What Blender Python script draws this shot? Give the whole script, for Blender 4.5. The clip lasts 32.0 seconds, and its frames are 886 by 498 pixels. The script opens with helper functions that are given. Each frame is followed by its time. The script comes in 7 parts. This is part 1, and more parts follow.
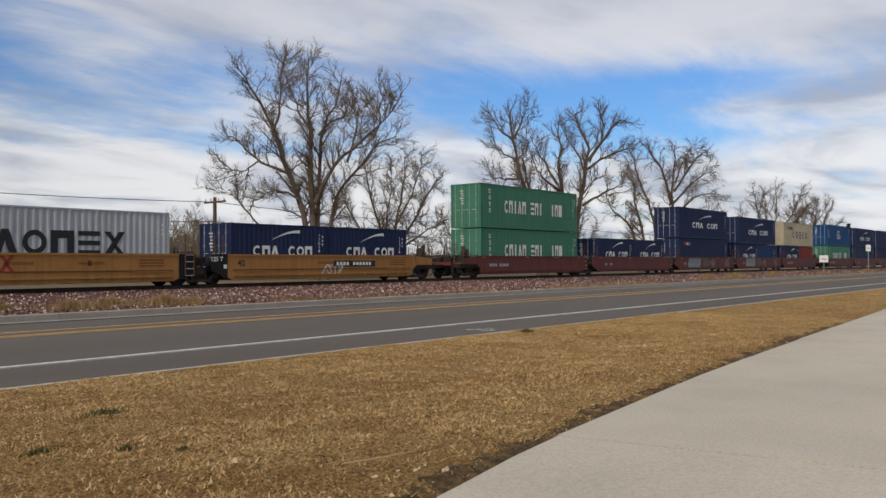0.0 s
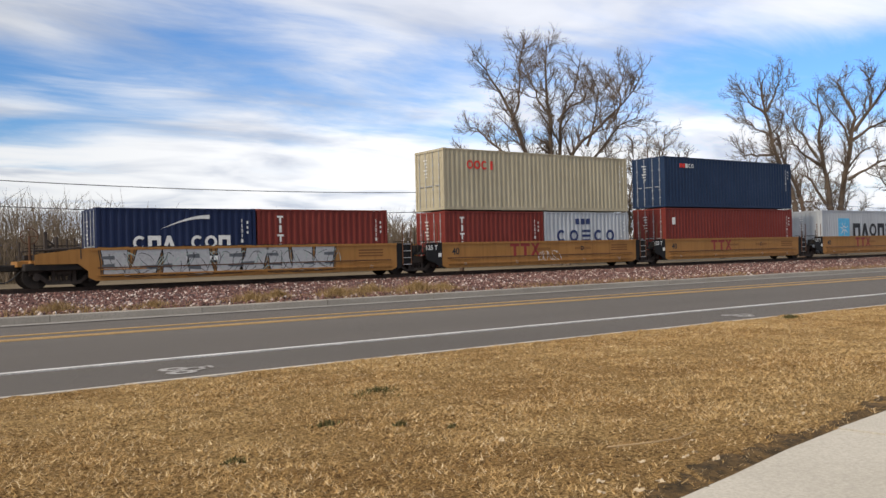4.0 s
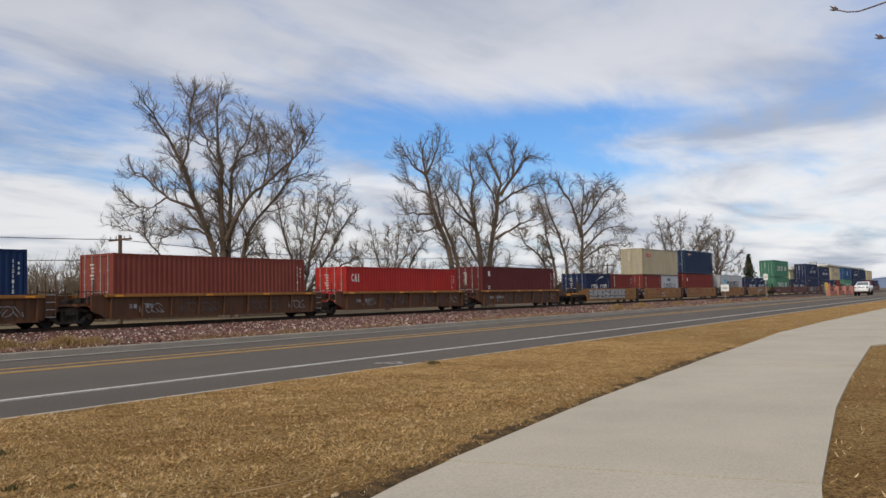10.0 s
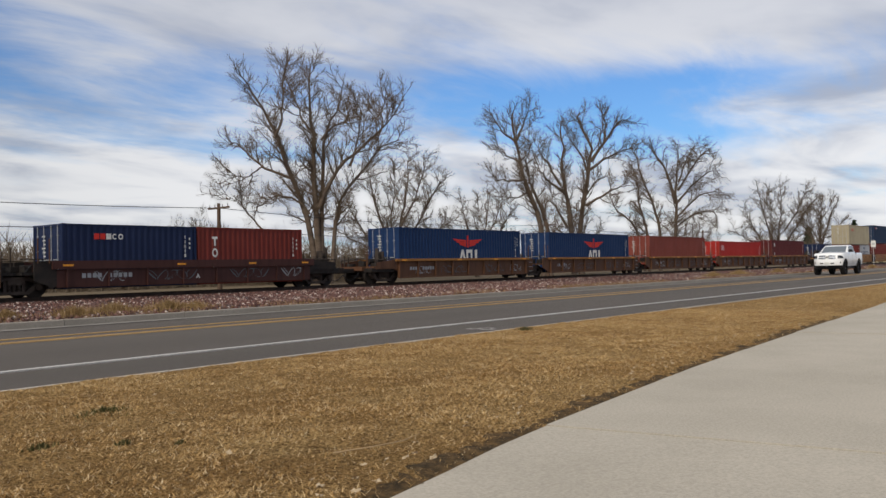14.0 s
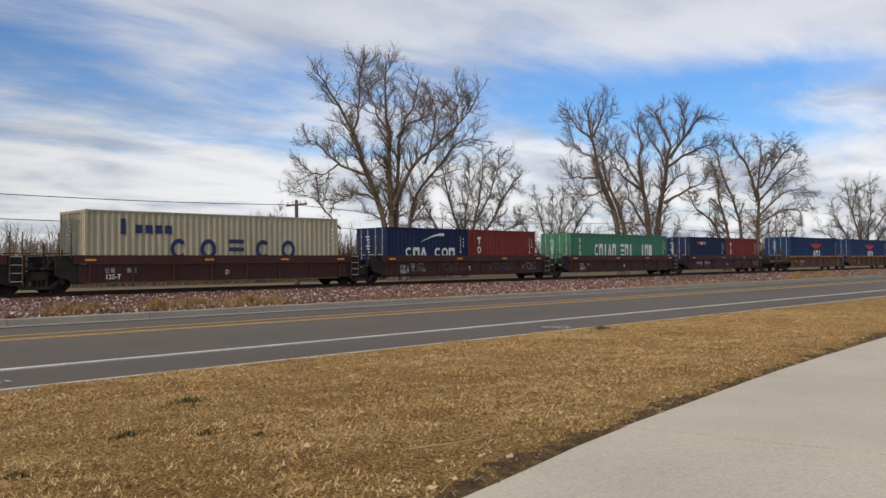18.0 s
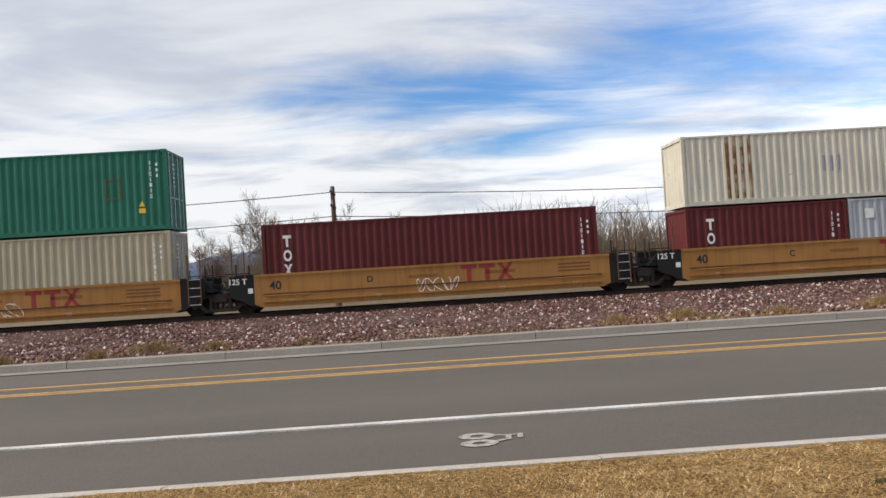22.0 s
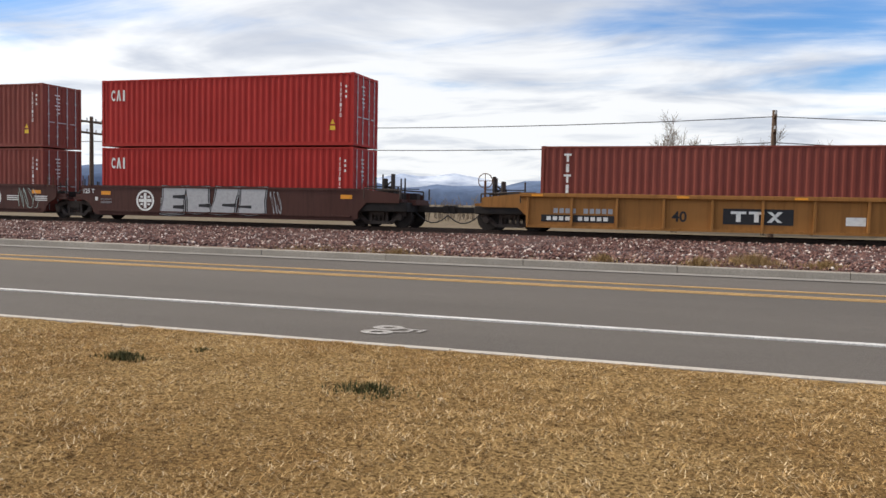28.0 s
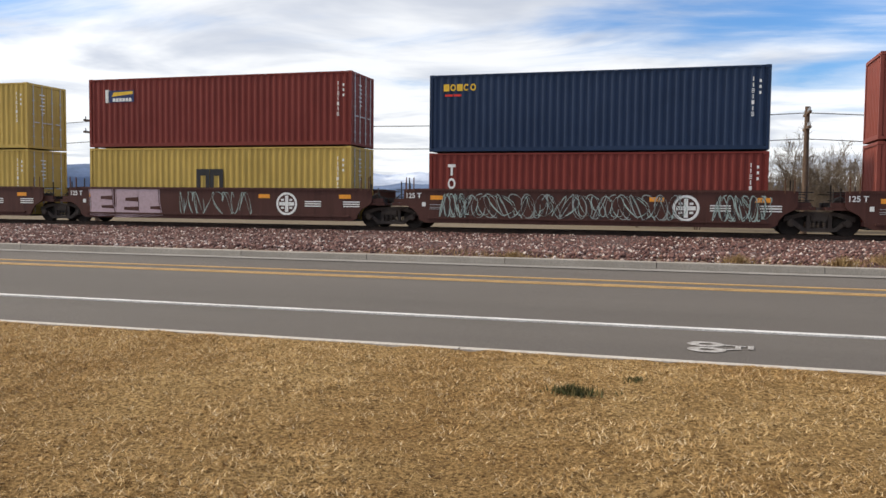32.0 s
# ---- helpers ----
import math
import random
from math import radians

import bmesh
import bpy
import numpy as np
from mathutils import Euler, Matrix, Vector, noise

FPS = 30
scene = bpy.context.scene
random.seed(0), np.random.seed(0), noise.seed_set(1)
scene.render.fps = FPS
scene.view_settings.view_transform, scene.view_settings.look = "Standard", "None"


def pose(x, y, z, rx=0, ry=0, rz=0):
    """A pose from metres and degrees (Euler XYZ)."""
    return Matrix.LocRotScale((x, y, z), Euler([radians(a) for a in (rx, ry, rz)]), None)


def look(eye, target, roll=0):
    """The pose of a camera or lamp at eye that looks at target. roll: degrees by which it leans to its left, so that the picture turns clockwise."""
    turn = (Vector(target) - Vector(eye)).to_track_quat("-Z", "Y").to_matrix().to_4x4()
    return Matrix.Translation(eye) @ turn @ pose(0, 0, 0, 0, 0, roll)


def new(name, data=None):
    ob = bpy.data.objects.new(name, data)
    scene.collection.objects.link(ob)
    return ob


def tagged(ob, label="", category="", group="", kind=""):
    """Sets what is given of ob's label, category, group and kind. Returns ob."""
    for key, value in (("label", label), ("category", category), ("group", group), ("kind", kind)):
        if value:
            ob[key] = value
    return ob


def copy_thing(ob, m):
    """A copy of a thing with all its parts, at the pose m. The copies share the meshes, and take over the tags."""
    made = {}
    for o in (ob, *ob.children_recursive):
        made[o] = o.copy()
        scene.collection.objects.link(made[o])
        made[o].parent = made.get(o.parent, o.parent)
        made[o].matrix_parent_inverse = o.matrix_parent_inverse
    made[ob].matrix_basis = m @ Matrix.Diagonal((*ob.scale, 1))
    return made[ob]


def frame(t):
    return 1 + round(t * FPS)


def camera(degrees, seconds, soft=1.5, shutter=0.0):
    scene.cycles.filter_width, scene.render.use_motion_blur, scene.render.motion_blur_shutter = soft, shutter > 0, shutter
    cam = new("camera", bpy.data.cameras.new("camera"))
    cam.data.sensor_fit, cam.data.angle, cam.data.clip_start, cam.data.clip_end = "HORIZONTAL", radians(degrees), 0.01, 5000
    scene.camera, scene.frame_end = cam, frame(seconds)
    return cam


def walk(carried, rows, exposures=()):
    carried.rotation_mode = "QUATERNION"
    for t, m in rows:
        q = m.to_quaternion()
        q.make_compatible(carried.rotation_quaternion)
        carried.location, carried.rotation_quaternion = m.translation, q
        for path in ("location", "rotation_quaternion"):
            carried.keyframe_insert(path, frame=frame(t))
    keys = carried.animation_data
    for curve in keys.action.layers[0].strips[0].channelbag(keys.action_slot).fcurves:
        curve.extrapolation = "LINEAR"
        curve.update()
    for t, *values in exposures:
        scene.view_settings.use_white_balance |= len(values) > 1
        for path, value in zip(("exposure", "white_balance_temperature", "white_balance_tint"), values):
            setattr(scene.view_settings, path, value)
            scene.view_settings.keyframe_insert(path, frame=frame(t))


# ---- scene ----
PATH = [  # seconds, eye, yaw to the left, pitch up, lean
    (0, 3.217, -0.138, 1.175, -50.93, 1.04, -0.33),
    (0.5, 3.242, -0.163, 1.170, -52.89, 1.04, -0.57),
    (1, 3.245, -0.165, 1.170, -53.02, 0.99, -0.60),
    (1.5, 3.242, -0.168, 1.173, -52.02, 1.03, -0.74),
    (2, 3.223, -0.168, 1.174, -49.50, 1.04, -0.93),
    (2.5, 3.188, -0.147, 1.176, -45.29, 0.87, -1.14),
    (3, 3.161, -0.127, 1.176, -41.69, 0.80, -1.18),
    (3.5, 3.147, -0.121, 1.176, -38.96, 0.64, -1.27),
    (4, 3.115, -0.103, 1.171, -34.56, 0.33, -1.44),
    (4.5, 3.065, -0.084, 1.176, -29.68, 0.17, -1.60),
    (6.5, 3.171, 0.193, 1.098, -29.61, 1.46, -1.19),
    (7, 3.090, -0.078, 1.144, -34.10, 1.50, -0.79),
    (7.5, 3.118, -0.176, 1.156, -41.47, 1.40, -0.24),
    (8, 3.160, -0.223, 1.158, -47.61, 1.81, -0.20),
    (8.5, 3.176, -0.246, 1.155, -50.32, 1.81, -0.81),
    (9, 3.178, -0.287, 1.147, -52.55, 1.68, -0.98),
    (9.5, 3.082, -0.375, 1.149, -55.35, 2.56, -1.05),
    (10, 3.154, -0.380, 1.147, -56.71, 3.34, -1.36),
    (10.5, 3.190, -0.362, 1.139, -56.31, 3.31, -1.59),
    (11, 3.193, -0.339, 1.135, -55.78, 3.25, -1.52),
    (11.5, 3.201, -0.330, 1.133, -55.43, 3.20, -1.48),
    (12, 3.199, -0.319, 1.131, -54.99, 2.83, -0.93),
    (12.5, 3.197, -0.322, 1.127, -54.53, 2.34, -0.74),
    (13, 3.212, -0.319, 1.119, -54.18, 2.15, -1.15),
    (13.5, 3.198, -0.306, 1.122, -52.43, 1.64, -1.06),
    (14, 3.190, -0.297, 1.123, -50.57, 1.25, -1.24),
    (14.5, 3.188, -0.296, 1.119, -50.08, 1.10, -1.25),
    (16.5, 3.167, -0.277, 1.124, -49.17, 2.28, 0.23),
    (17, 3.156, -0.273, 1.125, -48.85, 2.52, 0.21),
    (17.5, 3.171, -0.272, 1.123, -48.38, 1.98, -0.32),
    (18, 3.210, -0.252, 1.117, -45.53, 1.16, -0.73),
    (18.5, 3.231, -0.222, 1.098, -40.50, 0.04, -0.73),
    (19, 3.147, -0.185, 1.092, -36.56, 0.51, 0.33),
    (19.5, 2.810, 0.201, 1.026, -29.17, -0.23, 1.46),
    (20, 2.378, 0.605, 0.969, -19.67, -1.64, 1.56),
    (20.5, 2.017, 0.800, 1.077, -13.81, -0.42, 0.10),
    (21, 1.501, 1.157, 1.248, -9.21, 1.80, -1.69),
    (21.5, 1.086, 1.251, 1.416, -5.56, 1.21, -3.17),
    (22, 0.639, 1.439, 1.522, -2.37, 1.31, -3.49),
    (22.5, 0.133, 1.554, 1.574, 0.74, 1.73, -3.23),
    (23, -0.365, 1.663, 1.603, 3.23, 1.74, -3.46),
    (23.5, -0.847, 1.741, 1.621, 4.22, 2.26, -2.54),
    (24, -1.434, 1.632, 1.653, 5.96, 1.68, -1.76),
    (24.5, -1.907, 1.533, 1.669, 10.55, 1.54, -0.69),
    (25, -2.495, 1.336, 1.634, 13.63, 0.86, -0.43),
    (25.5, -2.952, 1.257, 1.536, 14.21, -0.45, 0.28),
    (27.5, -4.797, 1.261, 1.259, 16.69, -1.55, 0.60),
    (28, -5.288, 1.202, 1.250, 18.42, -3.04, 1.10),
    (28.5, -5.755, 1.145, 1.256, 21.12, -3.72, 0.69),
    (29, -6.238, 1.088, 1.243, 20.72, -4.68, 0.60),
    (29.5, -6.735, 1.095, 1.258, 21.31, -4.71, -0.84),
    (30, -7.192, 1.116, 1.264, 21.46, -4.30, -1.60),
    (30.5, -7.643, 1.079, 1.284, 19.44, -4.53, -1.80),
    (31, -8.095, 1.106, 1.283, 19.43, -2.01, -0.80),
    (31.5, -8.426, 0.997, 1.300, 18.92, -1.72, -0.10),
    (32, -8.630, 1.024, 1.261, 16.08, -3.12, 0.60),
]
LENS = 55.70
cam = camera(LENS, 32.0)


def eye_pose(x, y, z, yaw, pitch, lean):
    yaw, pitch = radians(yaw), radians(pitch)
    ahead = Vector((-math.sin(yaw) * math.cos(pitch), math.cos(yaw) * math.cos(pitch), math.sin(pitch)))
    return look((x, y, z), Vector((x, y, z)) + ahead, lean)


EXPOSURES = [(0.0, -0.81), (2.0, -0.79), (4.0, -0.29), (7.0, -0.32), (8.0, -0.78), (9.0, -0.85), (10.0, -0.78), (17.0, -0.79), (18.5, -0.52), (20.0, 0.0), (21.0, -0.14), (22.0, -0.14), (25.0, -0.12), (28.0, -0.06), (32.0, -0.02)]
walk(cam, [(t, eye_pose(*p)) for t, *p in PATH], EXPOSURES)

# ---------------------------------------------------------------- light
SUN_TO = Vector((-0.73, -0.11, 0.66)).normalized()
sun = new("sun", bpy.data.lights.new("sun", "SUN"))
sun.data.energy, sun.data.angle, sun.data.color = 3.7, radians(6), (1.0, 0.87, 0.69)
sun.matrix_world = look(SUN_TO * 200, (0, 0, 0))

world = bpy.data.worlds.new("sky")
scene.world = world
world.use_nodes = True


def build_sky():
    nt = world.node_tree
    nt.nodes.clear()
    n, l = nt.nodes.new, nt.links.new
    out, bg = n("ShaderNodeOutputWorld"), n("ShaderNodeBackground")
    sky = n("ShaderNodeTexSky")
    sky.sky_type, sky.sun_disc = "NISHITA", False
    sky.sun_elevation, sky.sun_rotation = math.asin(SUN_TO.z), math.atan2(SUN_TO.x, SUN_TO.y)
    sky.air_density, sky.dust_density, sky.ozone_density = 1.2, 0.6, 2.0
    co, sep = n("ShaderNodeTexCoord"), n("ShaderNodeSeparateXYZ")
    l(co.outputs["Generated"], sep.inputs[0])

    def calc(op, a, b, clamp=False):
        m = n("ShaderNodeMath")
        m.operation, m.use_clamp = op, clamp
        for k, v in enumerate((a, b)):
            if v is None:
                continue
            if isinstance(v, (int, float)):
                m.inputs[k].default_value = v
            else:
                l(v, m.inputs[k])
        return m.outputs[0]

    # clouds lie on a high flat layer
    depth = calc("ADD", calc("MAXIMUM", sep.outputs[2], 0.0), 0.10)
    u, v = calc("DIVIDE", sep.outputs[0], depth), calc("DIVIDE", sep.outputs[1], depth)

    def layer(su, sv, ox, oy, scale, detail, rough, warp):
        c = n("ShaderNodeCombineXYZ")
        l(calc("ADD", calc("MULTIPLY", u, su), ox), c.inputs[0])
        l(calc("ADD", calc("MULTIPLY", v, sv), oy), c.inputs[1])
        t = n("ShaderNodeTexNoise")
        t.inputs["Scale"].default_value, t.inputs["Detail"].default_value = scale, detail
        t.inputs["Roughness"].default_value, t.inputs["Distortion"].default_value = rough, warp
        l(c.outputs[0], t.inputs["Vector"])
        return t.outputs["Fac"]

    def ramp(x, lo, hi):
        m = n("ShaderNodeMapRange")
        m.interpolation_type = "SMOOTHSTEP"
        m.inputs["From Min"].default_value, m.inputs["From Max"].default_value = lo, hi
        l(x, m.inputs["Value"])
        return m.outputs[0]

    broad = layer(0.55, 0.75, 1.3, 4.1, 1.0, 4, 0.5, 0.3)
    streak = layer(0.5, 1.1, 7.7, 2.2, 2.2, 7, 0.62, 0.5)
    cover = calc("ADD", calc("MULTIPLY", broad, 0.65), calc("MULTIPLY", streak, 0.35))
    # a white bank low down, a clear gap over it towards +x, a veil above
    gap = n("ShaderNodeValToRGB")
    e = gap.color_ramp.elements
    e[0].position, e[0].color, e[1].position, e[1].color = 0.0, (0.72, 0.72, 0.72, 1), 1.0, (0.62, 0.62, 0.62, 1)
    for p, c in ((0.10, 0.68), (0.15, 0.44), (0.20, 0.38), (0.26, 0.54), (0.36, 0.63)):
        k = e.new(p)
        k.color = (c, c, c, 1)
    gap.color_ramp.interpolation = "EASE"
    wob = calc("MULTIPLY", calc("SUBTRACT", layer(0.35, 0.35, 5.1, 1.7, 1.0, 3, 0.5, 0.0), 0.5), 0.10)
    l(calc("ADD", sep.outputs[2], wob), gap.inputs[0])
    west = ramp(calc("MULTIPLY", sep.outputs[0], -1.0), -0.75, 0.45)
    bias = calc("MULTIPLY", calc("SUBTRACT", gap.outputs[0], 0.5), 0.62)
    cover = calc("ADD", calc("ADD", cover, bias), calc("MULTIPLY", west, 0.125))
    mask = ramp(cover, 0.36, 0.60)
    shade = layer(0.6, 0.8, 3.3, 9.9, 1.6, 5, 0.55, 0.4)
    tone = n("ShaderNodeMixRGB")
    tone.inputs[1].default_value, tone.inputs[2].default_value = CLOUD_DARK, CLOUD_LIGHT
    low = ramp(calc("SUBTRACT", 0.55, sep.outputs[2]), 0.0, 0.5)
    l(calc("ADD", calc("MULTIPLY", ramp(shade, 0.30, 0.62), low), calc("MULTIPLY", west, 0.28), True), tone.inputs[0])
    # thin cloud glows towards the sun
    dot = n("ShaderNodeVectorMath")
    dot.operation = "DOT_PRODUCT"
    l(co.outputs["Generated"], dot.inputs[0])
    dot.inputs[1].default_value = SUN_TO
    glow = calc("ADD", calc("MULTIPLY", calc("POWER", calc("MAXIMUM", dot.outputs["Value"], 0.0), 5.0), 2.3), 1.0)
    warm = n("ShaderNodeMixRGB")
    warm.blend_type = "MULTIPLY"
    warm.inputs[0].default_value = 1.0
    l(tone.outputs[0], warm.inputs[1])
    l(glow, warm.inputs[2])
    lit = n("ShaderNodeMixRGB")
    lit.inputs[0].default_value = 1.0
    lit.blend_type = "MULTIPLY"
    l(sky.outputs[0], lit.inputs[1])
    lit.inputs[2].default_value = SKY_GAIN
    mix = n("ShaderNodeMixRGB")
    l(calc("MULTIPLY", mask, 0.94), mix.inputs[0])
    l(lit.outputs[0], mix.inputs[1])
    l(warm.outputs[0], mix.inputs[2])
    # the sky facing the sun is fully lit
    east = n("ShaderNodeMixRGB")
    east.inputs[1].default_value, east.inputs[2].default_value = (1, 1, 1, 1), EAST_GAIN
    l(ramp(sep.outputs[0], -0.05, 0.75), east.inputs[0])
    final = n("ShaderNodeMixRGB")
    final.blend_type = "MULTIPLY"
    final.inputs[0].default_value = 1.0
    l(mix.outputs[0], final.inputs[1])
    l(east.outputs[0], final.inputs[2])
    l(final.outputs[0], bg.inputs["Color"])
    bg.inputs["Strength"].default_value = 0.12
    l(bg.outputs[0], out.inputs[0])


EAST_GAIN = (1.44, 1.42, 1.42, 1)
SKY_GAIN = (0.53, 0.85, 1.29, 1)
CLOUD_LIGHT, CLOUD_DARK = (8.8, 8.85, 8.9, 1), (4.2, 4.6, 5.5, 1)
build_sky()

# ---------------------------------------------------------------- materials


def mat_new(name):
    m = bpy.data.materials.new(name)
    m.use_nodes = True
    nt = m.node_tree
    return m, nt, nt.nodes["Principled BSDF"]


def noise_node(nt, co, scale, detail=4.0, rough=0.55, stretch=None):
    t = nt.nodes.new("ShaderNodeTexNoise")
    t.inputs["Scale"].default_value, t.inputs["Detail"].default_value, t.inputs["Roughness"].default_value = scale, detail, rough
    src = co
    if stretch:
        mp = nt.nodes.new("ShaderNodeMapping")
        mp.inputs["Scale"].default_value = stretch
        nt.links.new(co, mp.inputs[0])
        src = mp.outputs[0]
    nt.links.new(src, t.inputs["Vector"])
    return t.outputs["Fac"]


def ramp_node(nt, x, lo, hi):
    m = nt.nodes.new("ShaderNodeMapRange")
    m.inputs["From Min"].default_value, m.inputs["From Max"].default_value = lo, hi
    nt.links.new(x, m.inputs["Value"])
    return m.outputs[0]


def mix_node(nt, f, a, b, blend="MIX"):
    m = nt.nodes.new("ShaderNodeMixRGB")
    m.blend_type = blend
    for k, v in enumerate((f, a, b)):
        if isinstance(v, (int, float)):
            m.inputs[k].default_value = v
        elif isinstance(v, tuple):
            m.inputs[k].default_value = (*v[:3], 1)
        else:
            nt.links.new(v, m.inputs[k])
    return m.outputs[0]


def bump_node(nt, x, strength, distance):
    b = nt.nodes.new("ShaderNodeBump")
    b.inputs["Strength"].default_value, b.inputs["Distance"].default_value = strength, distance
    nt.links.new(x, b.inputs["Height"])
    return b.outputs[0]


def coord(nt, kind="Object"):
    return nt.nodes.new("ShaderNodeTexCoord").outputs[kind]


def surface(name, base, second, scale=1.0, lo=0.35, hi=0.7, fine=12.0, fine_amount=0.25, rough=0.8, metal=0.0,
            bump=0.2, bump_scale=None, dist=0.01, stretch=None, random_tint=0.0):
    """Two tones in broad patches, a fine grain over them, and relief."""
    m, nt, b = mat_new(name)
    co = coord(nt)
    big = ramp_node(nt, noise_node(nt, co, scale, 5, 0.6, stretch), lo, hi)
    col = mix_node(nt, big, base, second)
    grain = noise_node(nt, co, fine, 5, 0.65)
    col = mix_node(nt, fine_amount, col, mix_node(nt, ramp_node(nt, grain, 0.3, 0.7), (0.02, 0.02, 0.02), (1, 1, 1)), "OVERLAY")
    if random_tint:
        info = nt.nodes.new("ShaderNodeObjectInfo")
        hsv = nt.nodes.new("ShaderNodeHueSaturation")
        mr = nt.nodes.new("ShaderNodeMapRange")
        mr.inputs["To Min"].default_value, mr.inputs["To Max"].default_value = 1 - random_tint, 1 + random_tint
        nt.links.new(info.outputs["Random"], mr.inputs["Value"])
        nt.links.new(mr.outputs[0], hsv.inputs["Value"])
        nt.links.new(col, hsv.inputs["Color"])
        col = hsv.outputs[0]
    nt.links.new(col, b.inputs["Base Color"])
    b.inputs["Roughness"].default_value, b.inputs["Metallic"].default_value = rough, metal
    b.inputs["Specular IOR Level"].default_value = 0.2 if rough >= 0.9 else 0.5
    if bump:
        nt.links.new(bump_node(nt, noise_node(nt, co, bump_scale or fine, 5, 0.65), bump, dist), b.inputs["Normal"])
    return m


def paint(name, base, rust=0.35, fade=0.25, rough=0.6, rust_col=(0.13, 0.055, 0.025)):
    """Weathered paint on steel: faded patches, grime that runs down, rust specks."""
    m, nt, b = mat_new(name)
    co = coord(nt)
    info = nt.nodes.new("ShaderNodeObjectInfo")
    add = nt.nodes.new("ShaderNodeVectorMath")
    nt.links.new(co, add.inputs[0])
    sc = nt.nodes.new("ShaderNodeMath")
    sc.operation = "MULTIPLY"
    sc.inputs[1].default_value = 37.0
    nt.links.new(info.outputs["Random"], sc.inputs[0])
    nt.links.new(sc.outputs[0], add.inputs[1])
    co = add.outputs[0]
    b.inputs["Specular IOR Level"].default_value = 0.22
    pale = tuple(min(1, c * 1.2 + 0.005) for c in base)
    dark = tuple(c * 0.62 for c in base)
    col = mix_node(nt, ramp_node(nt, noise_node(nt, co, 0.5, 5, 0.6), 0.35, 0.75), base, pale)
    runs = ramp_node(nt, noise_node(nt, co, 1.0, 6, 0.7, (5.0, 5.0, 0.35)), 0.48, 0.78)
    mul = nt.nodes.new("ShaderNodeMath")
    mul.operation = "MULTIPLY"
    mul.inputs[1].default_value = fade * 2
    nt.links.new(runs, mul.inputs[0])
    col = mix_node(nt, mul.outputs[0], col, dark)
    spots = ramp_node(nt, noise_node(nt, co, 3.2, 8, 0.75), 0.74 - 0.2 * rust, 0.82 - 0.16 * rust)
    m2 = nt.nodes.new("ShaderNodeMath")
    m2.operation = "MULTIPLY"
    m2.inputs[1].default_value = min(1.0, rust * 1.6)
    nt.links.new(spots, m2.inputs[0])
    col = mix_node(nt, m2.outputs[0], col, rust_col)
    nt.links.new(col, b.inputs["Base Color"])
    rr = nt.nodes.new("ShaderNodeMapRange")
    rr.inputs["To Min"].default_value, rr.inputs["To Max"].default_value = rough, min(1, rough + 0.35)
    nt.links.new(spots, rr.inputs["Value"])
    nt.links.new(rr.outputs[0], b.inputs["Roughness"])
    nt.links.new(bump_node(nt, noise_node(nt, co, 6.0, 6, 0.7), 0.12, 0.01), b.inputs["Normal"])
    return m


def plain(name, base, rough=0.6, metal=0.0):
    m, nt, b = mat_new(name)
    co = coord(nt)
    dark = tuple(c * 0.72 for c in base)
    col = mix_node(nt, ramp_node(nt, noise_node(nt, co, 7.0, 5, 0.7), 0.45, 0.75), base, dark)
    nt.links.new(col, b.inputs["Base Color"])
    b.inputs["Roughness"].default_value, b.inputs["Metallic"].default_value = rough, metal
    b.inputs["Specular IOR Level"].default_value = 0.3
    return m


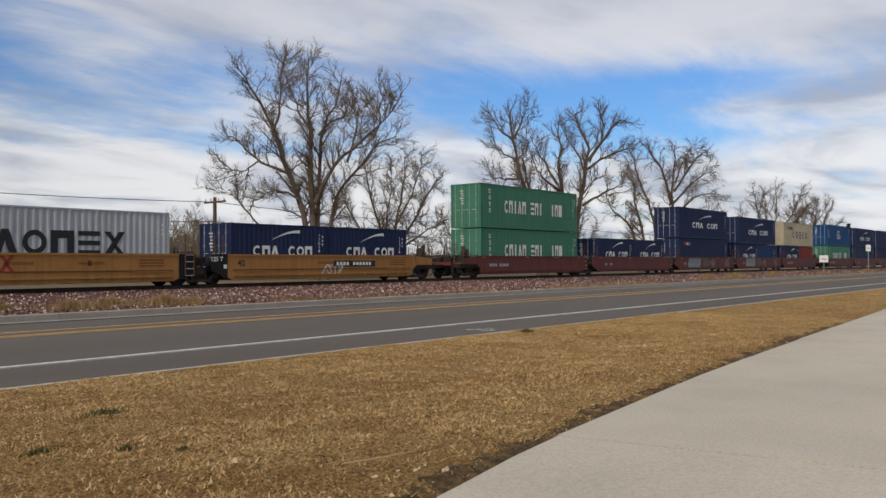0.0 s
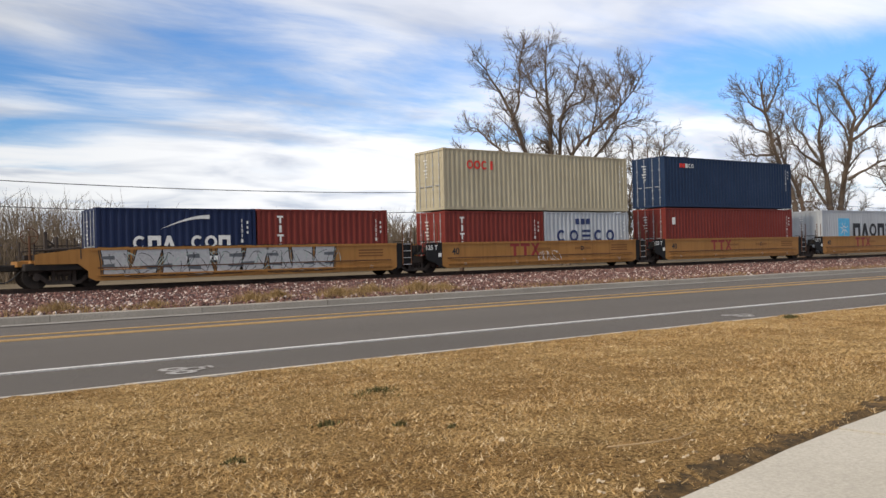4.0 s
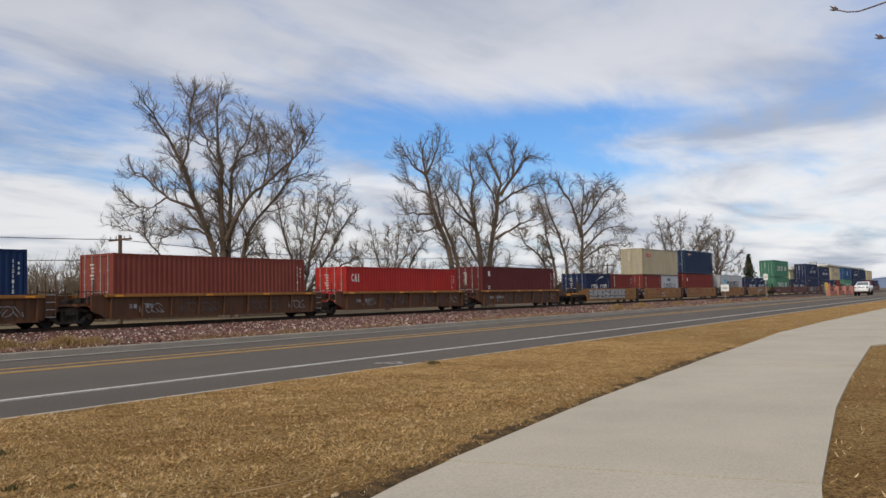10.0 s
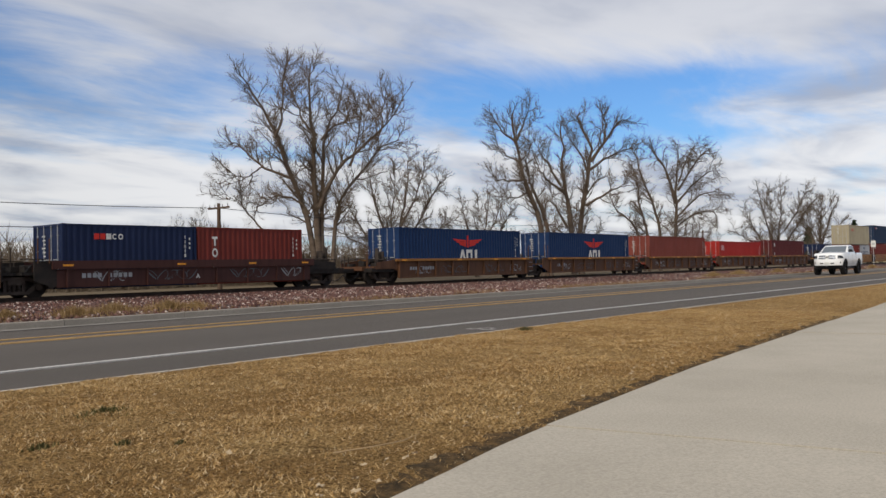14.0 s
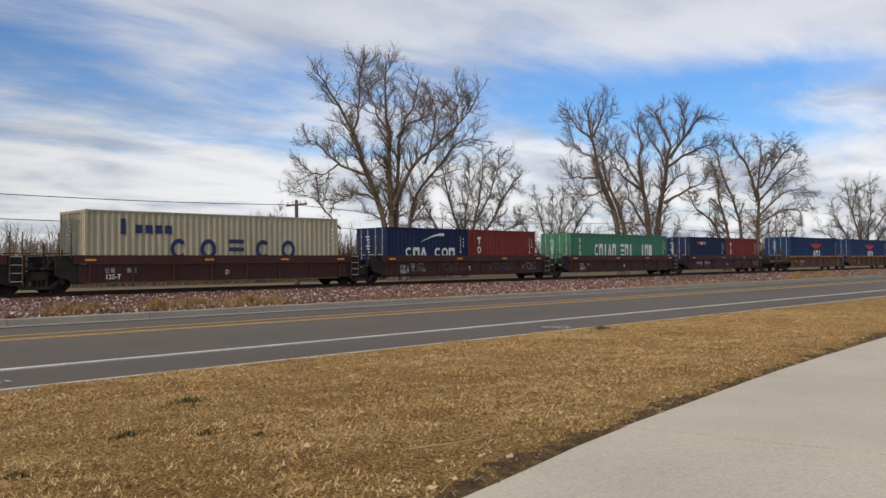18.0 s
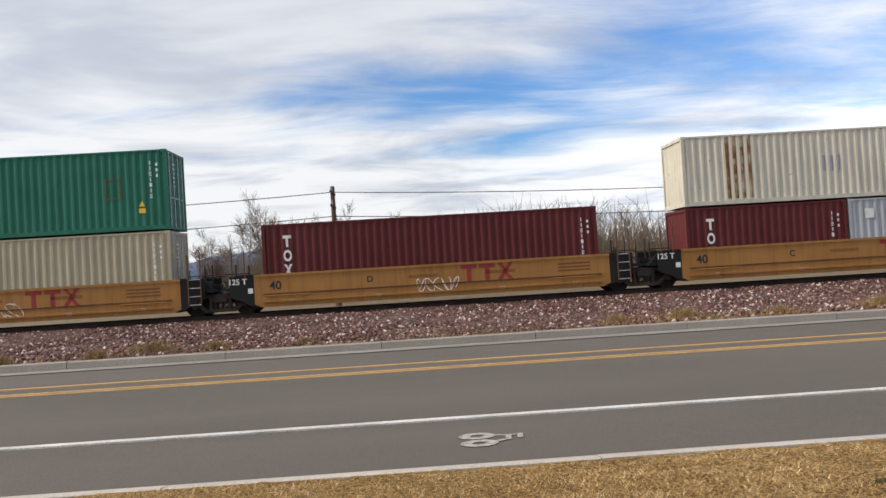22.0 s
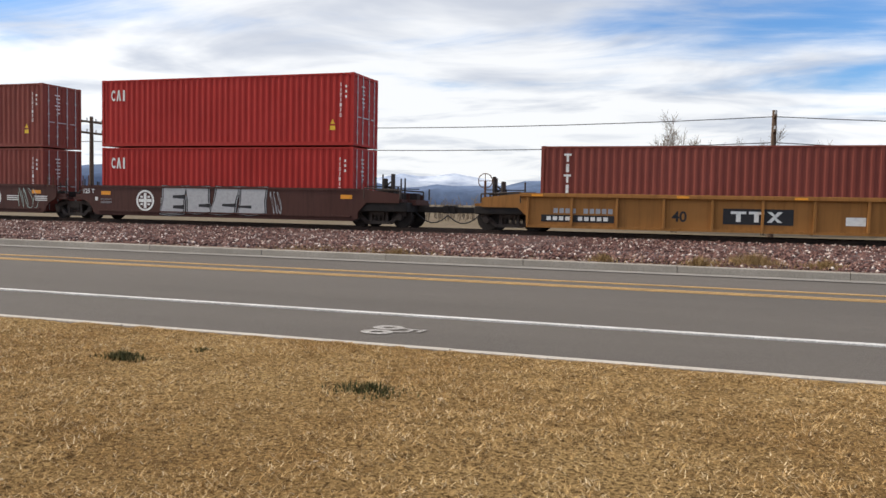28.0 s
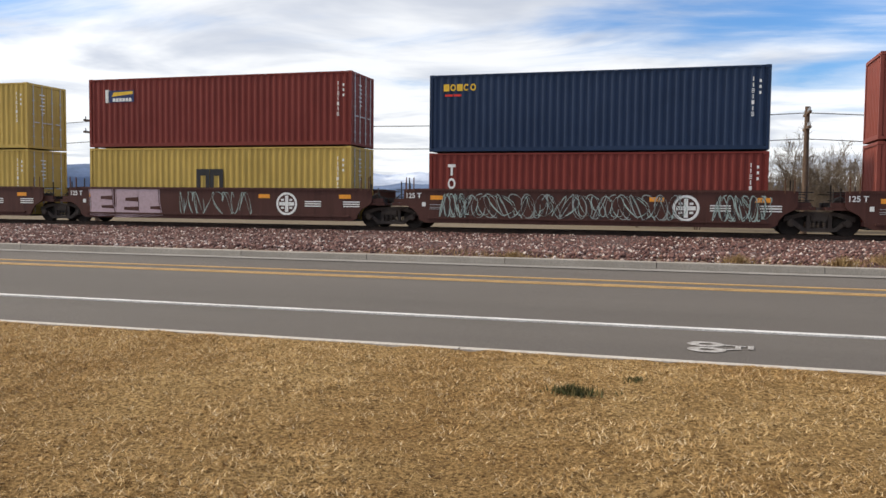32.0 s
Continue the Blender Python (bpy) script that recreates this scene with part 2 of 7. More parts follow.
M = {
    # containers
    "navy": paint("navy_container_paint", (0.008, 0.017, 0.055), 0.15, 0.2),
    "seaco": paint("blue_container_paint", (0.011, 0.026, 0.062), 0.15, 0.2),
    "blue": paint("mid_blue_container_paint", (0.008, 0.050, 0.145), 0.2, 0.25),
    "aplblue": paint("deep_blue_container_paint", (0.007, 0.027, 0.088), 0.2, 0.25),
    "red": paint("red_container_paint", (0.33, 0.021, 0.016), 0.2, 0.3),
    "brick": paint("brick_red_container_paint", (0.15, 0.024, 0.017), 0.3, 0.3),
    "maroon": paint("maroon_container_paint", (0.090, 0.015, 0.015), 0.2, 0.25),
    "brown": paint("red_brown_container_paint", (0.185, 0.044, 0.031), 0.25, 0.3),
    "green": paint("pale_green_container_paint", (0.045, 0.155, 0.098), 0.3, 0.3),
    "dongfang": paint("emerald_container_paint", (0.018, 0.128, 0.080), 0.3, 0.3),
    "beige": paint("beige_container_paint", (0.37, 0.325, 0.225), 0.35, 0.4),
    "white": paint("weathered_white_container_paint", (0.52, 0.49, 0.40), 0.6, 0.5),
    "grey": paint("light_grey_container_paint", (0.36, 0.38, 0.40), 0.25, 0.35),
    "mscyellow": paint("mustard_container_paint", (0.42, 0.29, 0.07), 0.35, 0.35),
    # wagons
    "ttx": paint("yellow_wagon_paint", (0.30, 0.142, 0.038), 0.4, 0.4),
    "ttxdark": paint("dull_yellow_wagon_paint", (0.27, 0.12, 0.03), 0.55, 0.5),
    "rib": paint("rusty_brown_wagon_paint", (0.098, 0.045, 0.023), 0.6, 0.7),
    "bnsf": paint("dark_red_brown_wagon_paint", (0.055, 0.020, 0.016), 0.3, 0.5),
    "bnsf2": paint("oxide_brown_wagon_paint", (0.060, 0.022, 0.016), 0.3, 0.5),
    "redcar": paint("oxide_red_wagon_paint", (0.11, 0.03, 0.02), 0.4, 0.5),
    "black": paint("black_wagon_paint", (0.010, 0.010, 0.010), 0.2, 0.2, 0.7),
    "grime": surface("greasy_running_gear_steel", (0.011, 0.009, 0.008), (0.028, 0.020, 0.015), 3.0, fine=30, rough=0.75, metal=0.3, bump=0.3),
    "cast": surface("dusty_cast_steel", (0.030, 0.022, 0.018), (0.060, 0.045, 0.035), 3.0, fine=30, rough=0.85, metal=0.1, bump=0.3),
    "steel": surface("worn_rail_steel", (0.035, 0.024, 0.02), (0.07, 0.046, 0.034), 2.0, fine=25, rough=0.6, metal=0.6),
    "galv": plain("galvanised_rod", (0.42, 0.43, 0.43), 0.45, 0.5),
    "whitep": plain("white_lettering_paint", (0.72, 0.72, 0.68)),
    "redp": plain("red_lettering_paint", (0.62, 0.035, 0.025)),
    "ttxred": plain("dark_red_lettering_paint", (0.26, 0.035, 0.028)),
    "blackp": plain("black_lettering_paint", (0.02, 0.02, 0.022)),
    "yellowp": plain("yellow_lettering_paint", (0.72, 0.46, 0.04)),
    "orangep": plain("amber_reflector", (0.75, 0.30, 0.03), 0.35),
    "navyp": plain("navy_lettering_paint", (0.02, 0.035, 0.11)),
    "cyanp": plain("sky_blue_panel_paint", (0.10, 0.42, 0.66)),
    "greyp": plain("grey_lettering_paint", (0.34, 0.35, 0.36)),
    "greyd": plain("dark_grey_spray_paint", (0.10, 0.11, 0.12)),
    "silverg": plain("silver_spray_paint", (0.40, 0.40, 0.40), 0.5),
    "pinkg": plain("pale_pink_spray_paint", (0.42, 0.31, 0.33), 0.6),
    "greeng": plain("pale_green_spray_paint", (0.32, 0.40, 0.36), 0.6),
    "silverd": plain("dull_silver_spray_paint", (0.20, 0.215, 0.21), 0.5),
    "sprayg": plain("dusty_silver_spray_paint", (0.27, 0.30, 0.28), 0.6),
    "rustpatch": surface("rust_streaked_old_paint", (0.20, 0.085, 0.03), (0.40, 0.33, 0.22), 4.0, lo=0.45, hi=0.6, fine=20, fine_amount=0.3, rough=0.95, stretch=(1, 1, 0.5)),
    "smear": plain("thin_wiped_spray_paint", (0.135, 0.098, 0.085), 0.8),
    "rustp": plain("rust_stain", (0.17, 0.075, 0.028), 0.95),
}


def material_ground():
    # asphalt
    m, nt, b = mat_new("worn_grey_asphalt")
    co = coord(nt)
    col = mix_node(nt, ramp_node(nt, noise_node(nt, co, 0.35, 5, 0.6, (0.25, 1.2, 1)), 0.3, 0.7), (0.076, 0.063, 0.050), (0.124, 0.104, 0.085))
    spk = ramp_node(nt, noise_node(nt, co, 90, 3, 0.7), 0.35, 0.72)
    col = mix_node(nt, 0.45, col, mix_node(nt, spk, (0.033, 0.029, 0.025), (0.19, 0.168, 0.145)))
    st = ramp_node(nt, noise_node(nt, co, 1.4, 6, 0.7), 0.62, 0.72)
    col = mix_node(nt, mul_node(nt, st, 0.35), col, (0.045, 0.044, 0.044))
    nt.links.new(col, b.inputs["Base Color"])
    b.inputs["Roughness"].default_value, b.inputs["Specular IOR Level"].default_value = 0.9, 0.35
    nt.links.new(bump_node(nt, spk, 0.5, 0.006), b.inputs["Normal"])
    M["asphalt"] = m
    M["concrete"] = surface("pale_broom_finished_concrete", (0.39, 0.352, 0.285), (0.46, 0.415, 0.34), 0.7, fine=60, fine_amount=0.18, rough=0.9, bump=0.25, dist=0.004)
    M["kerb"] = surface("grey_kerb_concrete", (0.25, 0.225, 0.19), (0.32, 0.29, 0.25), 1.2, fine=40, fine_amount=0.25, rough=0.9, bump=0.3, random_tint=0.06)
    M["gutter"] = surface("dusty_gutter_concrete", (0.19, 0.175, 0.155), (0.25, 0.23, 0.205), 1.2, fine=40, fine_amount=0.3, rough=0.95, bump=0.3)
    M["kerb_pale"] = surface("pale_kerb_concrete", (0.38, 0.34, 0.29), (0.46, 0.415, 0.355), 1.2, fine=40, fine_amount=0.25, rough=0.9, bump=0.3, random_tint=0.05)
    # lawn: straw clumps, the shade in their gaps painted dark, in broad paler and browner patches
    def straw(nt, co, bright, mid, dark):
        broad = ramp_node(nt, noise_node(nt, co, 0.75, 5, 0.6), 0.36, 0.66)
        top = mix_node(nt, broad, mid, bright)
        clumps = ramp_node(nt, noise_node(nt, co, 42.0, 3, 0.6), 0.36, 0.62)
        gap_shade = ramp_node(nt, noise_node(nt, co, 5.0, 4, 0.65), 0.33, 0.47)
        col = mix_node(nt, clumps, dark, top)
        return mix_node(nt, gap_shade, mix_node(nt, 0.35, col, dark), col)

    m, nt, b = mat_new("dormant_lawn_thatch")
    co = coord(nt)
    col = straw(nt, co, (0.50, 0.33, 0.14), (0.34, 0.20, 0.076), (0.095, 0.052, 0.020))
    col = mix_node(nt, ramp_node(nt, noise_node(nt, co, 70, 5, 0.8), 0.55, 0.64), col, (0.66, 0.45, 0.19))
    nt.links.new(col, b.inputs["Base Color"])
    b.inputs["Roughness"].default_value, b.inputs["Specular IOR Level"].default_value = 1.0, 0.05
    nt.links.new(bump_node(nt, noise_node(nt, co, 30, 8, 0.8), 1.0, 0.04), b.inputs["Normal"])
    M["thatch"] = m
    M["field"] = surface("dry_tan_field", (0.115, 0.086, 0.052), (0.16, 0.122, 0.076), 0.08, fine=3.0, fine_amount=0.4, rough=1.0, bump=0.4, dist=0.05)
    M["soil"] = surface("damp_dark_soil", (0.045, 0.030, 0.013), (0.135, 0.080, 0.030), 9.0, lo=0.4, hi=0.65, fine=45, fine_amount=0.5, rough=1.0, bump=0.8, dist=0.02)
    M["dirt"] = surface("dusty_gravel_soil", (0.15, 0.103, 0.076), (0.21, 0.152, 0.112), 0.8, fine=30, fine_amount=0.45, rough=1.0, bump=0.6, dist=0.02)
    # ballast bed
    m, nt, b = mat_new("pinkish_railway_ballast")
    co = coord(nt)
    v = nt.nodes.new("ShaderNodeTexVoronoi")
    v.inputs["Scale"].default_value = 15.0
    nt.links.new(co, v.inputs["Vector"])
    sep = nt.nodes.new("ShaderNodeSeparateColor")
    nt.links.new(v.outputs["Color"], sep.inputs[0])
    col = mix_node(nt, sep.outputs[0], (0.045, 0.018, 0.013), (0.165, 0.068, 0.048))
    pale = ramp_node(nt, sep.outputs[1], 0.86, 0.9)
    col = mix_node(nt, pale, col, (0.45, 0.40, 0.37))
    # shade in the crevices between stones, painted into the colour
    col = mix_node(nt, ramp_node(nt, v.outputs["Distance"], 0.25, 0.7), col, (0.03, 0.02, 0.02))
    nt.links.new(col, b.inputs["Base Color"])
    b.inputs["Roughness"].default_value, b.inputs["Specular IOR Level"].default_value = 0.9, 0.2
    nt.links.new(bump_node(nt, v.outputs["Distance"], -0.9, 0.05), b.inputs["Normal"])
    M["ballast"] = m
    # single stones: tone by piece
    m, nt, b = mat_new("ballast_stone")
    g = nt.nodes.new("ShaderNodeNewGeometry")
    cr = nt.nodes.new("ShaderNodeValToRGB")
    e = cr.color_ramp.elements
    e[0].color, e[1].color = (0.040, 0.016, 0.013, 1), (0.58, 0.50, 0.44, 1)
    for p, c in ((0.45, (0.105, 0.042, 0.032, 1)), (0.84, (0.20, 0.105, 0.082, 1))):
        k = e.new(p)
        k.color = c
    nt.links.new(g.outputs["Random Per Island"], cr.inputs[0])
    nt.links.new(cr.outputs[0], b.inputs["Base Color"])
    b.inputs["Roughness"].default_value = 0.85
    M["stone"] = m

    def blades(name, stops, dry=False):
        m, nt, b = mat_new(name)
        g = nt.nodes.new("ShaderNodeNewGeometry")
        cr = nt.nodes.new("ShaderNodeValToRGB")
        e = cr.color_ramp.elements
        e[0].color, e[1].color = (*stops[0][1], 1), (*stops[-1][1], 1)
        for p, c in stops[1:-1]:
            k = e.new(p)
            k.color = (*c, 1)
        nt.links.new(g.outputs["Random Per Island"], cr.inputs[0])
        co = coord(nt)
        # dry blades take a share of the same painted gap shade
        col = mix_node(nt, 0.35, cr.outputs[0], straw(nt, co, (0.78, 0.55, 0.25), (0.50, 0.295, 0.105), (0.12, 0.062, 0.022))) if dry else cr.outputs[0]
        nt.links.new(col, b.inputs["Base Color"])
        b.inputs["Roughness"].default_value, b.inputs["Specular IOR Level"].default_value = 0.8, 0.1
        return m

    M["blade"] = blades("dry_grass_blades", ((0, (0.10, 0.052, 0.018)), (0.35, (0.40, 0.235, 0.085)), (0.72, (0.67, 0.46, 0.21)), (1, (0.92, 0.76, 0.50))), True)
    M["tuft"] = blades("straw_coloured_tall_grass", ((0, (0.13, 0.082, 0.035)), (0.5, (0.27, 0.175, 0.075)), (1, (0.42, 0.30, 0.15))))
    M["weed"] = blades("dark_green_weed_leaves", ((0, (0.042, 0.044, 0.018)), (0.5, (0.080, 0.080, 0.032)), (1, (0.22, 0.17, 0.075))))
    M["leaf"] = blades("fallen_dry_leaves", ((0, (0.22, 0.13, 0.06)), (0.5, (0.34, 0.23, 0.12)), (1, (0.50, 0.40, 0.27))))
    M["linewhite"] = surface("worn_white_road_paint", (0.55, 0.53, 0.50), (0.38, 0.36, 0.33), 2.5, fine=60, fine_amount=0.4, rough=0.8, bump=0.2, dist=0.003)
    m, nt, b = mat_new("nearly_worn_off_white_paint")
    co = coord(nt, "Object")
    worn = ramp_node(nt, noise_node(nt, co, 6.0, 7, 0.85), 0.33, 0.56)
    nt.links.new(mix_node(nt, worn, (0.56, 0.54, 0.50), (0.19, 0.17, 0.15)), b.inputs["Base Color"])
    b.inputs["Roughness"].default_value = 0.9
    M["linefaded"] = m
    M["lineyellow"] = surface("worn_yellow_road_paint", (0.46, 0.28, 0.095), (0.34, 0.205, 0.08), 2.5, fine=60, fine_amount=0.4, rough=0.8, bump=0.2, dist=0.003)
    M["bark"] = surface("grey_brown_bark", (0.085, 0.062, 0.046), (0.15, 0.115, 0.088), 2.0, fine=14, fine_amount=0.3, rough=0.95, bump=0.4, dist=0.02)
    M["twig"] = surface("tan_grey_twigs", (0.125, 0.09, 0.062), (0.19, 0.14, 0.095), 0.4, fine=3, fine_amount=0.2, rough=0.95, bump=0.0)
    M["brush"] = surface("dull_brown_brushwood", (0.15, 0.115, 0.08), (0.20, 0.155, 0.11), 0.3, fine=3, fine_amount=0.2, rough=1.0, bump=0.0)
    M["pine"] = surface("dark_pine_needles", (0.020, 0.032, 0.018), (0.035, 0.05, 0.026), 1.0, fine=6, rough=1.0, bump=0.0)
    M["polewood"] = surface("weathered_pole_timber", (0.085, 0.055, 0.038), (0.13, 0.09, 0.065), 1.5, fine=12, rough=0.95, bump=0.3)
    M["wire"] = plain("dark_overhead_cable", (0.03, 0.03, 0.032), 0.6)
    M["tie"] = surface("dark_timber_sleeper", (0.05, 0.036, 0.028), (0.09, 0.065, 0.05), 2.0, fine=15, rough=0.95, bump=0.4)


def mul_node(nt, x, k):
    m = nt.nodes.new("ShaderNodeMath")
    m.operation = "MULTIPLY"
    m.inputs[1].default_value = k
    nt.links.new(x, m.inputs[0])
    return m.outputs[0]


material_ground()

# ---------------------------------------------------------------- mesh helpers


def mesh_of(name, bm, mat, smooth=False):
    me = bpy.data.meshes.new(name)
    bm.to_mesh(me)
    bm.free()
    if mat is not None:
        me.materials.append(mat)
    if smooth:
        me.polygons.foreach_set("use_smooth", [True] * len(me.polygons))
    return me


def mesh_raw(name, verts, faces, mat):
    """A mesh from arrays: verts (n, 3), faces (m, k)."""
    verts, faces = np.asarray(verts, np.float32), np.asarray(faces, np.int32)
    me = bpy.data.meshes.new(name)
    me.vertices.add(len(verts))
    me.vertices.foreach_set("co", verts.ravel())
    k = faces.shape[1]
    me.loops.add(faces.size)
    me.loops.foreach_set("vertex_index", faces.ravel())
    me.polygons.add(len(faces))
    me.polygons.foreach_set("loop_start", np.arange(0, faces.size, k, dtype=np.int32))
    me.update(calc_edges=True)
    me.materials.append(mat)
    return me


def part(name, data, mat, parent, label="", at=None, smooth=False):
    """Links a bmesh or a ready mesh as one mesh object under a thing or a part."""
    if isinstance(data, list):
        return [part(name, d, mat, parent, label, at, smooth) for d in data]
    me = mesh_of(name, data, mat, smooth) if isinstance(data, bmesh.types.BMesh) else data
    if mat is not None and not me.materials:
        me.materials.append(mat)
    ob = new(name, me)
    ob.parent = parent
    if at is not None:
        ob.matrix_basis = at
    if label:
        tagged(ob, label)
    return ob


def thing(name, label, category, m=None, group="", kind=""):
    ob = new(name)
    ob.empty_display_size = 0.3
    if m is not None:
        ob.matrix_basis = m
    return tagged(ob, label, category, group, kind)


def box(bm, x0, y0, z0, x1, y1, z1, bevel=0.0):
    r = bmesh.ops.create_cube(bm, size=1.0, matrix=Matrix.LocRotScale(((x0 + x1) / 2, (y0 + y1) / 2, (z0 + z1) / 2), None, (abs(x1 - x0), abs(y1 - y0), abs(z1 - z0))))
    if bevel:
        es = list({e for v in r["verts"] for e in v.link_edges})
        bmesh.ops.bevel(bm, geom=es, offset=bevel, segments=1, affect="EDGES")
    return bm


def boxes(rows, bevel=0.0):
    bm = bmesh.new()
    for r in rows:
        box(bm, *r, bevel)
    return bm


def rod(bm, a, b, r, sides=8, r2=None):
    a, b = Vector(a), Vector(b)
    d = b - a
    q = d.to_track_quat("Z", "Y").to_matrix().to_4x4()
    bmesh.ops.create_cone(bm, cap_ends=True, segments=sides, radius1=r, radius2=r if r2 is None else r2, depth=d.length,
                          matrix=Matrix.Translation((a + b) / 2) @ q)
    return bm


def rods(rows, r, sides=8):
    bm = bmesh.new()
    for a, b in rows:
        rod(bm, a, b, r, sides)
    return bm


def plate(bm, pts, y0, y1):
    """A polygon in x and z, given thickness from y0 to y1."""
    lo = [bm.verts.new((x, y0, z)) for x, z in pts]
    hi = [bm.verts.new((x, y1, z)) for x, z in pts]
    bm.faces.new(lo)
    bm.faces.new(hi[::-1])
    n = len(pts)
    for i in range(n):
        bm.faces.new((lo[i], hi[i], hi[(i + 1) % n], lo[(i + 1) % n])[::-1])
    return bm


class Wood:
    """Collects tapered tubes, and makes them in batches of alike ones."""
    def __init__(self):
        self.jobs = {}

    def tube(self, pts, radii, sides):
        self.jobs.setdefault((len(pts), sides), []).append((pts, radii))

    def top(self):
        return max(np.array([p for p, _ in job])[..., 2].max() for job in self.jobs.values())

    def mesh(self, name, mat, scale=1.0):
        verts, faces, start = [], [], 0
        for (k, sides), job in self.jobs.items():
            pts = np.array([p for p, _ in job], float) * scale
            rad = np.array([r for _, r in job], float) * scale
            t = np.gradient(pts, axis=1)
            t /= np.linalg.norm(t, axis=2)[..., None] + 1e-9
            u = np.cross(t, np.array([0.31, 0.62, 0.72]))
            u /= np.linalg.norm(u, axis=2)[..., None] + 1e-9
            w = np.cross(t, u)
            a = np.arange(sides) * 2 * math.pi / sides
            ring = pts[:, :, None] + (u[:, :, None] * np.cos(a)[:, None] + w[:, :, None] * np.sin(a)[:, None]) * rad[:, :, None, None]
            i = np.arange(k - 1)[:, None] * sides + np.arange(sides)[None]
            j = np.arange(k - 1)[:, None] * sides + (np.arange(sides)[None] + 1) % sides
            f = np.stack([i, j, j + sides, i + sides], -1).reshape(-1, 4)
            n = len(job)
            faces.append((f[None] + (np.arange(n) * k * sides)[:, None, None]).reshape(-1, 4) + start)
            verts.append(ring.reshape(-1, 3))
            start += n * k * sides
        return mesh_raw(name, np.concatenate(verts), np.concatenate(faces), mat)


def done(bm):
    bmesh.ops.recalc_face_normals(bm, faces=bm.faces)
    return bm


# ---------------------------------------------------------------- markings, flat on the near side (facing -y)


def glyph(bm, kind, x, z, w, h, y):
    """One plain sign of a marking: o ring, c half ring, b block, i bar, v wedge, n block with a slot, s slanted, a swoosh."""
    def face(pts):
        bm.faces.new([bm.verts.new((px, y, pz)) for px, pz in pts])
    if kind in "oc":
        n, t = 16, 0.30
        a0, a1 = (0, 2 * math.pi) if kind == "o" else (0.75, 2 * math.pi - 0.75)
        for i in range(n):
            p, q = a0 + (a1 - a0) * i / n, a0 + (a1 - a0) * (i + 1) / n
            f = lambda g, k: (x + w / 2 + k * w / 2 * math.cos(g), z + h / 2 + k * h / 2 * math.sin(g))
            face([f(p, 1 - 2 * t * 0.72), f(p, 1), f(q, 1), f(q, 1 - 2 * t * 0.72)])
    elif kind == "b":
        face([(x, z), (x + w, z), (x + w, z + h), (x, z + h)])
    elif kind == "i":
        face([(x + w * 0.3, z), (x + w * 0.7, z), (x + w * 0.7, z + h), (x + w * 0.3, z + h)])
    elif kind == "v":
        face([(x + w * 0.36, z + h), (x + w * 0.64, z + h), (x + w, z), (x + w * 0.68, z), (x + w * 0.5, z + h * 0.55), (x + w * 0.32, z), (x, z)])
    elif kind == "n":
        face([(x, z), (x + w * 0.3, z), (x + w * 0.3, z + h), (x, z + h)])
        face([(x + w * 0.7, z), (x + w, z), (x + w, z + h), (x + w * 0.7, z + h)])
        face([(x + w * 0.3, z + h * 0.68), (x + w * 0.7, z + h * 0.68), (x + w * 0.7, z + h), (x + w * 0.3, z + h)])
    elif kind == "t":
        face([(x + w * 0.35, z), (x + w * 0.65, z), (x + w * 0.65, z + h), (x + w * 0.35, z + h)])
        face([(x, z + h * 0.75), (x + w * 0.35, z + h * 0.75), (x + w * 0.35, z + h), (x, z + h)])
        face([(x + w * 0.65, z + h * 0.75), (x + w, z + h * 0.75), (x + w, z + h), (x + w * 0.65, z + h)])
    elif kind == "x":
        face([(x, z), (x + w * 0.3, z), (x + w, z + h), (x + w * 0.7, z + h)])
        face([(x + w * 0.7, z), (x + w, z), (x + w * 0.62, z + h * 0.42), (x + w * 0.45, z + h * 0.36)])
        face([(x, z + h), (x + w * 0.3, z + h), (x + w * 0.55, z + h * 0.64), (x + w * 0.38, z + h * 0.58)])
    elif kind == "s":
        for k in range(3):
            face([(x, z + h * 0.4 * k), (x + w, z + h * 0.4 * k), (x + w, z + h * 0.4 * k + h * 0.2), (x, z + h * 0.4 * k + h * 0.2)])
    elif kind == "a":
        n = 10
        for i in range(n):
            p, q = i / n, (i + 1) / n
            f = lambda u: (x + w * u, z + h * math.sin(u * 1.57))
            a, c = f(p), f(q)
            face([(a[0], a[1] - h * 0.28 * p), (c[0], c[1] - h * 0.28 * q), c, a])


def marking(kinds, x, z, w, h, gap, y, down=False):
    """A row of plain signs, each a mesh of its own."""
    out = []
    for i, k in enumerate(kinds):
        if k != " ":
            bm = bmesh.new()
            glyph(bm, k, x if down else x + i * (w + gap), z - i * (h + gap) if down else z, w, h, y)
            out.append(bm)
    return out


def merged(signs):
    """Signs too small to pick apart, as one mesh."""
    out = bmesh.new()
    for bm in signs:
        me = mesh_of("sign", bm, None)
        out.from_mesh(me)
        bpy.data.meshes.remove(me)
    return out


def letters(text, size, x, y, z):
    """Real characters as a mesh that faces -y."""
    cu = bpy.data.curves.new("text", "FONT")
    cu.body, cu.size, cu.offset = text, size, size * 0.022
    ob = new("text", cu)
    me = bpy.data.meshes.new_from_object(ob.evaluated_get(bpy.context.evaluated_depsgraph_get()))
    bpy.data.objects.remove(ob)
    bpy.data.curves.remove(cu)
    me.transform(Matrix.Translation((x, y, z)) @ pose(0, 0, 0, 90, 0, 0))
    return me


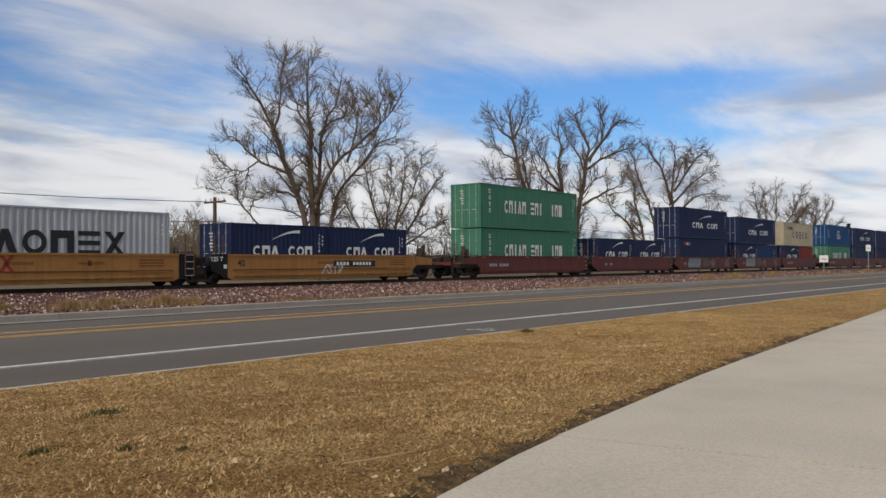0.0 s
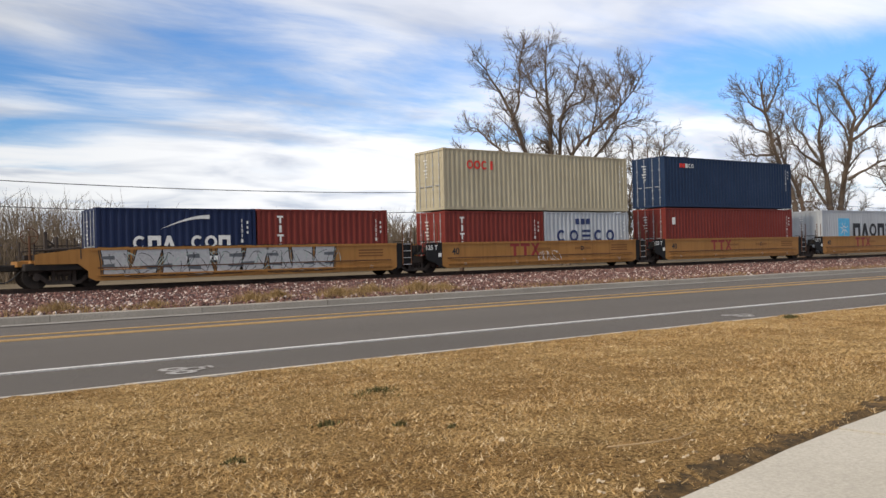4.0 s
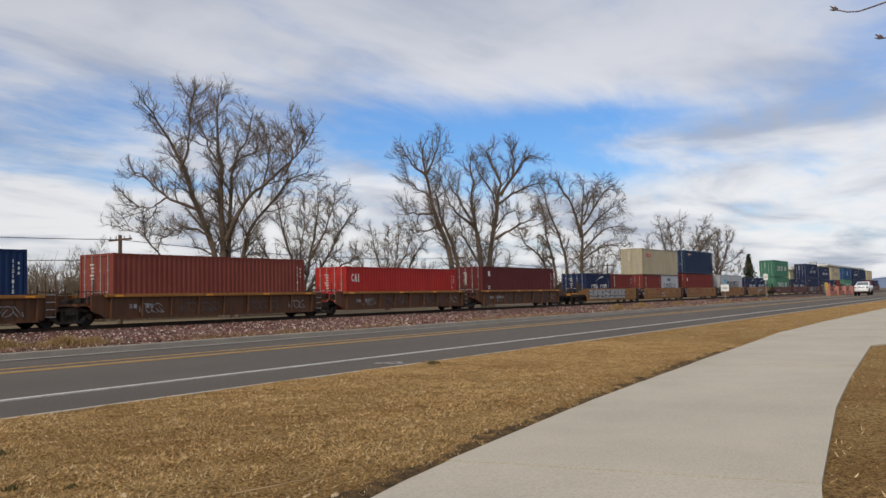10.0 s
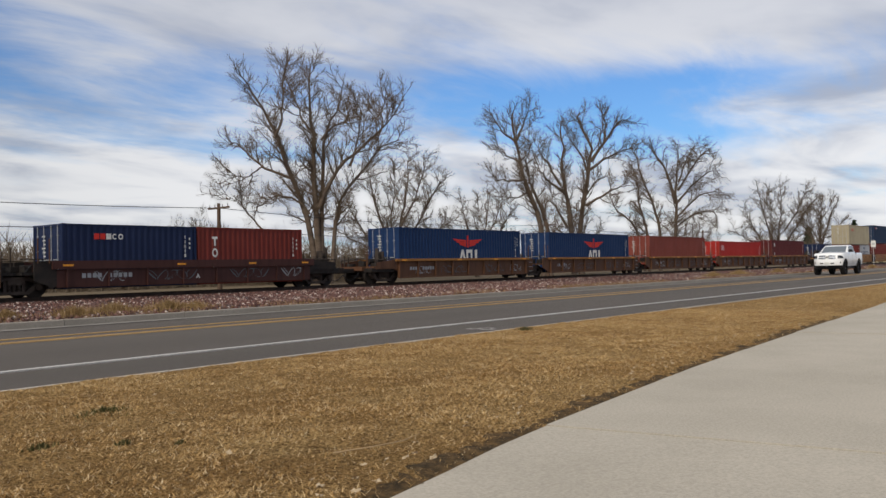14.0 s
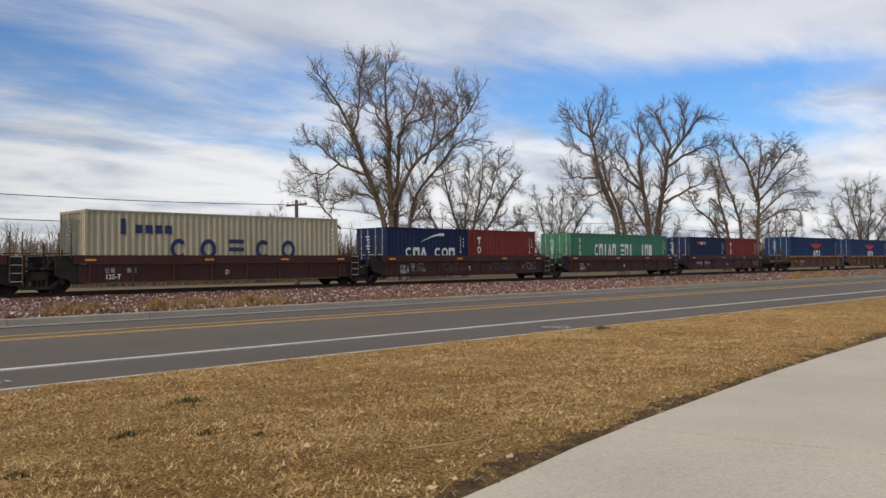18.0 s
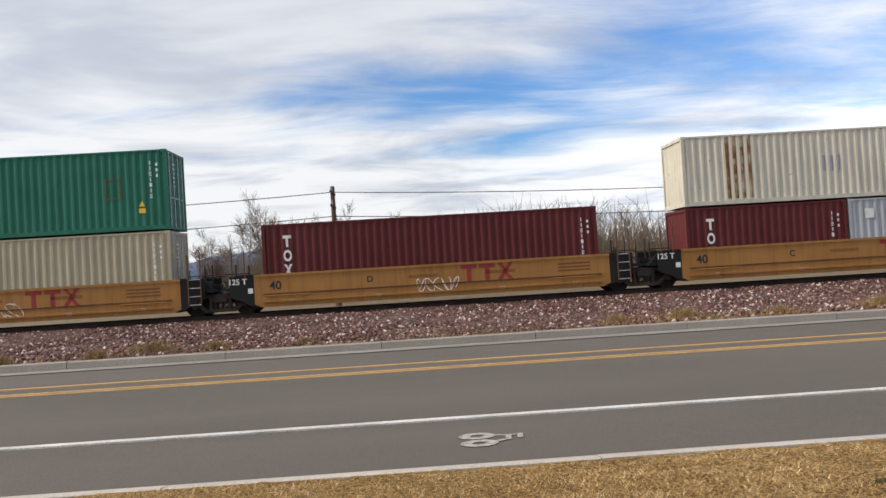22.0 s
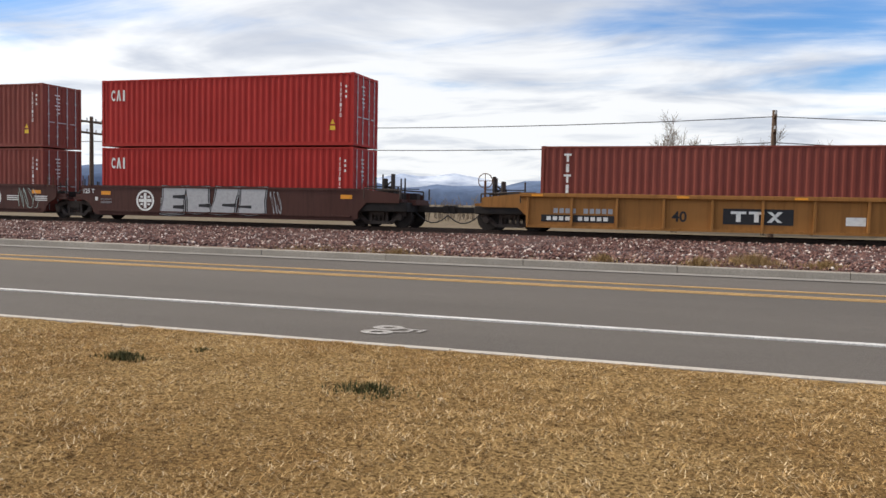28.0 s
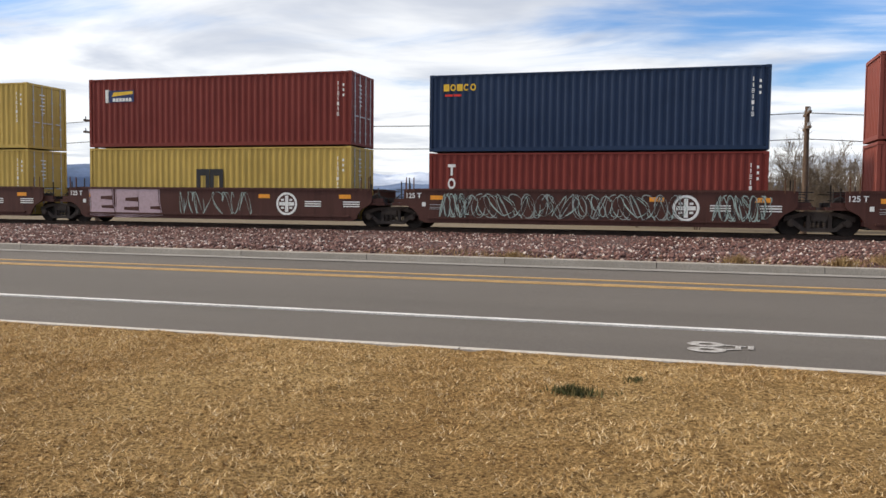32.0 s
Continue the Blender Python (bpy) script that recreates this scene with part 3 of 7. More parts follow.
def scrawl(seed, x, z, w, h, y, n, thick):
    """Sprayed bands with no letters in them: looping strokes of uneven width."""
    r = random.Random(seed)
    bm = bmesh.new()
    for k in range(n):
        cx = x + w * (k + 0.5) / n
        pts = []
        a, b, c, d = r.uniform(0.8, 1.6), r.uniform(1.2, 2.6), r.uniform(0, 6), r.uniform(0, 6)
        for i in range(17):
            u = i / 16 * 2 * math.pi * r.choice((1, 1, 0.98))
            pts.append((cx + w / n * 0.55 * math.sin(a * u + c), z + h * (0.5 + 0.48 * math.sin(b * u * 0.6 + d))))
        for i in range(16):
            p, q = Vector(pts[i]), Vector(pts[i + 1])
            dd = q - p
            if dd.length < 1e-4:
                continue
            nn = Vector((-dd.y, dd.x)).normalized() * thick * (0.6 + 0.4 * math.sin(i))
            bm.faces.new([bm.verts.new((v.x, y - 0.0004 * ((i * 7 + k) % 9), v.y)) for v in (p - nn, q - nn, q + nn, p + nn)])
    return bm


# ---------------------------------------------------------------- shipping containers
HC, STD, W = 2.896, 2.591, 2.438
L40, L20 = 12.192, 6.058
SHARED = {}


def wave(x0, x1, z0, z1, y, out, pitch=0.278, depth=0.036):
    """A corrugated sheet in the xz plane; out: the side to which the ridges stand."""
    n = max(2, round((x1 - x0) / pitch))
    p = (x1 - x0) / n
    xs = []
    for i in range(n):
        a = x0 + i * p
        xs += [(a, 0), (a + p * 0.26, 0), (a + p * 0.5, 1), (a + p * 0.76, 1)]
    xs.append((x1, 0))
    bm = bmesh.new()
    lo = [bm.verts.new((x, y + out * depth * k, z0)) for x, k in xs]
    hi = [bm.verts.new((x, y + out * depth * k, z1)) for x, k in xs]
    for i in range(len(xs) - 1):
        q = (lo[i], lo[i + 1], hi[i + 1], hi[i])
        bm.faces.new(q if out < 0 else q[::-1])
    return bm


def container_meshes(length, height):
    key = (length, height)
    if key in SHARED:
        return SHARED[key]
    hl, hw, p = length / 2, W / 2, 0.11
    frame = bmesh.new()
    for sx in (-1, 1):
        for sy in (-1, 1):
            box(frame, sx * hl, sy * hw, 0.12, sx * (hl - p), sy * (hw - p), height - 0.12)
            for z in (0, height - 0.118):
                box(frame, sx * (hl + 0.003), sy * (hw + 0.003), z, sx * (hl - 0.178), sy * (hw - 0.162), z + 0.118, 0.008)
    for sy in (-1, 1):
        box(frame, -hl + 0.178, sy * (hw - 0.002), 0.012, hl - 0.178, sy * (hw - 0.06), 0.16)
        box(frame, -hl + 0.178, sy * (hw - 0.002), height - 0.075, hl - 0.178, sy * (hw - 0.06), height - 0.012)
    for sx in (-1, 1):
        box(frame, sx * hl, -hw + 0.162, 0.012, sx * (hl - 0.10), hw - 0.162, 0.16)
        box(frame, sx * hl, -hw + 0.162, height - 0.12, sx * (hl - 0.10), hw - 0.162, height - 0.012)
    side = wave(-hl + p, hl - p, 0.155, height - 0.07, -hw + 0.048, -1)
    far = wave(-hl + p, hl - p, 0.155, height - 0.07, hw - 0.048, 1)
    roof = bmesh.new()
    n = round(length / 0.52)
    for i in range(n):
        a = -hl + 0.1 + (length - 0.2) * i / n
        box(roof, a, -hw + 0.04, height - 0.05, a + (length - 0.2) / n * 0.55, hw - 0.04, height - 0.022)
    box(roof, -hl + 0.1, -hw + 0.03, height - 0.07, hl - 0.1, hw - 0.03, height - 0.045)
    front = wave(-hw + p, hw - p, 0.155, height - 0.11, 0, 1, 0.25, 0.045)
    bmesh.ops.rotate(front, verts=front.verts, cent=(0, 0, 0), matrix=Euler((0, 0, -math.pi / 2)).to_matrix())
    bmesh.ops.translate(front, verts=front.verts, vec=(hl - 0.075, 0, 0))
    floor = boxes([(-hl + 0.1, -hw + 0.06, 0.03, hl - 0.1, hw - 0.06, 0.12)])
    doors = []
    for s in (-1, 1):
        d = boxes([(-hl + 0.03, s * 0.012, 0.165, -hl + 0.075, s * (hw - p - 0.005), height - 0.125)], 0.008)
        for k in range(5):
            z = 0.3 + (height - 0.75) * k / 4
            box(d, -hl + 0.016, s * 0.09, z, -hl + 0.032, s * (hw - p - 0.08), z + 0.2)
        doors.append(mesh_of("door", d, None))
    rodm = []
    for s in (-1, 1):
        for k in (0.26, 0.74):
            y = s * (0.02 + (hw - p) * k)
            b = rods([((-hl + 0.004, y, 0.08), (-hl + 0.004, y, height - 0.06))], 0.018, 6)
            for z in (0.5, 0.95, 1.5, 2.1):
                box(b, -hl - 0.008, y - 0.05, z, -hl + 0.02, y + 0.05, z + 0.06)
            box(b, -hl - 0.015, y, 1.15, -hl + 0.005, y - s * 0.34, 1.19)
            rodm.append(mesh_of("lock_rod", b, None))
    SHARED[key] = dict(frame=mesh_of("frame", frame, None), side=mesh_of("side", side, None), far=mesh_of("far", far, None), roof=mesh_of("roof", roof, None),
                       front=mesh_of("front", front, None), floor=mesh_of("floor", floor, None), doors=doors, rods=rodm)
    return SHARED[key]


def tint(me, mat):
    key = (me.name, mat.name)
    if key not in SHARED:
        c = me.copy()
        c.materials.clear()
        c.materials.append(mat)
        SHARED[key] = c
    return SHARED[key]


COLOUR_WORD = {"navy": "navy blue", "seaco": "dark blue", "blue": "mid-blue", "aplblue": "deep blue", "red": "bright red", "brick": "brick-red", "maroon": "maroon",
               "brown": "red-brown", "green": "pale green", "dongfang": "emerald green", "beige": "beige", "white": "rust-streaked off-white", "grey": "light grey",
               "mscyellow": "mustard yellow"}


def container(length, height, colour, m, signs=(), doors_left=True, small=True, label=""):
    """A container at the pose m of its floor centre; signs: (name, bmesh, material) on its near side."""
    s, mat = container_meshes(length, height), M[colour]
    size = "forty-foot" if length == L40 else "twenty-foot"
    ob = thing("shipping_container", label or f"{COLOUR_WORD[colour]} corrugated steel {size} container riding in a well wagon", "container", m, "containers on the train")
    turn = pose(0, 0, 0) if doors_left else pose(0, 0, 0, 0, 0, 180)
    for name, key in (("frame", "frame"), ("side_panel", "side"), ("side_panel", "far"), ("roof_panel", "roof"), ("end_panel", "front"), ("floor_panel", "floor")):
        part(name, tint(s[key], mat), None, ob, at=turn)
    for k, d in enumerate(s["doors"]):
        door = part("door", tint(d, mat), None, ob, at=turn)
        for r in s["rods"][2 * k:2 * k + 2]:
            part("lock_rod", tint(r, M["galv"]), None, door, "galvanised locking rod")
    # small data lettering by the far end and on the doors
    y = -W / 2 + 0.005
    if small:
        x = length / 2 - 0.62
        bm = merged(marking("iisibis" if height > 2.7 else "iisib", x, height - 0.55, 0.09, 0.14, 0.06, y, True))
        glyph(bm, "s", x + 0.24, height - 1.0, 0.07, 0.5, y)
        tagged(part("data_lettering", bm, M["whitep"], ob, "small white lettering in bars"), kind="stuff")
        if colour in ("maroon", "brown", "red", "dongfang"):
            z = 0.62 if height > 2.7 else 0.55
            part("hazard_label", mesh_of("hazard_label", boxes([(x - 0.42, y - 0.003, z, x - 0.18, y, z + 0.17)]), M["yellowp"]), None, ob, "small yellow label")
            tri = bmesh.new()
            tri.faces.new([tri.verts.new(c) for c in ((x - 0.41, y - 0.002, z + 0.24), (x - 0.19, y - 0.002, z + 0.24), (x - 0.30, y - 0.002, z + 0.44))])
            part("warning_triangle", tri, M["yellowp"], ob, "small yellow warning triangle")
        bm = bmesh.new()
        sx = -length / 2 - 0.003 if doors_left else length / 2 + 0.003
        sg = -1 if doors_left else 1
        for k in range(6):
            z = height - 0.5 - 0.16 * k
            yy = sg * -0.16
            w2 = 0.30 - 0.06 * (k % 3)
            bm.faces.new([bm.verts.new((sx, yy + sg * -u * w2, z + v)) for u, v in ((0, 0), (1, 0), (1, 0.05), (0, 0.05))])
        tagged(part("data_lettering", bm, M["whitep"], ob, "small white lettering in bars on the doors"), kind="stuff")
    for name, bm, mm, lab in signs:
        part(name, bm, M[mm], ob, lab)
    return ob

# ---------------------------------------------------------------- railway wagons
RAIL_Z, TRACK_Y, SPEED = 0.295, 33.09, 11.12
FLOOR = 0.285  # of a container over the rail
MOVING, WHEELSETS = [], []


def wheelset_mesh():
    bm = bmesh.new()
    for s in (-1, 1):
        for y0, y1, r in ((0.68, 0.71, 0.455), (0.71, 0.82, 0.42), (0.66, 0.84, 0.13)):
            rod(bm, (0, s * y0, 0), (0, s * y1, 0), r, 28)
        for k in range(3):
            a = k * 2.094
            rod(bm, (0.27 * math.cos(a), s * 0.815, 0.27 * math.sin(a)), (0.27 * math.cos(a), s * 0.828, 0.27 * math.sin(a)), 0.05, 8)
    rod(bm, (0, -0.98, 0), (0, 0.98, 0), 0.085, 12)
    return mesh_of("wheelset", bm, M["grime"])


def side_frame_mesh():
    """A cast truck frame: arched top, dipped bottom, two columns with open windows, a nest of springs."""
    bm = bmesh.new()
    plate(bm, [(-1.12, 0.46), (-1.12, 0.62), (-0.50, 0.80), (0.50, 0.80), (1.12, 0.62), (1.12, 0.46), (0.98, 0.52), (0.44, 0.67), (-0.44, 0.67), (-0.98, 0.52)], -1.06, -0.92)
    plate(bm, [(-0.98, 0.50), (-0.80, 0.53), (-0.46, 0.25), (0.46, 0.25), (0.80, 0.53), (0.98, 0.50), (0.54, 0.13), (-0.54, 0.13)], -1.05, -0.93)
    for sx in (-1, 1):
        box(bm, sx * 0.28, -1.055, 0.24, sx * 0.40, -0.925, 0.69)
        rod(bm, (sx * 0.89, -1.13, 0.42), (sx * 0.89, -0.9, 0.42), 0.135, 12)
        rod(bm, (sx * 0.89, -1.16, 0.42), (sx * 0.89, -1.12, 0.42), 0.09, 10)
    box(bm, -0.26, -1.09, 0.50, 0.26, -0.93, 0.665)
    for x in (-0.17, 0.0, 0.17):
        for z in range(5):
            rod(bm, (x, -1.0, 0.26 + 0.05 * z), (x, -1.0, 0.29 + 0.05 * z), 0.075, 10)
    return mesh_of("side_frame", done(bm), M["cast"])


BOGIE = {}


def bogie(parent, x):
    """A two-axle bogie under a wagon: two side frames, a bolster, two wheelsets that turn."""
    if not BOGIE:
        BOGIE["wheel"], BOGIE["side"] = wheelset_mesh(), side_frame_mesh()
        far = BOGIE["side"].copy()
        far.transform(pose(0, 0, 0, 0, 0, 180))
        BOGIE["far"] = far
        BOGIE["bolster"] = mesh_of("bolster", boxes([(-0.22, -1.0, 0.42, 0.22, 1.0, 0.68), (-0.9, -0.2, 0.45, 0.9, 0.2, 0.56), (-0.35, -0.35, 0.68, 0.35, 0.35, 0.80)], 0.02), M["grime"])
    b = part("bogie", BOGIE["bolster"], None, parent, "dark greasy cast-steel bogie", at=pose(x, 0, 0))
    part("side_frame", BOGIE["side"], None, b)
    part("side_frame", BOGIE["far"], None, b)
    for k in (-0.89, 0.89):
        WHEELSETS.append((part("wheelset", BOGIE["wheel"], None, b, at=pose(k, 0, 0.42)), k))
    return b


WAGON_WORD = {"ttx": "weathered yellow smooth-sided well wagon", "rib": "rusty brown ribbed well wagon with yellow top edge",
              "bnsf": "dark red-brown well wagon with low sides", "bnsf2": "oxide-brown smooth-sided well wagon with round emblem",
              "redcar": "dirty oxide-red steel well wagon", "rib53": "rusty brown long well wagon with many side ribs", "ttxrib": "dull yellow ribbed steel well wagon"}


def sheet(pts, y):
    bm = bmesh.new()
    bm.faces.new([bm.verts.new((px, y, pz)) for px, pz in pts])
    return bm


def blocks_sprayed(ob, seed, x, w, n, zb, zt, y, fill, rim, inner, echo):
    """Slanted sprayed blocks with notches and a doubled outline, that spell nothing."""
    r = random.Random(seed)
    h = zt - zb
    for i in range(n):
        x0 = x + w * i / n + r.uniform(-0.06, 0.06)
        x1 = x0 + w / n * r.uniform(0.80, 0.90)
        lean, low, wide = r.uniform(-0.10, 0.16), r.uniform(-0.05, 0.05), r.uniform(0.02, 0.14)
        def at(u, v, e=0.0):
            cx = (x0 + x1) / 2
            px = x0 + (x1 - x0) * u
            px = cx + (px - cx) * (1 + wide * (1 - v)) + lean * (v - 0.5) * 2
            return (px + e * (1 if u > 0.5 else -1), zb + low * (1 - v) + h * v + e * (1 if v > 0.5 else -1) * 0.8)
        ring = ((0, 0), (0.45, -0.04), (1, 0.02), (0.96, 0.5), (1.02, 1), (0.5, 0.97), (0, 1), (0.05, 0.5))
        part("graffiti", sheet([at(u, v, 0.11) for u, v in ring], y - 0.001), M[rim], ob, "outer line of a sprayed block")
        part("graffiti", sheet([at(u, v, 0.075) for u, v in ring], y - 0.004), M[echo], ob, "sprayed gap between lines")
        part("graffiti", sheet([at(u, v, 0.045) for u, v in ring], y - 0.007), M[rim], ob, "inner line of a sprayed block")
        part("graffiti", sheet([at(u, v) for u, v in ring], y - 0.010), M[fill], ob, "sprayed block")
        side = r.choice((1, 1, -1))
        for k in range(r.choice((1, 2, 2))):
            v = 0.20 + 0.36 * k + r.uniform(-0.04, 0.06)
            ua, ub = (0.42 + r.uniform(-0.1, 0.15), 1.03) if side > 0 else (-0.03, 0.5 + r.uniform(-0.15, 0.1))
            t = r.uniform(0.09, 0.15)
            part("graffiti", sheet([at(ua, v), at(ub, v - 0.03), at(ub, v + t), at(ua, v + t * 0.8)], y - 0.013), M[inner], ob, "dark sprayed notch")


def bubbles_sprayed(ob, seed, x, w, n, zb, zt, y, fill, rim, shade):
    """Overlapping rounded sprayed shapes with a pale outline."""
    r = random.Random(seed)
    h, cz = zt - zb, (zt + zb) / 2
    for i in range(n):
        cx, k = x + w * (i + 0.5) / n, w / n * 0.66
        tilt = r.uniform(0.05, 0.16)
        def oval(e, cut=1.0, n2=2.8):
            pts = []
            for j in range(18):
                a = j / 18 * 2 * math.pi
                c, q = math.cos(a), math.sin(a)
                u, v = math.copysign(abs(c) ** (2 / n2), c), math.copysign(abs(q) ** (2 / n2), q)
                pts.append((cx + (k + e) * u * cut + tilt * v, cz + (h / 2 - 0.03 + e) * v * cut))
            return pts
        d = 0.0009 * i
        part("graffiti", sheet(oval(0.06), y - 0.001 - d), M[rim], ob, "pale outline of a sprayed bubble")
        part("graffiti", sheet(oval(0.015), y - 0.0013 - d), M[shade], ob, "dark rim of a sprayed bubble")
        part("graffiti", sheet(oval(-0.03), y - 0.0016 - d), M[fill], ob, "sprayed silver bubble")
        # a slot and a hook in each bubble
        w2, g = k * 0.16, r.choice((-1, 1))
        part("graffiti", sheet([(cx - w2 + tilt * 0.3, cz - h * 0.05), (cx + w2 + tilt * 0.3, cz - h * 0.05), (cx + w2 * 0.8 + tilt * 0.9, cz + h * 0.36), (cx - w2 * 0.8 + tilt * 0.9, cz + h * 0.36)], y - 0.0019 - d), M[shade], ob, "dark slot in a sprayed bubble")
        part("graffiti", sheet([(cx + g * k * 0.15, cz - h * 0.30), (cx + g * k * 0.75, cz - h * 0.24), (cx + g * k * 0.72, cz - h * 0.17), (cx + g * k * 0.15, cz - h * 0.22)], y - 0.0019 - d), M[rim], ob, "pale stroke in a sprayed bubble")


def wagon(s, style, left_end, right_end, code="", seed=0, gap_l=15.45, gap_r=15.45, reach_l=0.0, reach_r=0.0):
    """One well of a wagon, with the container's middle at x = 0 and the rail's top at z = 0.
    left_end, right_end: whether the wagon ends there, with a coupler; else a bogie is shared with the next well."""
    ob = thing("well_wagon", WAGON_WORD[style] + (" and graffiti" if seed else ""), "rail wagon", pose(s + L40 / 2, TRACK_Y, RAIL_Z), "wells of the train")
    MOVING.append(ob)
    body = {"ttx": "ttx", "rib": "rib", "bnsf": "bnsf", "bnsf2": "bnsf2", "redcar": "redcar", "rib53": "rib", "ttxrib": "ttxdark"}[style]
    top = {"ttx": 1.40, "rib": 1.36, "bnsf": 1.40, "bnsf2": 1.52, "redcar": 1.42, "rib53": 1.52, "ttxrib": 1.44}[style]
    low = {"bnsf": 0.36, "rib": 0.30, "rib53": 0.26}.get(style, 0.22)
    half = {"rib53": 8.3, "ttxrib": 6.55}.get(style, 6.42)
    yo = 1.42  # outer face of the sides
    cm = M[body]
    for sy, nm in ((-1, "side_wall"), (1, "side_wall")):
        bm = bmesh.new()
        if style in ("ttx", "bnsf2", "redcar"):
            plate(bm, [(-half, top), (half, top), (half, low + 0.12), (half - 0.25, low), (-half + 0.25, low), (-half, low + 0.12)], sy * yo, sy * (yo - 0.05))
            box(bm, -half + 0.3, sy * (yo + 0.07), low + 0.16, half - 0.3, sy * (yo + 0.002), low + 0.22)
            box(bm, -half, sy * (yo + 0.03), top - 0.09, half, sy * (yo + 0.002), top)
        elif style == "bnsf":
            box(bm, -half, sy * yo, low, half, sy * (yo - 0.05), top - 0.34)
            box(bm, -half - 0.2, sy * (yo + 0.09), top - 0.33, half + 0.2, sy * (yo - 0.05), top)
        else:
            box(bm, -half, sy * yo, low, half, sy * (yo - 0.05), top - 0.14)
            box(bm, -half, sy * (yo + 0.10), low - 0.04, half, sy * (yo + 0.002), low + 0.05)
        part(nm, done(bm), cm, ob)
    if style in ("rib", "rib53", "ttxrib"):
        bm0 = boxes([(-half - 0.25, -yo - 0.14, top - 0.14, half + 0.25, -yo + 0.06, top)], 0.012)
        part("top_chord", bm0, M["ttxdark" if style != "rib53" else "rib"], ob, "yellow steel top chord" if style != "rib53" else "")
        bm0 = boxes([(-half - 0.25, yo - 0.06, top - 0.14, half + 0.25, yo + 0.14, top)], 0.012)
        part("top_chord", bm0, M["ttxdark" if style != "rib53" else "rib"], ob)
        n = {"rib": 9, "rib53": 15, "ttxrib": 9}[style]
        key = "ribmesh" + style
        if key not in SHARED:
            SHARED[key] = mesh_of("rib", boxes([(-0.045, -yo - 0.12, low + 0.052, 0.045, -yo - 0.002, top - 0.142)], 0.008), cm)
        for i in range(n):
            part("rib", SHARED[key], None, ob, at=pose(-half + 0.05 + (2 * half - 0.1) * i / (n - 1), 0, 0))
    if style == "bnsf":
        key = "ribmesh" + style
        if key not in SHARED:
            SHARED[key] = mesh_of("rib", boxes([(-0.04, -yo - 0.07, low, 0.04, -yo - 0.002, top - 0.335)], 0.008), cm)
        for i in range(8):
            part("rib", SHARED[key], None, ob, at=pose(-half + 0.4 + (2 * half - 0.8) * i / 7, 0, 0))
    # well floor: cross beams
    key = f"beam{low}"
    if key not in SHARED:
        SHARED[key] = mesh_of("cross_beam", boxes([(-0.16, -yo + 0.05, low, 0.16, yo - 0.05, FLOOR - 0.004 if low < FLOOR - 0.02 else low + 0.05)]), M["grime"])
    for x in (-half + 0.2, -half * 0.5, 0, half * 0.5, half - 0.2):
        part("cross_beam", SHARED[key], None, ob, at=pose(x, 0, 0))
    # ends
    for sg, is_end, gap in ((-1, left_end, gap_l), (1, right_end, gap_r)):
        dark = M["black"] if style == "ttx" and not is_end else (M["grime"] if style == "bnsf" else cm)
        end = half + 1.75 if is_end else gap / 2 - 0.16
        bm = bmesh.new()
        if is_end:
            # low sloping sides to a flat platform over the bogie
            for sy in (-1, 1):
                plate(bm, [(sg * half, top), (sg * (half + 1.1), top - 0.12), (sg * end, top - 0.2), (sg * end, top - 0.55), (sg * (half + 0.35), top - 0.55), (sg * half, low + 0.35)], sy * (yo - 0.002), sy * (yo - 0.07))
            box(bm, sg * (half - 0.1), -yo + 0.075, top - 0.5, sg * (end + 0.1), yo - 0.075, top - 0.40)
            box(bm, sg * (end + 0.08), -0.75, top - 0.62, sg * (end + 0.45), 0.75, top - 0.42)
        else:
            for sy in (-1, 1) if style == "bnsf2" else ():
                plate(bm, [(sg * half, top), (sg * (half + 0.62), top - 0.03), (sg * (half + 0.62), 0.98), (sg * (half + 0.50), 0.86), (sg * (half + 0.20), 0.70), (sg * (half + 0.02), 0.48), (sg * half, low + 0.10)], sy * (yo - 0.002), sy * (yo - 0.08))
                box(bm, sg * (half + 0.15), sy * (yo - 0.12), 0.98, sg * (half + 1.05), sy * (yo - 0.30), 1.12)
            for sy in (-1, 1) if style != "bnsf2" else ():
                plate(bm, [(sg * half, top), (sg * (half + 0.86), top - 0.02), (sg * (half + 0.86), 0.66), (sg * (half + 0.72), 0.56), (sg * (half + 0.42), 0.48), (sg * (half + 0.22), 0.32), (sg * half, low + 0.05)], sy * (yo - 0.002), sy * (yo - 0.08))
            box(bm, sg * (half - 0.05), -yo + 0.085, 0.86, sg * end, yo - 0.085, 0.97)
        part("end_frame", done(bm), dark, ob, "black end frame" if style == "ttx" and not is_end else "")
        r = random.Random(round(s * 10) + sg)
        # stanchions, steps, brake gear on the platform
        zt = top - 0.4 if is_end else 0.97
        for k in range(6 if is_end else 5):
            x = sg * (half + 0.30 + (0.36 if is_end else 0.17) * k)
            y = r.choice((-1.2, -0.6, 0.4, 1.1))
            part("stanchion", rods([((x, y, zt), (x, y, zt + r.uniform(0.35, 1.05)))], 0.034 if is_end else 0.026, 6), M["cast"], ob)
        for k in range(4 if is_end else 3):
            x = sg * (half + 0.4 + (0.42 if is_end else 0.3) * k)
            part("brake_box", boxes([(x - 0.16, -1.1 + 0.5 * k, zt, x + 0.14, -0.65 + 0.5 * k, zt + r.uniform(0.12, 0.34))], 0.02), M["grime"], ob)
        for yy, zz in ((-1.0, 0.5), (1.0, 0.45), (-1.2, 0.22)):
            part("brake_pipe", rods([((sg * (half + 0.2), yy, zt + zz), (sg * (end - 0.05), yy, zt + zz))], 0.018, 6), M["grime"], ob)
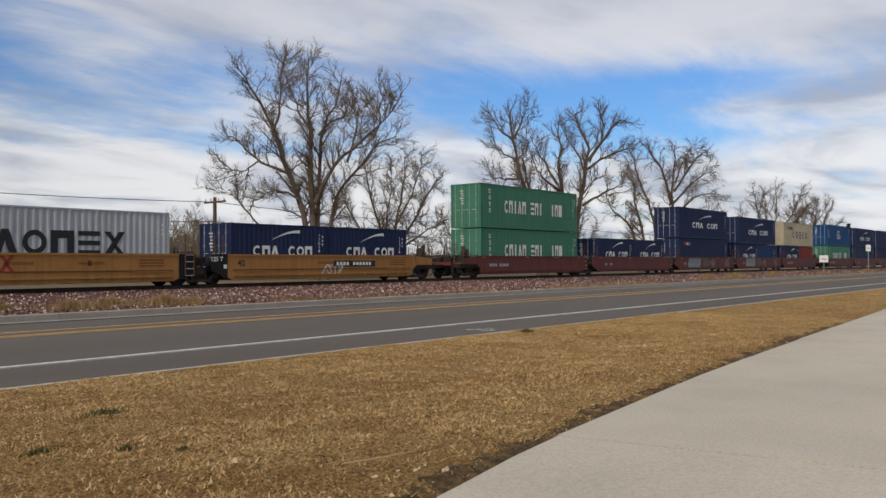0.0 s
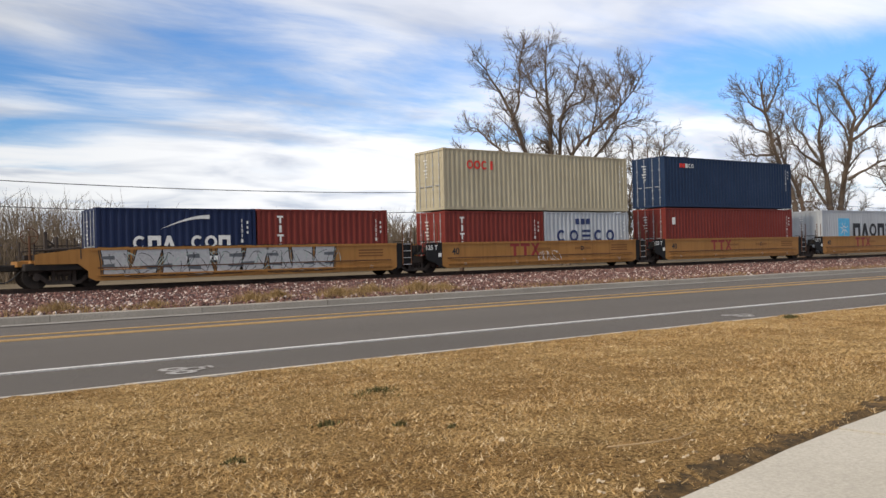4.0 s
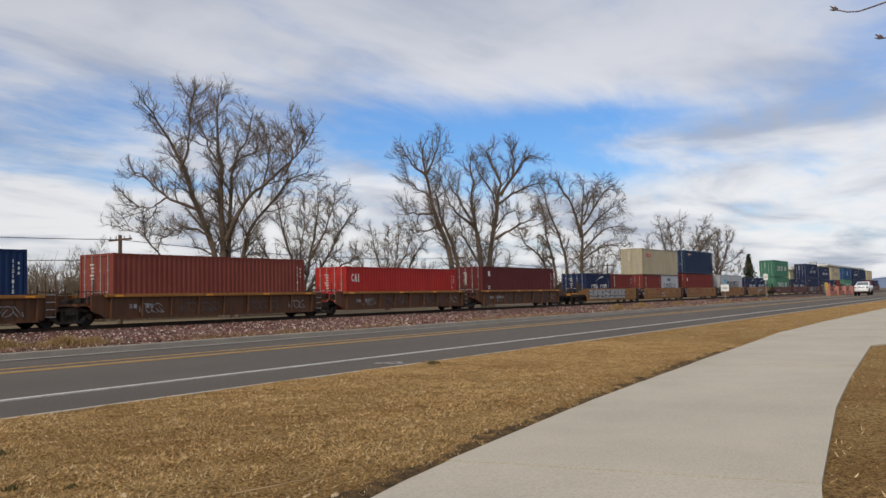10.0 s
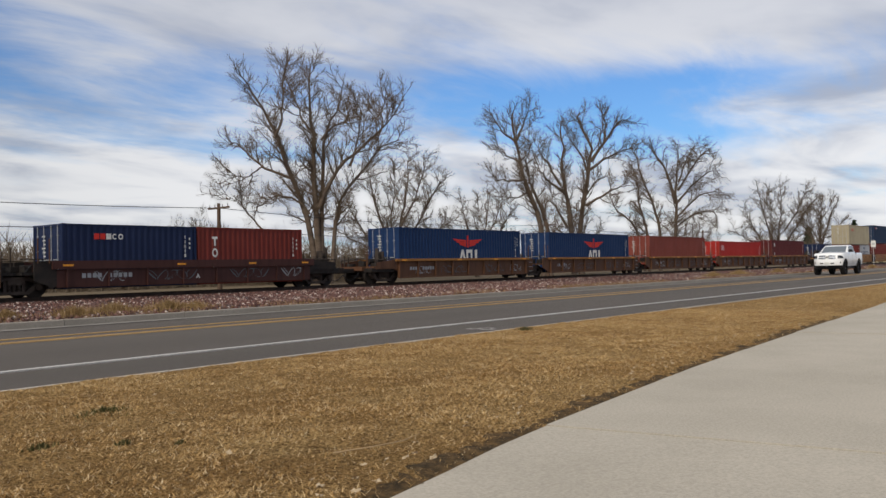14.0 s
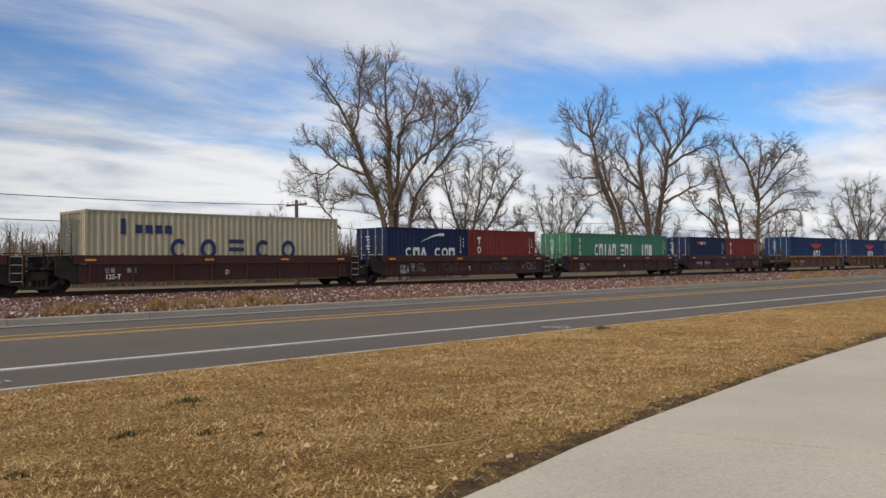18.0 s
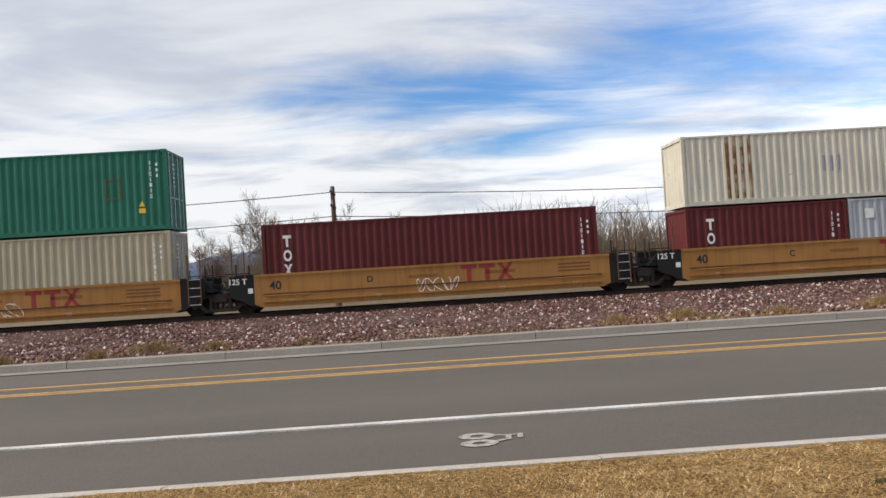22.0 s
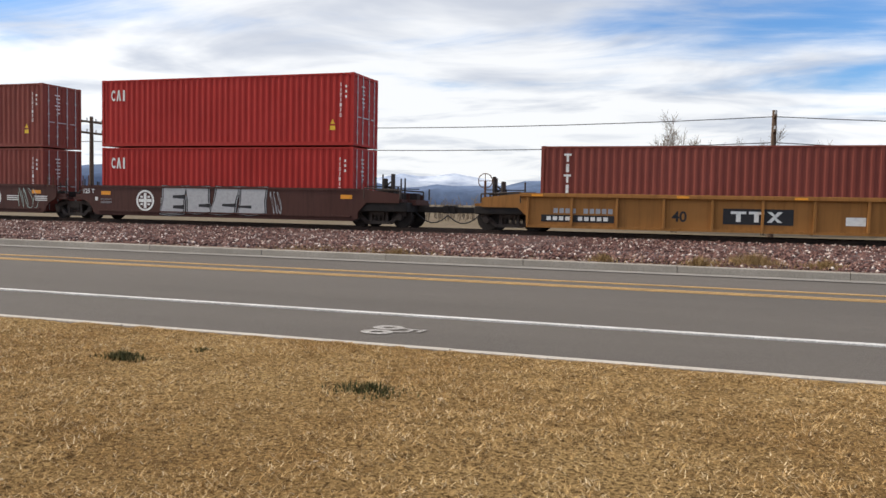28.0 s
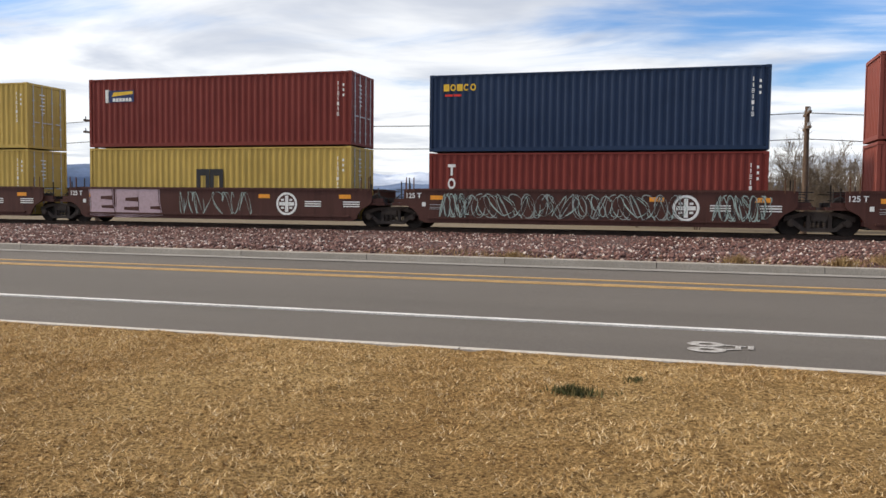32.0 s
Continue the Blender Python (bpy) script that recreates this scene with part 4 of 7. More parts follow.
        if is_end:
            bm = bmesh.new()
            rod(bm, (sg * (half + 0.5), -0.1, zt + 0.28), (sg * (half + 1.1), -0.1, zt + 0.28), 0.17, 12)
            part("air_tank", bm, M["grime"], ob, "dark air reservoir")
            for y0 in (-yo + 0.02, yo - 0.10):
                part("platform_rail", rods([((sg * (half + 0.25), y0, zt + 0.02), (sg * (half + 0.25), y0, zt + 0.42)), ((sg * (half + 0.25), y0, zt + 0.42), (sg * (end + 0.02), y0, zt + 0.34)),
                                            ((sg * (end + 0.02), y0, zt + 0.34), (sg * (end + 0.02), y0, zt + 0.02))], 0.03, 6), M["cast"], ob, "low dark handrail")
            gear = boxes([(sg * (half + 0.95), -1.25, zt, sg * (half + 1.05), -0.85, zt + 0.82), (sg * (half + 1.30), -1.2, zt, sg * (half + 1.40), -0.95, zt + 1.0),
                          (sg * (half + 0.80), -1.28, zt + 0.30, sg * (half + 1.50), -1.20, zt + 0.38), (sg * (half + 0.55), -1.3, zt, sg * (half + 0.90), -0.9, zt + 0.24)], 0.02)
            rod(gear, (sg * (half + 1.0), -1.05, zt + 0.55), (sg * (half + 1.55), -1.05, zt + 0.30), 0.04, 6)
            rod(gear, (sg * (half + 1.34), -1.1, zt + 0.74), (sg * (half + 0.70), -1.1, zt + 0.20), 0.03, 6)
            part("brake_lever_frame", gear, M["cast"], ob, "dark rusty brake rigging on the end platform")
            part("end_sill", boxes([(sg * (half - 0.05), -yo + 0.09, 0.62, sg * (end + 0.30), yo - 0.09, top - 0.52)], 0.03), M["grime"], ob, "dark steel sill over the bogie")
        else:
            for x in (0.3, 0.74) if style != "bnsf2" else (0.2, 0.5):
                part("grab_post", rods([((sg * (half + x), -yo - 0.05, 0.42 if sg > 0 and style != "bnsf2" else top - 0.1), (sg * (half + x), -yo - 0.05, top + (0.85 if style != "bnsf2" else 0.42)))], 0.022, 6), M["rib"], ob, "rusty upright grab post")
            if sg > 0 and style != "bnsf2":
                for z in (0.45, 0.75, 1.05, 1.35):
                    part("ladder_rung", rods([((half + 0.3, -yo - 0.05, z), (half + 0.74, -yo - 0.05, z))], 0.016, 6), M["greyp"], ob)
            hose = Wood()
            hose.tube([(sg * (half + 0.5 + 0.09 * i), -yo + 0.2, zt + 0.12 + 0.22 * math.sin(i * 0.55)) for i in range(9)], [0.02] * 9, 6)
            part("brake_hose", hose.mesh("brake_hose", M["blackp"]), None, ob)
        if is_end:
            more = reach_l if sg < 0 else reach_r
            cp = boxes([(sg * (end + 0.2), -0.13, 0.62, sg * (end + 0.95 + more), 0.13, 0.86), (sg * (end + 0.86 + more), -0.22, 0.60, sg * (end + 1.12 + more), 0.18, 0.92)], 0.03)
            part("coupler", cp, M["grime"], ob, "rusty knuckle coupler")
            hose = Wood()
            hose.tube([(sg * (end + 0.30 + (0.82 + more) * i / 8), -0.35, 0.62 - 0.40 * math.sin(i / 8 * 2.9)) for i in range(9)], [0.024] * 9, 6)
            part("air_hose", hose.mesh("air_hose", M["blackp"]), None, ob, "black rubber air hose")
            if sg < 0:
                wheel = bmesh.new()
                bmesh.ops.create_circle(wheel, segments=20, radius=0.28, matrix=Matrix.Translation((sg * (end + 0.05), -0.75, top + 0.45)) @ Euler((math.pi / 2, 0, 0)).to_matrix().to_4x4())
                ring = list(wheel.verts)
                c = Vector((sg * (end + 0.05), -0.75, top + 0.45))
                pts = [v.co.copy() for v in ring]
                wheel.clear()
                for i in range(20):
                    rod(wheel, pts[i], pts[(i + 1) % 20], 0.018, 5)
                for i in range(0, 20, 5):
                    rod(wheel, c, pts[i], 0.014, 5)
                rod(wheel, c, (c.x, c.y, top - 0.5), 0.045, 6)
                part("hand_brake", wheel, M["rib"], ob, "rusty hand-brake wheel on its post")
            bogie(ob, sg * (half + 0.75))
    if not left_end:
        bogie(ob, -gap_l / 2)
    # markings
    y = -yo - 0.006
    if style == "ttx":
        y = -yo - 0.004
        flip = s > -100
        if not (left_end or right_end):
            part("wagon_emblem", marking("ttx", -2.4 if flip else 1.0, 0.70, 0.58, 0.60, 0.08, y), M["ttxred"], ob, "dark red block emblem")
        part("length_number", letters("40", 0.42, -half + 0.55, y, 0.84), M["blackp"], ob, "black number")
        if code and len(code) == 1:
            part("unit_letter", letters(code, 0.30, 2.3 if flip else -2.4, y, 0.90), M["blackp"], ob, "black letter")
        if left_end or right_end:
            x = -3.5 if left_end else 0.2
            part("number_board", boxes([(x, y - 0.004, 0.78, x + 3.1, y + 0.003, 1.10)]), M["blackp"], ob, "black number board")
            part("number_bar", marking("bbbb bbbbbb", x + 0.2, 0.86, 0.17, 0.17, 0.07, y - 0.008), M["whitep"], ob, "white bars of a wagon number")
        bm = marking("s s", -0.9, 0.95, 1.1, 0.10, 0.3, y) + marking("s", half - 1.9, 0.85, 1.2, 0.3, 0, y)
        part("small_lettering", bm, M["rustp"], ob, "small brown lettering in bars")
        for x in (-half + 1.2, -2.1, 2.4, half - 1.4):
            part("tie_down", boxes([(x, -yo - 0.05, 0.36, x + 0.18, -yo - 0.004, 0.45)], 0.01), M["galv"], ob)
        part("step_rail", [rods([((x, -yo - 0.09, 0.62), (x + 1.6, -yo - 0.09, 0.62))], 0.018, 6) for x in (-half + 0.4, half - 2.1)], cm, ob)
        part("rub_strip", boxes([(-half + 0.3, -yo - 0.028, 0.66, half - 0.3, -yo - 0.003, 0.70)]), M["rib"], ob, "rusty rubbing strip")
        if not left_end:
            part("clearance_number", letters("125 T", 0.28, -half - 0.92, -yo - 0.003, 1.08), M["whitep"], ob, "white number on the black end")
            part("data_panel", boxes([(-half - 0.22, -yo - 0.01, 0.74, -half - 0.05, -yo + 0.001, 0.92)]), M["whitep"], ob, "small white data panel")
    elif style == "bnsf2":
        ring = bmesh.new()
        bx = 3.4 if code != "L" else -3.65
        for i in range(28):
            p, q = i / 28 * 2 * math.pi, (i + 1) / 28 * 2 * math.pi
            f = lambda g, k: (bx + k * math.cos(g), y, 0.88 + k * math.sin(g))
            ring.faces.new([ring.verts.new(c) for c in (f(p, 0.37), f(p, 0.46), f(q, 0.46), f(q, 0.37))])
        for x0, z0, x1, z1 in ((-0.07, -0.33, 0.07, 0.33), (-0.33, -0.07, -0.075, 0.07), (0.075, -0.07, 0.33, 0.07), (-0.25, 0.12, -0.12, 0.2), (0.12, 0.12, 0.25, 0.2), (-0.25, -0.2, -0.12, -0.12), (0.12, -0.2, 0.25, -0.12)):
            ring.faces.new([ring.verts.new((bx + u, y, 0.88 + v)) for u, v in ((x0, z0), (x1, z0), (x1, z1), (x0, z1))])
        part("round_emblem", ring, M["whitep"], ob, "round white emblem with a cross")
        bm = marking("s s", bx + 0.8, 0.78, 0.7, 0.22, 0.12, y)
        part("small_lettering", bm, M["whitep"], ob, "small white lettering in bars")
        if not left_end:
            part("clearance_number", letters("125 T", 0.27, -half - 0.56, -yo - 0.003, 1.16), M["whitep"], ob, "white number on the wagon's end")
            part("data_panel", boxes([(-half + 0.12, y - 0.004, 0.84, -half + 0.26, y + 0.002, 1.0)]), M["whitep"], ob, "small white data panel")
            part("data_panel", [boxes([(-half + 0.42, y - 0.004, z0, -half + 1.0, y + 0.002, z0 + 0.02)]) for z0 in (0.74, 0.80, 0.90)], M["greyp"], ob, "small outlined lettering panel")
        for x in (-half + 0.45, half - 0.75, bx - 1.25 if bx > 0 else bx + 1.6):
            part("reflector", boxes([(x, y - 0.004, 1.10, x + 0.5, y + 0.002, 1.26)]), M["orangep"], ob, "amber reflective strip")
    else:
        for x in ((-half + 0.2, -1.2, 2.6, half - 0.6) if style != "rib53" else (-half + 0.3, half - 0.9)):
            zz = top - 0.22 if style == "bnsf" else top - 0.12
            yy = -yo - 0.095 if style == "bnsf" else (-yo - 0.145 if style in ("rib", "rib53", "ttxrib") else y)
            part("reflector", boxes([(x, yy - 0.004, zz, x + 0.42, yy + 0.002, zz + 0.08)]), M["orangep"], ob, "amber reflective strip")
        bm = marking("bbbb bbbbb" if right_end or left_end else "sb  bs", -half + 1.0, 0.72, 0.16, 0.18, 0.06, y)
        part("small_lettering", bm, M["greyp"], ob, "faded lettering in bars")
        if style == "ttxrib":
            part("number_board", boxes([(-half + 0.55, y - 0.004, 0.40, -half + 3.2, y + 0.002, 0.66)]), M["blackp"], ob, "black number board")
            part("number_bar", marking("bbbb bbbbb", -half + 0.75, 0.46, 0.16, 0.14, 0.07, y - 0.008), M["whitep"], ob, "white bars of a wagon number")
            part("emblem_board", boxes([(0.35, y - 0.004, 0.46, 2.6, y + 0.002, 1.0)]), M["blackp"], ob, "black emblem board")
            part("wagon_emblem", marking("ttx", 0.6, 0.55, 0.5, 0.36, 0.08, y - 0.008), M["whitep"], ob, "white block emblem")
            part("length_number", letters("40", 0.5, -1.35, y, 0.52), M["blackp"], ob, "black number")
            part("data_panel", boxes([(4.2, y - 0.004, 0.5, 4.8, y + 0.002, 0.78)]), M["whitep"], ob)
        if style == "bnsf" and not (left_end or right_end):
            part("clearance_number", letters("125-T", 0.26, -half + 1.0, y, 0.48), M["whitep"], ob, "white number")
        if code and len(code) == 1 and code != "L":
            part("unit_letter", letters(code, 0.26, -0.2, y, 0.60), M["whitep"], ob, "white letter")
        if style == "rib53":
            part("wagon_emblem", marking("ttx", 3.3, 0.78, 0.42, 0.28, 0.06, y), M["greyp"], ob, "faded block emblem")
    if seed:
        zb, kind = low + 0.2, min(seed % 10, 7)
        if kind == 5:
            bubbles_sprayed(ob, seed, -4.3, 2.6, 4, zb, top - 0.02, y, "silverd", "greeng", "greyd")
            for x0, x1, z0, z1 in ((-0.95, 0.55, zb + 0.05, top - 0.02), (0.5, 1.45, zb + 0.2, top - 0.35)):
                part("graffiti", sheet([(x0, z0), (x1, z0 + 0.12), (x1 + 0.25, z0 + 0.3), (x1 - 0.2, z1), (x0 + 0.12, z1 - 0.03)], y - 0.002 - 0.001 * (x0 > 0)), M["smear"], ob, "wiped pale smear of spray paint")
        elif kind == 1:
            blocks_sprayed(ob, seed, -half + 0.5, 9.4, 9, zb, top - 0.04, y, "silverg", "blackp", "greyd", "ttx")
        elif kind == 2:
            blocks_sprayed(ob, seed, -2.75, 5.1, 4, zb - 0.02, top - 0.04, y, "silverg", "blackp", "blackp", "silverg")
        elif kind == 3:
            blocks_sprayed(ob, seed, -5.8, 3.5, 3, zb - 0.02, top - 0.08, y, "pinkg", "pinkg", "bnsf2", "bnsf2")
        loops = {1: [(-5.8, 9.2, "sprayg", 18)], 2: [(2.5, 0.5, "greyp", 3)], 3: [(-1.5, 0.8, "greeng", 4), (-0.8, 2.6, "greeng", 6)], 4: [(-5.6, 1.0, "greeng", 5), (-4.8, 5.2, "sprayg", 11), (0.2, 3.0, "sprayg", 7), (4.3, 1.7, "greeng", 7)],
                 5: [(1.3, 0.8, "greeng", 3), (4.9, 1.1, "greeng", 4)], 6: [(-0.6, 1.5, "whitep", 5)],
                 7: [(-4.9, 1.3, "greyp", 4), (-2.6, 2.4, "greyd", 5), (1.6, 2.2, "greyd", 5), (4.6, 1.2, "greyp", 3)]}.get(kind, [])
        for x, w, mm, n in loops:
            part("graffiti", scrawl(seed, x, zb, w, (top - zb) * (0.5 if kind in (6, 7) else 0.85), y - 0.006, n, 0.022 if kind == 4 else 0.017), M[mm], ob, "sprayed loops and strokes")
            if kind in (1, 4):
                part("graffiti", scrawl(seed + 5, x + 0.2, zb + 0.1, w, (top - zb) * 0.7, y - 0.009, n, 0.016), M["greeng"], ob, "thin pale sprayed strokes")
                part("graffiti", scrawl(seed + 9, x + 0.1, zb, w, (top - zb) * 0.8, y - 0.012, n, 0.012), M["blackp"], ob, "thin dark sprayed strokes")
    return ob

# ---------------------------------------------------------------- what the train carries
NEAR = -W / 2 + 0.0045  # just proud of the ridges


def sign(brand, length, height):
    """Plain shapes in the colours and places of a line's name. Returns rows for container()."""
    hl, y, rows = length / 2, NEAR, []
    def add(bm, mat, lab):
        rows.append(("marking", bm, mat, lab))
    if brand == "swoosh":  # white arc over a row of letters
        k = 1.0 if length < 7 else 1.7
        add(marking("a", -0.75 * k - (0.2 if length > 7 else 0), 1.78, 1.9 * k, 0.55, 0, y), "whitep", "white curved swoosh")
        add(marking("cnv con", -1.75 * k, 1.02, 0.48 * k, 0.52, 0.06 * k, y), "whitep", "white name in plain shapes")
    elif brand == "grey_star":
        add(boxes([(-4.15, y - 0.003, 0.95, -2.75, y + 0.001, 2.35)]), "cyanp", "sky-blue square panel")
        star = bmesh.new()
        for i in range(7):
            a = i * 2 * math.pi / 7 + 0.3
            star.faces.new([star.verts.new((-3.45 + r * math.cos(a + d), y - 0.006, 1.65 + r * math.sin(a + d))) for r, d in ((0.10, -0.4), (0.60, 0), (0.10, 0.4))])
        add(star, "whitep", "white seven-pointed star")
        add(marking("nvonsx", -2.3, 1.05, 0.92, 0.95, 0.16, y), "blackp", "black name in plain shapes")
    elif brand == "red_rings":
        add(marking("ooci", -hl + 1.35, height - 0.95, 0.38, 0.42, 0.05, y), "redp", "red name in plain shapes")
    elif brand == "navy_row":
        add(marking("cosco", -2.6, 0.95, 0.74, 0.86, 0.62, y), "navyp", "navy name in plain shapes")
        add(marking("bbbb", -4.1, 2.0, 0.3, 0.34, 0.12, y), "navyp", "navy small signs in plain shapes")
        add(marking("i", -4.85, 1.95, 0.5, 0.62, 0, y), "navyp", "navy slim sign")
    elif brand == "navy_row_20":
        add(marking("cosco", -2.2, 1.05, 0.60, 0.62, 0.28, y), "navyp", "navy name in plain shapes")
        add(marking("bbb", -0.9, 1.95, 0.28, 0.30, 0.1, y), "navyp", "navy small signs in plain shapes")
    elif brand == "white_row":
        add(marking("cnivn snippinb", -3.4, 1.05, 0.44, 0.85, 0.09, y), "whitep", "white name in plain shapes")
        add(marking("ssss", -hl + 0.9, height - 0.62, 0.22, 0.26, 0.16, y, True), "whitep", "white small signs in plain shapes")
    elif brand == "down_six":
        add(marking("titiot", -hl + 0.85, height - 0.58, 0.27, 0.30, 0.08, y, True), "whitep", "white name set downwards in plain shapes")
    elif brand == "down_three":
        add(marking("tox", -hl + 0.75, height - 0.85, 0.30, 0.42, 0.10, y, True), "whitep", "white name set downwards in plain shapes")
    elif brand == "slant_three":
        add(marking("cvi", -hl + 0.5, height - 0.92, 0.25, 0.48, 0.02, y), "whitep", "white name in plain shapes")
    elif brand == "wings":
        bm = bmesh.new()
        for sx in (-1, 1):
            for k in range(3):
                z, x1 = 2.18 - 0.14 * k, 1.35 - 0.3 * k
                bm.faces.new([bm.verts.new(c) for c in ((sx * 0.16 + 0.3, y, z - 0.1), (sx * x1 + 0.3, y, z), (sx * (x1 + 0.12) + 0.3, y, z + 0.11), (sx * 0.16 + 0.3, y, z + 0.03))])
        glyph(bm, "i", 0.1, 1.75, 0.4, 0.75, y)
        add(bm, "redp", "red winged emblem")
        add(marking("vni", -0.55, 1.0, 0.62, 0.62, 0.06, y), "whitep", "white name in plain shapes")
    elif brand == "flag":
        add(boxes([(-hl + 0.98, y - 0.003, height - 1.0, -hl + 2.25, y + 0.001, height - 0.5)]), "navyp", "navy sign panel")
        bm = bmesh.new()
        bm.faces.new([bm.verts.new((-hl + x, y - 0.006, height - z)) for x, z in ((1.15, 0.76), (2.2, 0.66), (2.2, 0.54), (1.25, 0.58))])
        add(bm, "yellowp", "yellow beam shape")
        add(marking("bbbbbb", -hl + 1.2, height - 0.97, 0.13, 0.14, 0.03, y - 0.006), "whitep", "white name in plain shapes")
        add(marking("i", -hl + 0.68, height - 1.02, 0.5, 0.55, 0, y - 0.003), "whitep", "white tower shape")
    elif brand == "yellow_name":
        add(marking("bobco", -hl + 0.55, height - 0.62, 0.22, 0.26, 0.04, y), "yellowp", "yellow name in plain shapes")
        add(marking("bb", -hl + 0.6, height - 0.82, 0.30, 0.08, 0.04, y), "redp", "small red bars")
    elif brand == "white_name":
        add(marking("bobco", -hl + 1.3, height - 0.62, 0.22, 0.24, 0.04, y), "whitep", "white name in plain shapes")
        add(marking("bb", -hl + 1.3, height - 0.62, 0.22, 0.24, 0.04, y - 0.004), "redp", "small red signs")
    elif brand == "down_panel":
        add(boxes([(-hl + 0.72, y - 0.003, 0.35, -hl + 1.28, y + 0.001, height - 0.35)]), "whitep", "white upright panel")
        add(marking("bonb vonb", -hl + 0.85, height - 0.72, 0.30, 0.19, 0.045, y - 0.006, True), "blackp", "dark name set downwards in plain shapes")
        bm = bmesh.new()
        for x0, z0, x1, z1 in ((3.9, 1.15, 4.45, 1.19), (3.9, 1.85, 4.45, 1.89), (3.9, 1.19, 3.94, 1.85), (4.41, 1.19, 4.45, 1.85)):
            bm.faces.new([bm.verts.new((u, y, v)) for u, v in ((x0, z0), (x1, z0), (x1, z1), (x0, z1))])
        add(bm, "rustp", "thin square outline of worn paint")
    elif brand == "globe":
        bm = bmesh.new()
        for k, h in ((0.85, 0.55), (0.5, 0.5)):
            n = 14
            for i in range(n):
                p, q = math.pi * i / n, math.pi * (i + 1) / n
                f = lambda g, e: (-0.2 + (k + e) * math.cos(g), y, 1.55 + (h + e) * math.sin(g))
                bm.faces.new([bm.verts.new(c) for c in (f(p, -0.035), f(p, 0.035), f(q, 0.035), f(q, -0.035))])
        add(bm, "whitep", "white half-globe arcs")
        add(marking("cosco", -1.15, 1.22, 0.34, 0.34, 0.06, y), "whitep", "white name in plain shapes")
        add(marking("bbbbbbbb", -1.1, 0.98, 0.19, 0.16, 0.05, y), "whitep", "white small name in plain shapes")
        add(marking("bbbb", -hl + 0.55, height - 1.0, 0.2, 0.2, 0.08, y, True), "whitep", "white small signs")
    elif brand == "square_f":
        add(boxes([(-hl + 0.55, y - 0.003, height - 0.95, -hl + 0.82, y + 0.001, height - 0.55)]), "whitep", "small white square sign")
    elif brand == "dark_m":
        add(marking("nn", -0.85, 1.15, 0.62, 0.85, 0.02, y), "blackp", "dark letter-like block emblem")
        add(marking("oo", -0.9, 0.86, 0.6, 0.24, 0.12, y), "blackp", "dark wave shapes")
    elif brand == "two_white":
        add(marking("bs", -hl + 0.85, height - 0.75, 0.30, 0.38, 0.75, y, True), "whitep", "white small signs in plain shapes")
    elif brand == "rust_patch":
        n = round((length - 0.22) / 0.278)
        pitch = (length - 0.22) / n  # of the ridges
        def patch(first, last, z0, z1):
            return wave(-hl + 0.11 + pitch * first, -hl + 0.11 + pitch * last, z0, z1, -W / 2 + 0.045, -1, pitch)
        add(patch(5, 9, 0.22, height - 0.10), "rustpatch", "broad rust patch on the corrugations")
        add(patch(18, 21, 1.05, 1.62), "greyp", "patch of grey overpaint")
    elif brand == "black_small":
        add(marking("bbbbbb bbbb", -1.6, 1.9, 0.20, 0.22, 0.06, y), "blackp", "black name in plain shapes")
        add(boxes([(-hl + 0.6, y - 0.003, 1.85, -hl + 0.95, y + 0.001, 2.2)]), "whitep", "white square panel")
    return rows


def load(s, tiers, doors_left=True):
    """Containers of one well, from the bottom up. A tier is one forty-foot or two twenty-foot boxes."""
    z = FLOOR
    for tier in tiers:
        h = tier[0][1]
        for k, (size, height, colour, *brands) in enumerate(tier):
            x = 0 if size == L40 else (-L20 / 2 - 0.038 if k == 0 else L20 / 2 + 0.038)
            rows = [r for b in brands for r in sign(b, size, height)]
            ob = container(size, height, colour, pose(s + L40 / 2 + x, TRACK_Y, RAIL_Z + z), rows, doors_left)
            MOVING.append(ob)
        z += h + 0.055


def one(h, colour, *b):
    return [(L40, h, colour, *b)]


def pair(a, b):
    return [(L20, STD, *a), (L20, STD, *b)]


